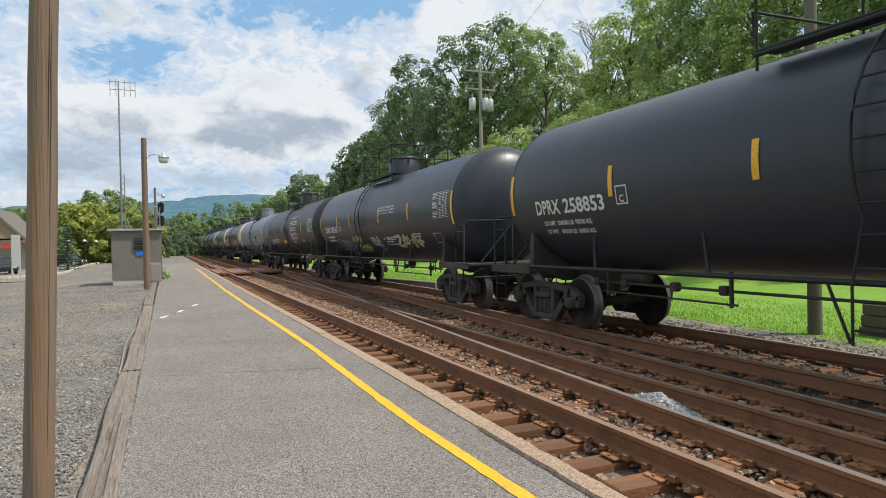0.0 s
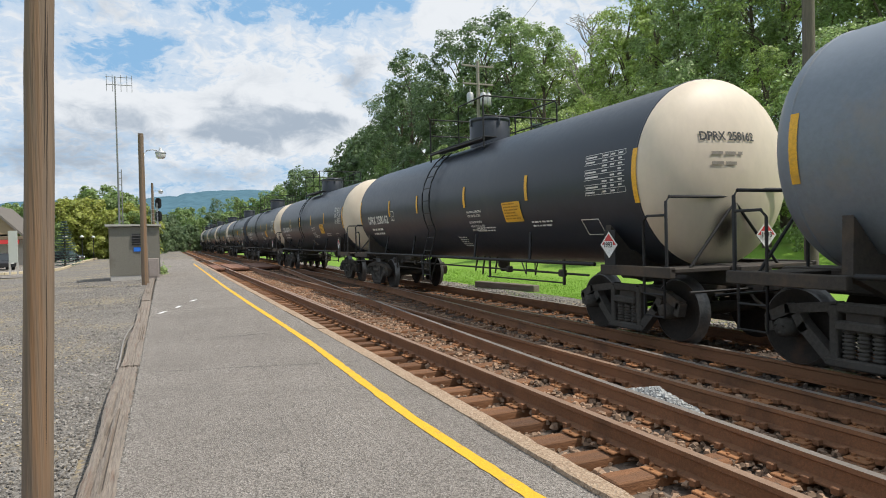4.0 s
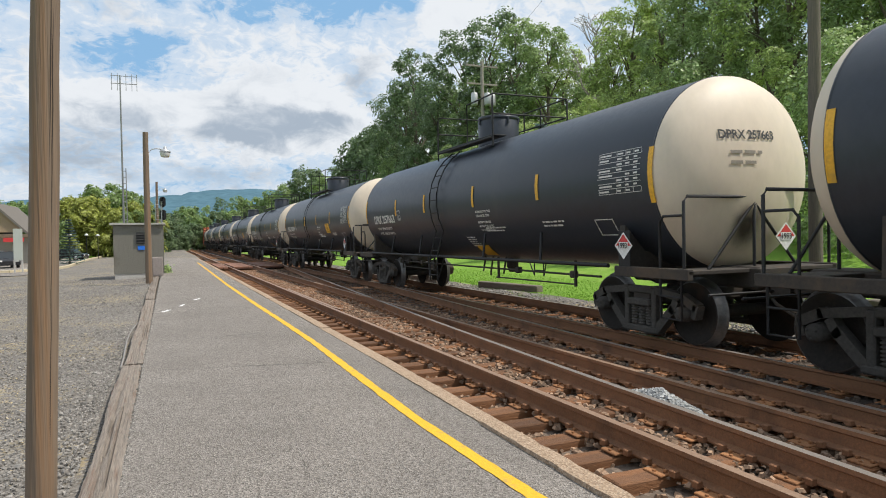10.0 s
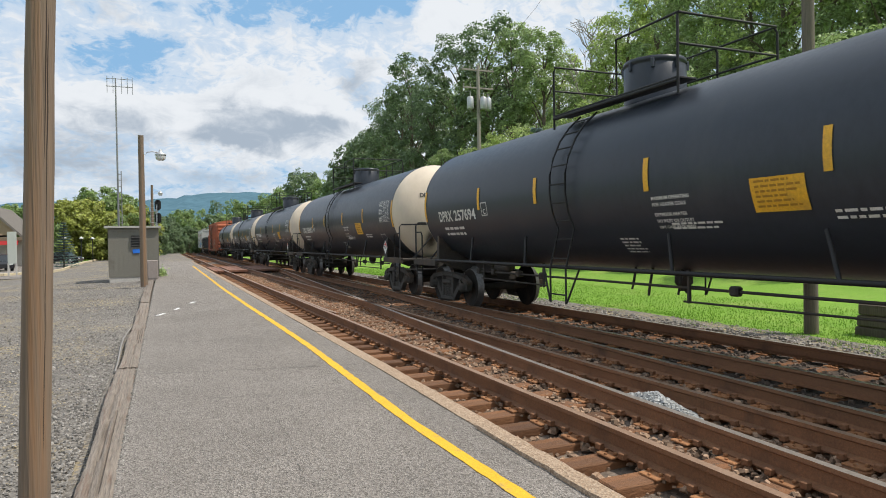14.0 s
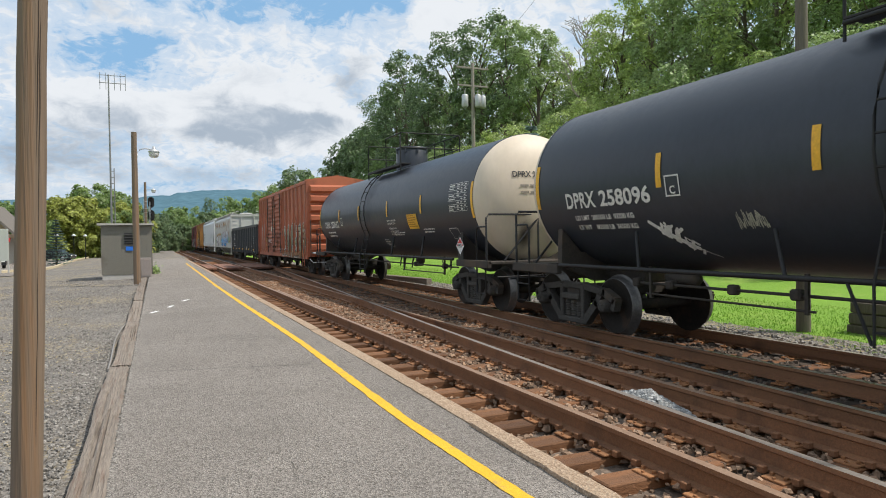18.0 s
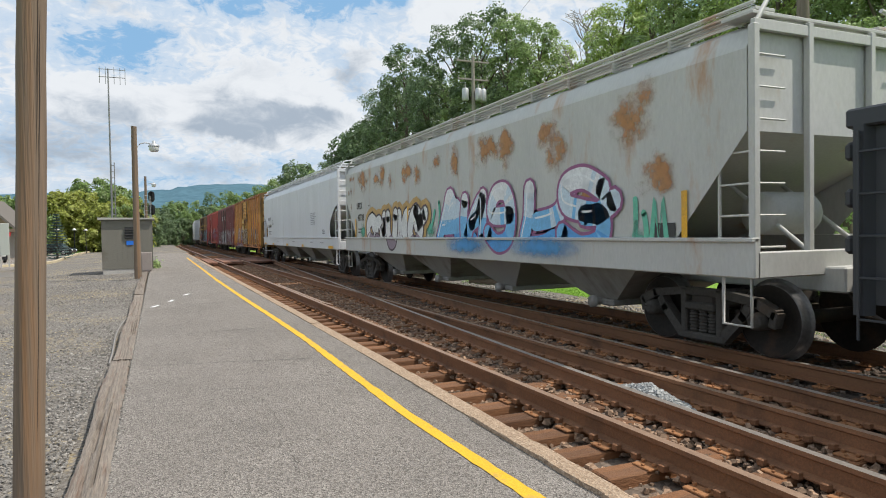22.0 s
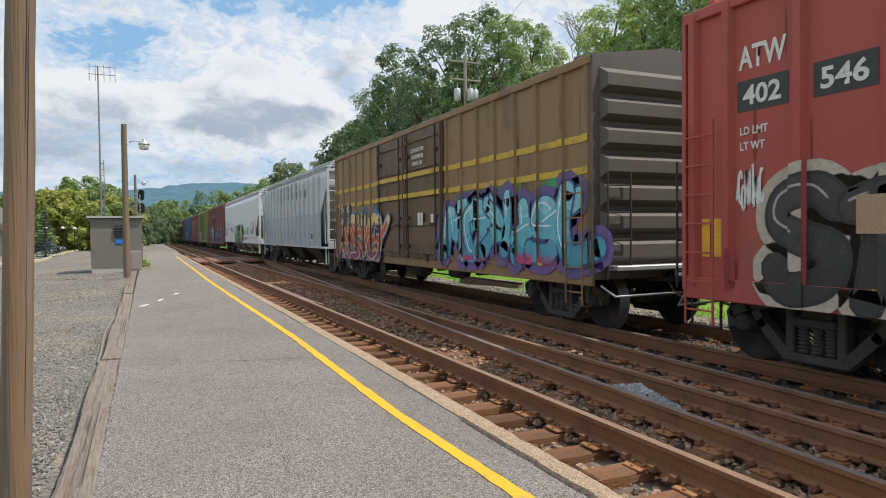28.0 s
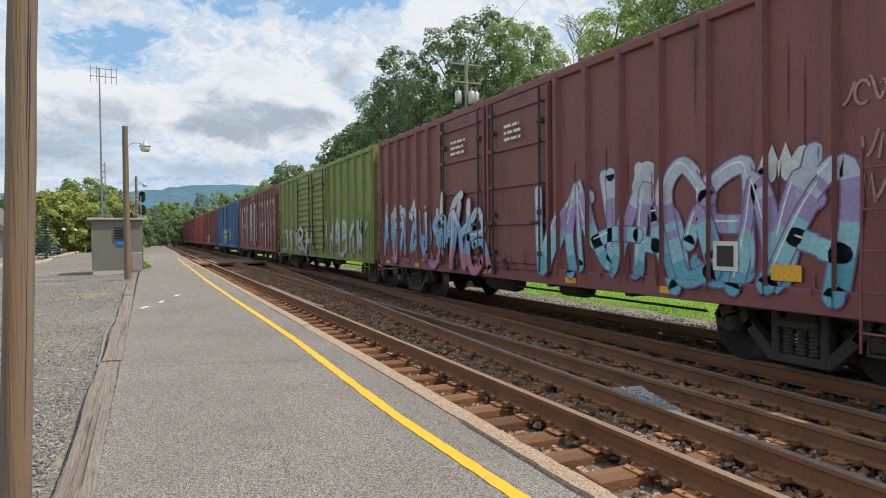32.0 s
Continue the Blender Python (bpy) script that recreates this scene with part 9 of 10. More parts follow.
def leaf_mat(name, a, b):
    return mat(name, a, b, 0.45, scale=0.35, fine=3.0, bump=0, island=0.38, trans=0.42)


LEAF = [leaf_mat("leaves dark", (0.125, 0.190, 0.095), (0.195, 0.270, 0.125)), leaf_mat("leaves mid", (0.235, 0.325, 0.130), (0.315, 0.415, 0.160)), leaf_mat("leaves light", (0.330, 0.430, 0.135), (0.420, 0.520, 0.170)),
        leaf_mat("leaves yellowing", (0.335, 0.375, 0.085), (0.44, 0.475, 0.12)), leaf_mat("leaves deep", (0.205, 0.295, 0.105), (0.285, 0.385, 0.135))]
NEEDLE = leaf_mat("spruce needles", (0.07, 0.12, 0.10), (0.11, 0.17, 0.15))
NEEDLE_BLUE = leaf_mat("blue spruce needles", (0.16, 0.24, 0.22), (0.24, 0.33, 0.31))


def crown_mesh(seed, h, w, leaf, material, clumps=26, per=150, base=0.25):
    """Leafy boughs: each bough is a lobe of many tufts, their leaves turned outward and up, with dark gaps between."""
    r, g = random.Random(seed), Geo()
    ends = []
    for i in range(clumps):
        q = (i + r.random()) / clumps
        t = base + (1 - base) * q
        env = math.sin(math.pi * min(0.97, 0.22 + 0.72 * q)) ** 0.65
        a = i * 2.4 + r.uniform(-0.6, 0.6)
        d = w * 0.5 * env * r.uniform(0.45, 1.0)
        ends.append(Vector((d * math.cos(a), d * math.sin(a), h * t)))
    for c in ends:
        k = r.uniform(0.65, 1.25) * (w * 0.17 if w < 0.55 * h else h * 0.125)
        out = Vector((c.x, c.y, 0)).normalized() if c.x or c.y else Vector((0, 0, 1))
        tufts = 22
        for _ in range(tufts):
            n = (Vector((r.gauss(0, 1), r.gauss(0, 1), r.gauss(0.25, 0.85))).normalized() + out * 0.45).normalized()
            m = c + Vector((n.x, n.y, n.z * 0.78)) * k * r.uniform(0.62, 1.08)
            up = (n + Vector((0, 0, 0.75))).normalized()
            sa = up.cross(Vector((0.3, 0.9, 0.1))).normalized()
            sb = up.cross(sa)
            tw = k * r.uniform(0.24, 0.42)
            for _ in range(max(4, per // tufts)):
                e, f = r.gauss(0, 0.55), r.gauss(0, 0.55)
                p = m + sa * e * tw + sb * f * tw - up * (e * e + f * f) * tw * 0.35 + up * r.gauss(0, 0.16) * tw
                nn = (up + Vector((r.gauss(0, 0.42), r.gauss(0, 0.42), r.gauss(0, 0.35)))).normalized()
                u = nn.cross(Vector((r.gauss(0, 1), r.gauss(0, 1), r.gauss(0, 1)))).normalized()
                v = nn.cross(u) * leaf * r.uniform(0.4, 0.75)
                u = u * leaf * r.uniform(0.6, 1.25)
                g.face([p - u, p - u * 0.1 - v, p + u, p + u * 0.1 + v])
    return g.mesh("crown", material), ends


def trunk_mesh(seed, h, r0, ends):
    r, g = random.Random(seed), Geo()
    top = Vector((r.uniform(-0.3, 0.3), r.uniform(-0.3, 0.3), h * 0.8))
    pts = [Vector((0, 0, -0.3))] + [top * (i / 5) + Vector((r.uniform(-0.1, 0.1), r.uniform(-0.1, 0.1), 0)) for i in range(1, 6)]
    g.tube(pts, r0, 9, True, [r0 * 1.25] + [r0 * (1 - 0.16 * i) for i in range(1, 6)])
    for e in ends[::2]:
        z = max(h * 0.12, e.z - h * 0.16)
        s = top * min(1, z / top.z)
        g.tube([s, s.lerp(e, 0.5) + Vector((0, 0, 0.2)), s.lerp(e, 0.85)], r0 * 0.2, 5, True, [r0 * 0.28, r0 * 0.15, r0 * 0.05])
    return g.mesh("trunk", BARK)


PROTO = {}


def tree(kind, x, y, z, h, label, turn=0.0, category="tree", group="trees of the wooded bank"):
    """kind: (seed, w/h, leaf material index)."""
    seed, ratio, m, leaf, clumps, per, base = kind
    if kind not in PROTO:
        H = 12.0
        PROTO[kind] = crown_mesh(seed, H, H * ratio, leaf, LEAF[m], clumps, per, base)
        PROTO[kind] += (trunk_mesh(seed, H, 0.24, PROTO[kind][1]),)
    crown, ends, trunk = PROTO[kind]
    t = thing("tree", None, label, category, group, at=pose(x, y, z, 0, 0, turn))
    k = h / 12.0
    for nm, me in (("trunk", trunk), ("crown", crown)):
        o = part(nm, me, t)
        o.scale = (k, k, k)
    return t


K_DARK = [(1, 0.40, 0, 0.088, 38, 420, 0.08), (2, 0.46, 0, 0.088, 38, 420, 0.06), (7, 0.34, 0, 0.085, 34, 420, 0.2)]
K_MID = [(3, 0.38, 1, 0.082, 40, 440, 0.08), (4, 0.45, 1, 0.082, 40, 440, 0.06), (8, 0.33, 1, 0.08, 34, 440, 0.25)]
K_LIGHT = [(5, 0.44, 2, 0.082, 40, 440, 0.05), (9, 0.36, 2, 0.082, 36, 440, 0.12)]
K_BUSH = [(12, 0.8, 2, 0.13, 40, 330, 0.02), (13, 0.8, 1, 0.13, 40, 330, 0.02)]
K_YELLOW = [(6, 0.86, 3, 0.27, 44, 264, 0.04), (15, 0.86, 3, 0.27, 44, 264, 0.04)]
K_ROUND = [(10, 0.85, 4, 0.27, 44, 264, 0.02), (11, 0.8, 0, 0.27, 44, 264, 0.02)]
K_FULL = [(16, 0.62, 4, 0.20, 44, 330, 0.02), (17, 0.66, 0, 0.20, 44, 330, 0.02)]


def spruce(x, y, z, h, blue=False, label="dark green spruce"):
    def build():
        r, g = random.Random(9), Geo()
        for tier in range(17):                      # whorls of drooping branches
            zz = 0.35 + 5.5 * tier / 17
            for br in range(11):
                a = br * 0.571 + tier * 1.9 + r.uniform(-0.25, 0.25)
                ln = (1 - zz / 6.0) * 2.0 * r.uniform(0.65, 1.1)
                for i in range(26):
                    q = (i + r.random()) / 26
                    p = Vector((ln * q * math.cos(a), ln * q * math.sin(a), zz - 0.25 * q * ln + 0.3 * q * q * ln + r.uniform(-0.05, 0.05)))
                    b = a + r.choice((-0.9, 0.9)) + r.uniform(-0.4, 0.4)
                    u = Vector((math.cos(b), math.sin(b), r.uniform(-0.4, 0.2))) * 0.20
                    v = Vector((-math.sin(b), math.cos(b), r.uniform(0.3, 1.2))) * 0.035
                    g.face([p, p + u * 0.4 - v, p + u, p + u * 0.4 + v])
        return g
    t = thing("spruce", None, label, "spruce tree", "spruces", at=pose(x, y, z))
    k = h / 6
    for nm, me in (("trunk", shared("spr_t", lambda: Geo().tube([(0, 0, -0.3), (0, 0, 5.8)], 0.12, 7, True, [0.14, 0.02]).mesh("trunk", BARK))), ("crown", shared(("spr", blue), lambda: build().mesh("crown", NEEDLE_BLUE if blue else NEEDLE)))):
        o = part(nm, me, t)
        o.scale = (k, k, k)
    return t


def spot(az, dist):
    return dist * math.sin(radians(az)), dist * math.cos(radians(az))


rnd = random.Random(55)
# wooded bank behind the train: heading, distance, height of the top in degrees, tone
BANK = [(9.6, 150, 4.6, K_FULL), (8.4, 165, 4.0, K_FULL), (11.3, 140, 6.0, K_FULL), (12.9, 128, 5.2, K_FULL), (14.4, 118, 6.1, K_FULL), (16.0, 106, 8.6, K_FULL), (17.4, 98, 9.4, K_FULL), (18.7, 88, 12.2, K_DARK), (19.6, 84, 13.4, K_DARK),
        (20.7, 78, 16.0, K_DARK), (22.5, 72, 14.0, K_DARK), (24.7, 70, 17.1, K_DARK), (26.3, 66, 14.8, K_MID), (27.6, 64, 18.9, K_DARK), (29.6, 62, 18.1, K_MID), (32.0, 58, 17.9, K_MID), (33.6, 60, 15.4, K_LIGHT), (35.4, 56, 14.0, K_MID), (37.6, 50, 16.6, K_LIGHT),
        (39.3, 48, 19.4, K_LIGHT), (41.4, 46, 20.6, K_LIGHT), (43.6, 42, 20.5, K_MID), (46.0, 40, 21.5, K_MID), (48.5, 38, 22.5, K_MID), (51.0, 36, 23.5, K_LIGHT), (54.0, 35, 24.0, K_MID), (57.5, 33, 25, K_MID), (61, 33, 25, K_MID),
        (18.4, 96, 9.0, K_MID), (21.6, 88, 12.4, K_DARK), (23.5, 84, 13.0, K_MID), (26.0, 80, 12.4, K_MID), (28.6, 76, 14.6, K_DARK), (30.9, 72, 14.0, K_DARK), (34.4, 66, 12.6, K_DARK), (36.6, 60, 13.5, K_DARK), (40.3, 54, 16.0, K_DARK), (44.8, 48, 18.0, K_DARK), (49.5, 44, 19, K_DARK), (55.5, 40, 20, K_DARK),
        (26.5, 52, 7.6, K_BUSH), (28.7, 50, 9.3, K_BUSH), (30.6, 46, 9.0, K_LIGHT), (33.0, 44, 10.2, K_MID), (36.2, 42, 11.5, K_BUSH), (40.5, 38, 12.5, K_LIGHT), (44.0, 34, 13.5, K_BUSH), (49.5, 30, 14.0, K_LIGHT), (55.5, 27, 15, K_BUSH), (23.2, 60, 8.0, K_MID), (20.6, 68, 8.0, K_DARK), (18.2, 74, 7.0, K_MID)]
for az, d, el, kinds in BANK:
    x, y = spot(az, d)
    z = land_height(x, y)
    h = 1.58 + d * math.tan(radians(el)) - z
    tree(kinds[rnd.randrange(len(kinds))], x, y, z, h * 0.97, "tall leafy green tree on the wooded bank", rnd.uniform(0, 360))


def bare_tree(x, y, z, h):
    """Dead tree: trunk, limbs and thin twigs."""
    r = random.Random(31)
    t = thing("bare_tree", None, "leafless grey dead tree among the green ones", "tree", at=pose(x, y, z))
    part("trunk", Geo().tube([(0, 0, -0.3), (0.2, 0.1, h * 0.4), (-0.1, 0, h * 0.75), (0.1, 0, h * 0.98)], 0.2, 7, True, [0.24, 0.17, 0.09, 0.02]).mesh("trunk", GREY_POLE), t)
    g = Geo()
    for i in range(30):
        a, z0 = r.uniform(0, 6.3), h * r.uniform(0.5, 0.93)
        ln = (h - z0) * 0.4 + 0.8
        e = Vector((math.cos(a) * ln * 0.7, math.sin(a) * ln * 0.7, z0 + ln))
        m = Vector((math.cos(a) * ln * 0.4, math.sin(a) * ln * 0.4, z0 + ln * 0.4))
        g.tube([(0, 0, z0), m, e], 0.04, 5, True, [0.06, 0.04, 0.012])
        for _ in range(4):
            b = r.uniform(0, 6.3)
            g.tube([m.lerp(e, r.random()), e + Vector((math.cos(b), math.sin(b), r.uniform(-0.4, 0.6))) * 0.8], 0.018, 4)
    part("crown", g.mesh("crown", GREY_POLE), t, "bare grey twigs")


bx, by = spot(36.3, 53)
bare_tree(bx, by, land_height(bx, by), 53 * math.tan(radians(17.8)) + 1.6 - land_height(bx, by))
# far trees along the bend
for az, d, el, kinds in ((0.4, 150, 2.2, K_ROUND), (1.7, 165, 2.7, K_ROUND), (3.0, 190, 2.9, K_MID), (4.2, 200, 3.5, K_DARK), (5.4, 205, 3.7, K_MID), (6.6, 205, 3.4, K_ROUND), (7.8, 200, 3.4, K_DARK), (9.5, 180, 3.6, K_MID), (11, 170, 3.4, K_DARK),
                         (2.6, 160, 1.9, K_ROUND), (3.8, 172, 2.3, K_ROUND), (4.9, 185, 2.4, K_ROUND), (-0.4, 140, 1.7, K_ROUND), (0.9, 132, 1.3, K_ROUND), (2.0, 145, 1.4, K_ROUND), (6.0, 195, 2.0, K_ROUND), (7.2, 195, 2.0, K_ROUND), (8.6, 190, 2.4, K_ROUND), (-1.0, 118, 1.4, K_ROUND), (-1.4, 92, 0.2, K_ROUND)):
    x, y = spot(az, d)
    tree(kinds[rnd.randrange(len(kinds))], x, y, -0.5, (2 + d * math.tan(radians(el))), "distant green tree beyond the bend", rnd.uniform(0, 360), group="distant trees")
# trees over the lot
for az, d, el, kinds in ((-7.6, 112, 3.2, K_YELLOW), (-6.3, 112, 3.4, K_YELLOW), (-4.4, 118, 4.3, K_ROUND), (-3.0, 114, 3.8, K_ROUND), (-2.0, 108, 3.1, K_YELLOW), (-5.3, 110, 3.4, K_YELLOW), (-3.6, 106, 2.6, K_YELLOW), (-8.8, 96, 3.0, K_ROUND), (-10.5, 105, 3.0, K_ROUND), (-0.9, 110, 2.6, K_ROUND), (-13, 100, 3.2, K_ROUND), (-2.4, 104, 2.4, K_ROUND)):
    x, y = spot(az, d)
    tree(kinds[rnd.randrange(len(kinds))], x, y, -0.6, 2.1 + d * math.tan(radians(el)), "yellowing leafy tree beyond the lot", rnd.uniform(0, 360), group="trees beyond the lot")
spruce(*spot(-6.9, 72), -0.5, 4.7, label="dark green spruce beside the parked cars")
for az, d, el in ((31.5, 40, 10.2), (34.3, 38, 10.0), (36.5, 37, 9.4)):
    x, y = spot(az, d)
    spruce(x, y, land_height(x, y), d * math.tan(radians(el)) + 1.6 - land_height(x, y), True, "young blue-green spruce on the bank")

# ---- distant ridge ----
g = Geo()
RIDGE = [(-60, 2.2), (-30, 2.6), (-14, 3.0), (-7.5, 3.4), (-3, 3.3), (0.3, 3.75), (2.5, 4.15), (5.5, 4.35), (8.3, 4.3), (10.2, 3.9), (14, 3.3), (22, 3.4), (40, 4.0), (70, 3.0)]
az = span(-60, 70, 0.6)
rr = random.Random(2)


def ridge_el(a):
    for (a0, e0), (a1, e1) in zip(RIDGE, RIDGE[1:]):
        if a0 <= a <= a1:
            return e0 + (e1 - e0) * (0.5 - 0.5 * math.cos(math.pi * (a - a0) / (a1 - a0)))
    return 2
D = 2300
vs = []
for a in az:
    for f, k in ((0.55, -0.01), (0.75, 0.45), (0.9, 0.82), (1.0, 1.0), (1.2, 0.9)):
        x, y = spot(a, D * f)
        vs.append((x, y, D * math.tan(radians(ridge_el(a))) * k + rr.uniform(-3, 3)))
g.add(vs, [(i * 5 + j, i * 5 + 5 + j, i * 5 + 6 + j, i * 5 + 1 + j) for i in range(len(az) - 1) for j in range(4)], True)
# the haze of distance is put into the ridge's bluish base colour
thing("ridge", g.mesh("ridge", mat("wooded ridge with haze in colour", (0.075, 0.145, 0.19), (0.095, 0.175, 0.22), 1.0, scale=0.004, fine=0.03, bump=0, spec=0.0)), "distant wooded ridge, haze painted in as blue-green", "mountain", kind="structure")


# ---- beyond the gravel lot: road edge, parked cars, station, lamps ----
road = Geo()
for a, b in zip(span(50, 150, 5), span(50, 150, 5)[1:]):
    road.face([(-20, a, -0.44), (-8.6, a, -0.44), (-8.9, b, -0.44), (-20, b, -0.44)])
thing("road", road.mesh("road", ASPHALT), "grey asphalt drive beyond the lot", "road", kind="structure")
kerb2 = thing("lot_kerb", None, "pale yellowish kerb bordering the drive", "kerb", kind="structure")
KERB_PALE = mat("pale kerb", (0.50, 0.42, 0.27), (0.58, 0.50, 0.35), 0.9, fine=30, bump=0.2)
pts = [(-13.5, 55.0), (-10.6, 55.6), (-8.2, 58.5), (-7.9, 64), (-8.4, 76), (-8.9, 90), (-8.7, 106), (-8.3, 122)]
for (xa, ya), (xb, yb) in zip(pts, pts[1:]):
    ln = math.hypot(xb - xa, yb - ya)
    part("kerb_block", Geo().box(-0.1, 0.1, 0, ln, -0.3, 0.16, 0.02).mesh("kerb_block", KERB_PALE), kerb2, at=pose(xa, ya, -0.42, 0, 0, -math.degrees(math.atan2(xb - xa, yb - ya))))


def parked_car(x, y, turn, color, label):
    """Low saloon: body, glasshouse, four wheels, lights."""
    z = -0.44
    c = thing("parked_car", None, label, "car", "parked cars", at=pose(x, y, z, 0, 0, turn))
    paint = mat("car paint %.2f %.2f" % color[:2], color, color, 0.25, fine=10, bump=0)
    body = [(-2.2, 0.28), (-2.25, 0.62), (-2.0, 0.82), (-1.25, 0.90), (1.0, 0.92), (2.05, 0.78), (2.25, 0.55), (2.2, 0.28)]
    part("body", Geo().prism(body[::-1], -0.86, 0.86, "X").mesh("body", paint), c)
    g = Geo()
    lo = [(-0.78, -1.5), (0.78, -1.5), (0.78, 1.1), (-0.78, 1.1)]
    hi = [(-0.6, -0.85), (0.6, -0.85), (0.6, 0.35), (-0.6, 0.35)]
    v = [(a, b, 0.88) for a, b in lo] + [(a, b, 1.40) for a, b in hi]
    g.add(v, [(0, 1, 5, 4), (1, 2, 6, 5), (2, 3, 7, 6), (3, 0, 4, 7)])
    part("windows", g.mesh("windows", mat("car glass", (0.02, 0.025, 0.03), (0.03, 0.035, 0.04), 0.08, bump=0)), c, "dark tinted windows")
    part("roof", Geo().box(-0.61, 0.61, -0.87, 0.37, 1.39, 1.44, 0.02).mesh("roof", paint), c)
    for wx in (-0.82, 0.82):
        for wy in (-1.35, 1.35):
            w = part("wheel", shared("carwheel", lambda: Geo().lathe([(0.0, -0.1), (0.3, -0.1), (0.32, -0.06), (0.32, 0.06), (0.3, 0.1), (0.0, 0.1)], 16, "X").mesh("wheel", BLACK_METAL)), c, at=pose(wx, wy, 0.32))
            part("rim", shared("carrim", lambda: Geo().lathe([(0.0, -0.115), (0.19, -0.11), (0.2, -0.1)], 12, "X").lathe([(0.2, 0.1), (0.19, 0.11), (0.0, 0.115)], 12, "X").mesh("rim", GALV)), w)
    for wx in (-0.62, 0.62):
        part("headlight", shared("carlight", lambda: Geo().box(-0.15, 0.15, -0.03, 0.03, -0.07, 0.07, 0.02).mesh("headlight", WHITE_PAINT)), c, at=pose(wx, -2.22, 0.62))
    return c


parked_car(-11.2, 90.0, 75, (0.025, 0.026, 0.03), "black parked car on the drive")
parked_car(-13.3, 68.0, 20, (0.03, 0.028, 0.03), "dark parked car beside the station")
parked_car(-15.6, 76.0, 20, (0.55, 0.56, 0.57), "white parked car beside the station")


def street_lamp(x, y, h):
    p = thing("street_lamp", None, "thin dark street lamp with a pale shade", "street lamp", "street lamps", at=pose(x, y, -0.5))
    part("pole", shared("slp", lambda: Geo().tube([(0, 0, 0), (0, 0, 3.0)], 0.05, 7).mesh("pole", BLACK_METAL)), p)
    part("shade", shared("sls", lambda: Geo().lathe([(0.0, 3.30), (0.10, 3.26), (0.28, 3.06), (0.25, 3.04), (0.0, 3.08)], 12, "Z").mesh("shade", WHITE_PAINT)), p)


for az, d in ((-6.87, 86), (-5.74, 92), (-4.97, 98), (-5.95, 118)):
    street_lamp(*spot(az, d), 3)

# low dark fence behind the cars
fence = thing("fence", None, "low black metal fence along the grass", "fence", at=pose(0, 0, 0))
fx = [spot(a, d) for a, d in ((-6.6, 112), (-5.8, 114), (-5.0, 116), (-4.2, 118), (-3.4, 120))]
for (xa, ya) in fx:
    part("post", shared("fpost", lambda: Geo().box(-0.05, 0.05, -0.05, 0.05, -0.55, 0.65, 0.01).mesh("post", BLACK_METAL)), fence, at=pose(xa, ya, 0))
for (xa, ya), (xb, yb) in zip(fx, fx[1:]):
    for z in (0.1, 0.5):
        part("rail", Geo().tube([(xa, ya, z), (xb, yb, z)], 0.035, 6).mesh("rail", BLACK_METAL), fence)

# station building at the edge of the view
st = thing("station_building", None, "small pale station building with a brown gabled roof", "building", at=pose(-16.2, 77.0, -0.5))
WALL = mat("station wall", (0.44, 0.41, 0.36), (0.5, 0.47, 0.42), 0.85, fine=12, bump=0.1)
ROOF = mat("roof shingles", (0.13, 0.115, 0.10), (0.18, 0.16, 0.14), 0.9, scale=2, fine=14, bump=0.3)
part("wall", Geo().box(-9, 1.9, 0, 10, 0, 3.2).mesh("wall", WALL), st)
part("gable", Geo().prism([(-2.4, 3.3), (3.3, 3.3), (0.6, 5.9)], -1.2, -0.9, "Y").mesh("gable", mat("gable boards", (0.30, 0.22, 0.14), (0.36, 0.27, 0.18), 0.85, bump=0.1)), st)
g = Geo()
g.prism([(-2.7, 3.2), (-2.5, 3.1), (0.6, 6.0), (3.4, 3.1), (3.6, 3.2), (0.6, 6.3)], -1.5, 10.4, "Y")
part("roof", g.mesh("roof", ROOF), st)
part("roof", Geo().prism([(-0.8, 3.1), (10.8, 3.1), (5, 6.0)], -10, 0.8, "X").mesh("roof", ROOF), st)
part("canopy", Geo().box(-9, 3.6, -1.8, 0.1, 2.75, 3.1, 0.03).mesh("canopy", mat("canopy boards", (0.14, 0.10, 0.07), (0.2, 0.15, 0.1), 0.85, bump=0.1)), st)
part("awning", Geo().prism([(-1.9, 2.75), (-1.2, 2.75), (-1.9, 2.35)], 1.5, 3.2, "X").mesh("awning", RED), st, "red awning")
for x in (-6.5, -3.5, 0.2):
    w = part("window", Geo().box(x - 0.55, x + 0.55, -0.05, 0.02, 0.9, 2.2).mesh("window", mat("car glass", (0.02, 0.025, 0.03))), st)
    part("window_frame", Geo().box(x - 0.62, x + 0.62, -0.08, -0.055, 2.2, 2.3).box(x - 0.62, x + 0.62, -0.08, -0.055, 0.8, 0.9).mesh("window_frame", WHITE_PAINT), w)

sb = thing("notice_board", None, "pale grey notice board on two posts", "notice board", at=pose(-9.75, 54.3, -0.4))
part("board", Geo().box(-0.28, 0.28, -0.05, 0.05, 0.85, 3.1, 0.02).mesh("board", mat("board grey green", (0.42, 0.44, 0.40), (0.48, 0.5, 0.46), 0.6, bump=0)), sb)
for x in (-0.24, 0.24):
    part("post", shared("nbpost", lambda: Geo().box(-0.05, 0.05, -0.04, 0.04, 0, 0.9).mesh("post", CONCRETE)), sb, at=pose(x, 0, 0))

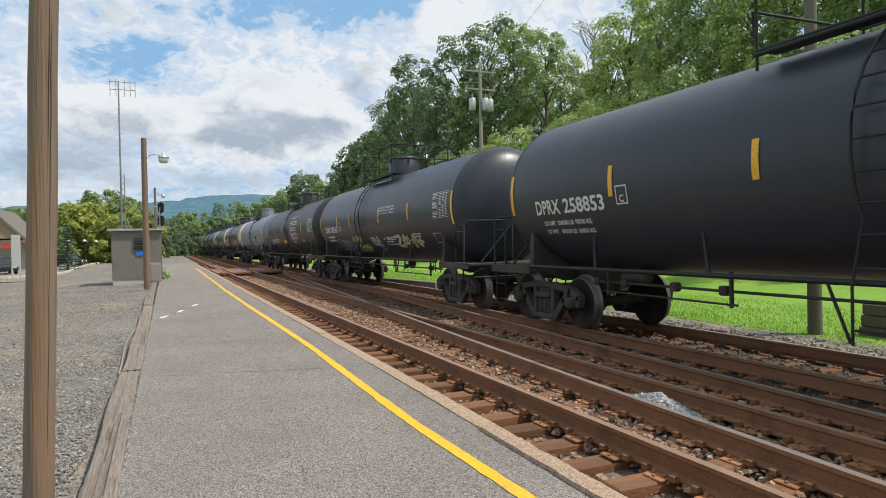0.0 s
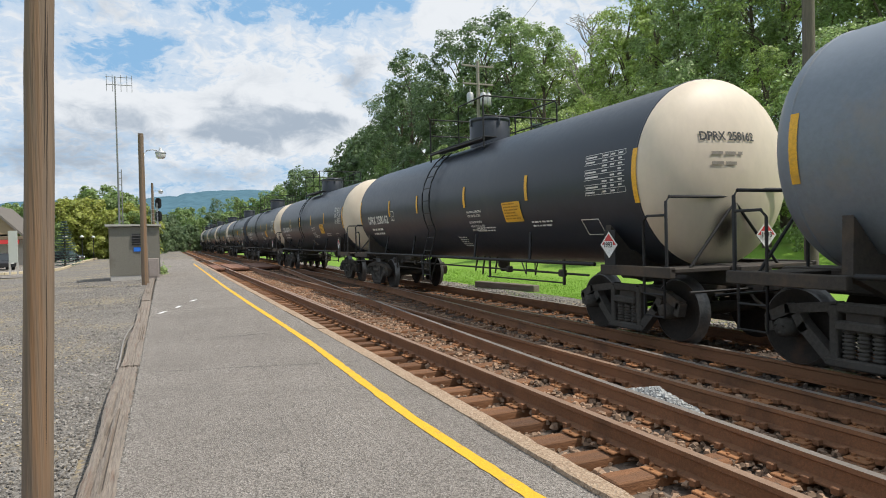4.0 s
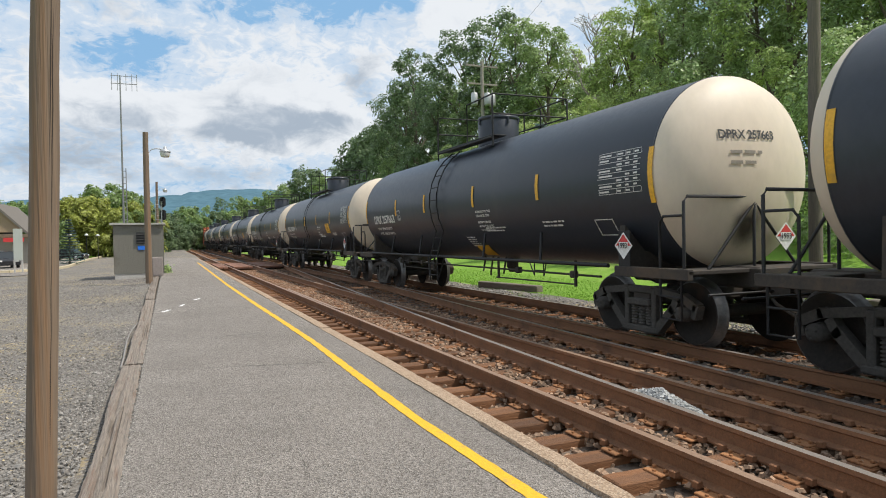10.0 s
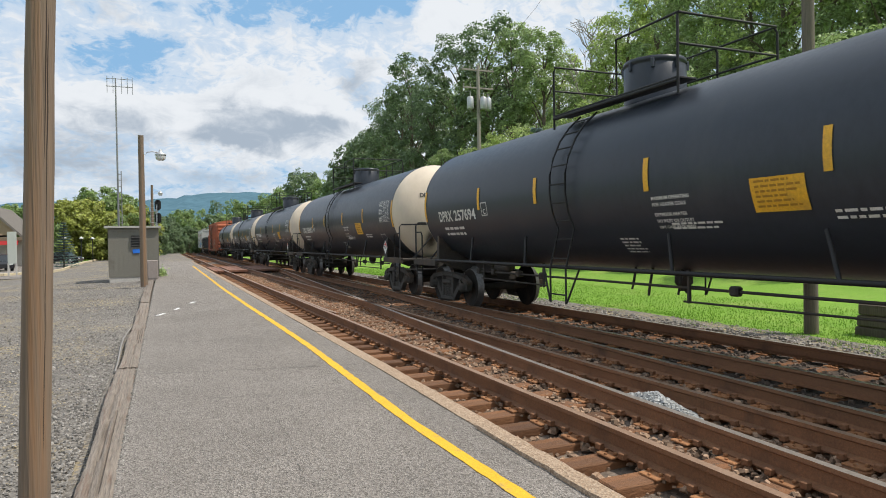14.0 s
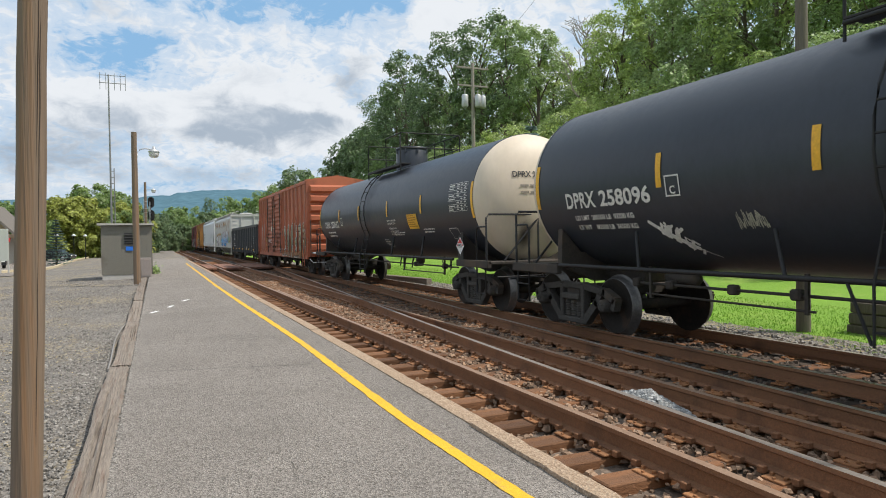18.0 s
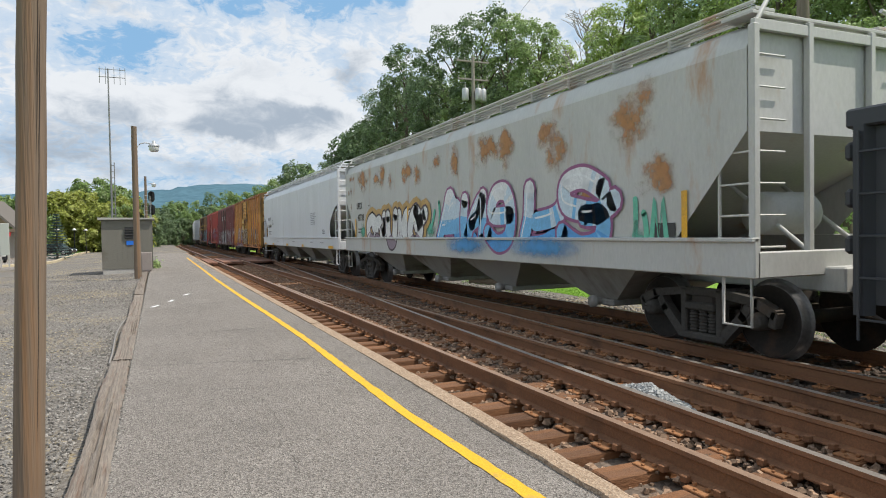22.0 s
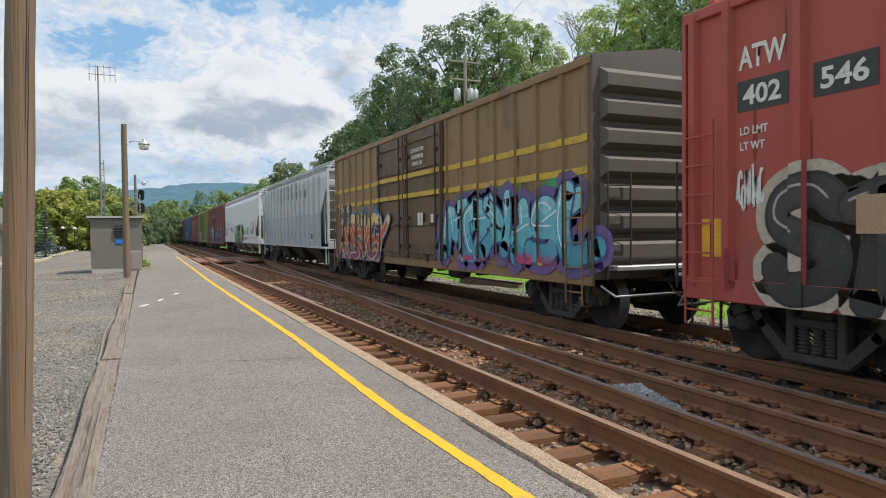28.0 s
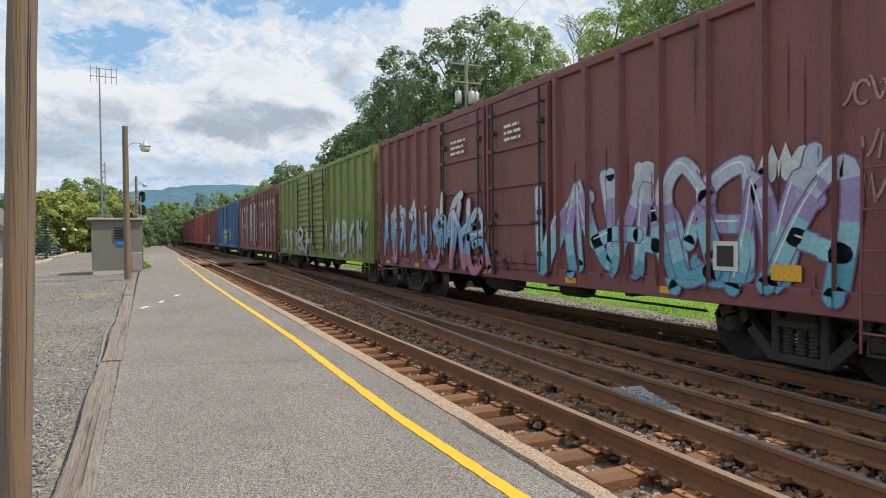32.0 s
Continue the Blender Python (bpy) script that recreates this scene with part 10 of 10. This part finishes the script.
# small things by the shed
bush = Geo()
r = random.Random(6)
for _ in range(450):
    p = Vector((r.gauss(0, 0.13), r.gauss(0, 0.6), abs(r.gauss(0.16, 0.14))))
    a = r.uniform(0, 6.3)
    u, v = Vector((math.cos(a), math.sin(a), 0.4)) * 0.06, Vector((-math.sin(a), math.cos(a), 0.6)) * 0.04
    bush.face([p - u, p - v, p + u, p + v])
thing("weeds", bush.mesh("weeds", LEAF[1]), "green weeds beside the shed", "weeds", at=pose(-0.12, 34.5, 0.05), kind="stuff")
cab = thing("relay_cabinet", None, "grey-brown metal relay cabinet behind the lamp post", "cabinet", at=pose(-0.42, 31.0, 0.08))
part("body", Geo().box(-0.22, 0.22, -0.2, 0.2, 0, 0.85, 0.02).mesh("body", mat("cabinet grey", (0.26, 0.22, 0.20), (0.3, 0.26, 0.24), 0.7, bump=0.1)), cab)
part("door", Geo().box(-0.18, 0.18, -0.215, -0.2, 0.08, 0.78, 0.008).mesh("door", mat("cabinet grey", (0.26, 0.22, 0.20))), cab)

# cable along the timbers
thing("cable", Geo().tube([(-0.62 + 0.05 * math.sin(y * 0.9) + (0.012 * (y - 9) if y > 9 else 0), y, PLAT_Z - 0.075) for y in span(9, 25, 0.8)], 0.014, 6).mesh("cable", mat("pale cable", (0.22, 0.205, 0.19), (0.28, 0.26, 0.245), 0.7, bump=0)), "pale cable lying beside the timbers", "cable")

# ---- beyond the train: verge, timbers, block ----
stones("verge_gravel", 5000, lambda r: (9.0 + 1.7 * r.random() ** 1.3, 2 + 32 * r.random() ** 1.3, -0.265 + r.uniform(-0.01, 0.015)), 0.032, STONES, "grey gravel verge beside the far track", 15)
for x, y, ln, turn in ((10.65, 19.6, 3.2, 10), (9.7, 26.8, 5.0, 8)):
    thing("old_tie", Geo().box(-0.13, 0.13, -ln / 2, ln / 2, 0, 0.24, 0.02).mesh("old_tie", OLD_TIMBER), "discarded wooden tie lying on the grass", "wooden tie", "discarded ties", at=pose(x, y, -0.28, 0, 0, turn))
blk = thing("timber_block", None, "dark stack of short timbers beside the track", "timber stack", at=pose(11.75, 7.3, -0.3))
for i, (dz, w) in enumerate(((0, 0.62), (0.21, 0.58), (0.42, 0.55))):
    part("timber", Geo().box(-0.3, 0.3, -w, w, dz, dz + 0.2, 0.02).mesh("timber", DARK_POLE), blk)


def blades(name, n, place, h, label, seed):
    g, r = Geo(), random.Random(seed)
    for _ in range(n):
        x, y = place(r)
        z = land_height(x, y) - 0.06
        a, k = r.uniform(0, 6.3), h * r.uniform(0.5, 1.4)
        dx, dy = math.cos(a) * 0.008, math.sin(a) * 0.008
        tx, ty = r.uniform(-0.04, 0.04), r.uniform(-0.04, 0.04)
        g.face([(x - dx, y - dy, z), (x + dx, y + dy, z), (x + tx, y + ty, z + k)])
    return thing(name, g.mesh(name, GRASS_BLADE), label, "grass", kind="stuff")


blades("grass_verge", 70000, lambda r: (lambda y: (10.35 + 0.25 * math.sin(y * 1.7) + 0.2 * math.sin(y * 0.6) + 6 * r.random() ** 1.6, y))(3 + 40 * r.random() ** 1.4), 0.05, "lush green grass beyond the far track", 71)
blades("lot_grass", 12000, lambda r: (-9.3 - 3 * r.random(), 96 + 40 * r.random()), 0.3, "green grass strip beyond the drive", 72)

# fallen leaves on the lot
g, r = Geo(), random.Random(17)
for _ in range(5000):
    y = 3 + 34 * r.random() ** 1.3
    x = -0.8 - 0.14 * y * abs(r.gauss(0.55, 0.35)) - 0.5 * r.random()
    z = land_height(x, y) + 0.012
    a, k = r.uniform(0, 6.3), r.uniform(0.008, 0.02)
    u, v = Vector((math.cos(a), math.sin(a), r.uniform(-0.3, 0.5))) * k, Vector((-math.sin(a), math.cos(a), r.uniform(-0.2, 0.3))) * k * 0.6
    p = Vector((x, y, z))
    g.face([p - u, p - v, p + u, p + v])
thing("fallen_leaves", g.mesh("fallen_leaves", mat("dry leaves", (0.30, 0.235, 0.13), (0.42, 0.34, 0.20), 0.8, bump=0, island=0.4)), "dry yellow leaves scattered over the gravel", "leaves", kind="stuff")



# ---- motion: the whole train rolls towards the eye at an even speed ----
END = 32.0


def motions():
    for car, mid in WAGONS:
        rows = []
        s_end = mid - SPEED * END
        times = [0.0, END] if mid < BEND_Y - 12 else sorted({0.0, END, *span(0.0, END, 0.8)})
        if mid >= BEND_Y - 12:
            flat = (mid - (BEND_Y - 14)) / SPEED          # on the straight from here on: a row at its start is enough
            times = [t for t in times if t <= flat + 1.7] + [END]
            times = sorted(set(times))
        for t in times:
            p, a = on_line(mid - SPEED * t, TRAIN_X)
            rows.append((t, pose(p.x, p.y, 0, 0, 0, -math.degrees(a))))
        walk(car, rows)
    for w, y, s in AXLES:
        near = (s - 45) / SPEED, (s + 4) / SPEED
        t0, t1 = max(0.0, near[0]), min(END, near[1])
        if t1 <= t0:
            continue
        step = 0.033 * 1.4
        n = max(2, math.ceil((t1 - t0) / step))
        times = sorted({0.0, END, *[t0 + (t1 - t0) * i / n for i in range(n + 1)]})
        rows = []
        for t in times:
            u = min(max(t, t0), t1) - t0
            rows.append((t, pose(0, y, WHEEL_R) @ Matrix.Rotation((SPEED * u / WHEEL_R) % (2 * math.pi), 4, "X")))
        walk(w, rows)


motions()
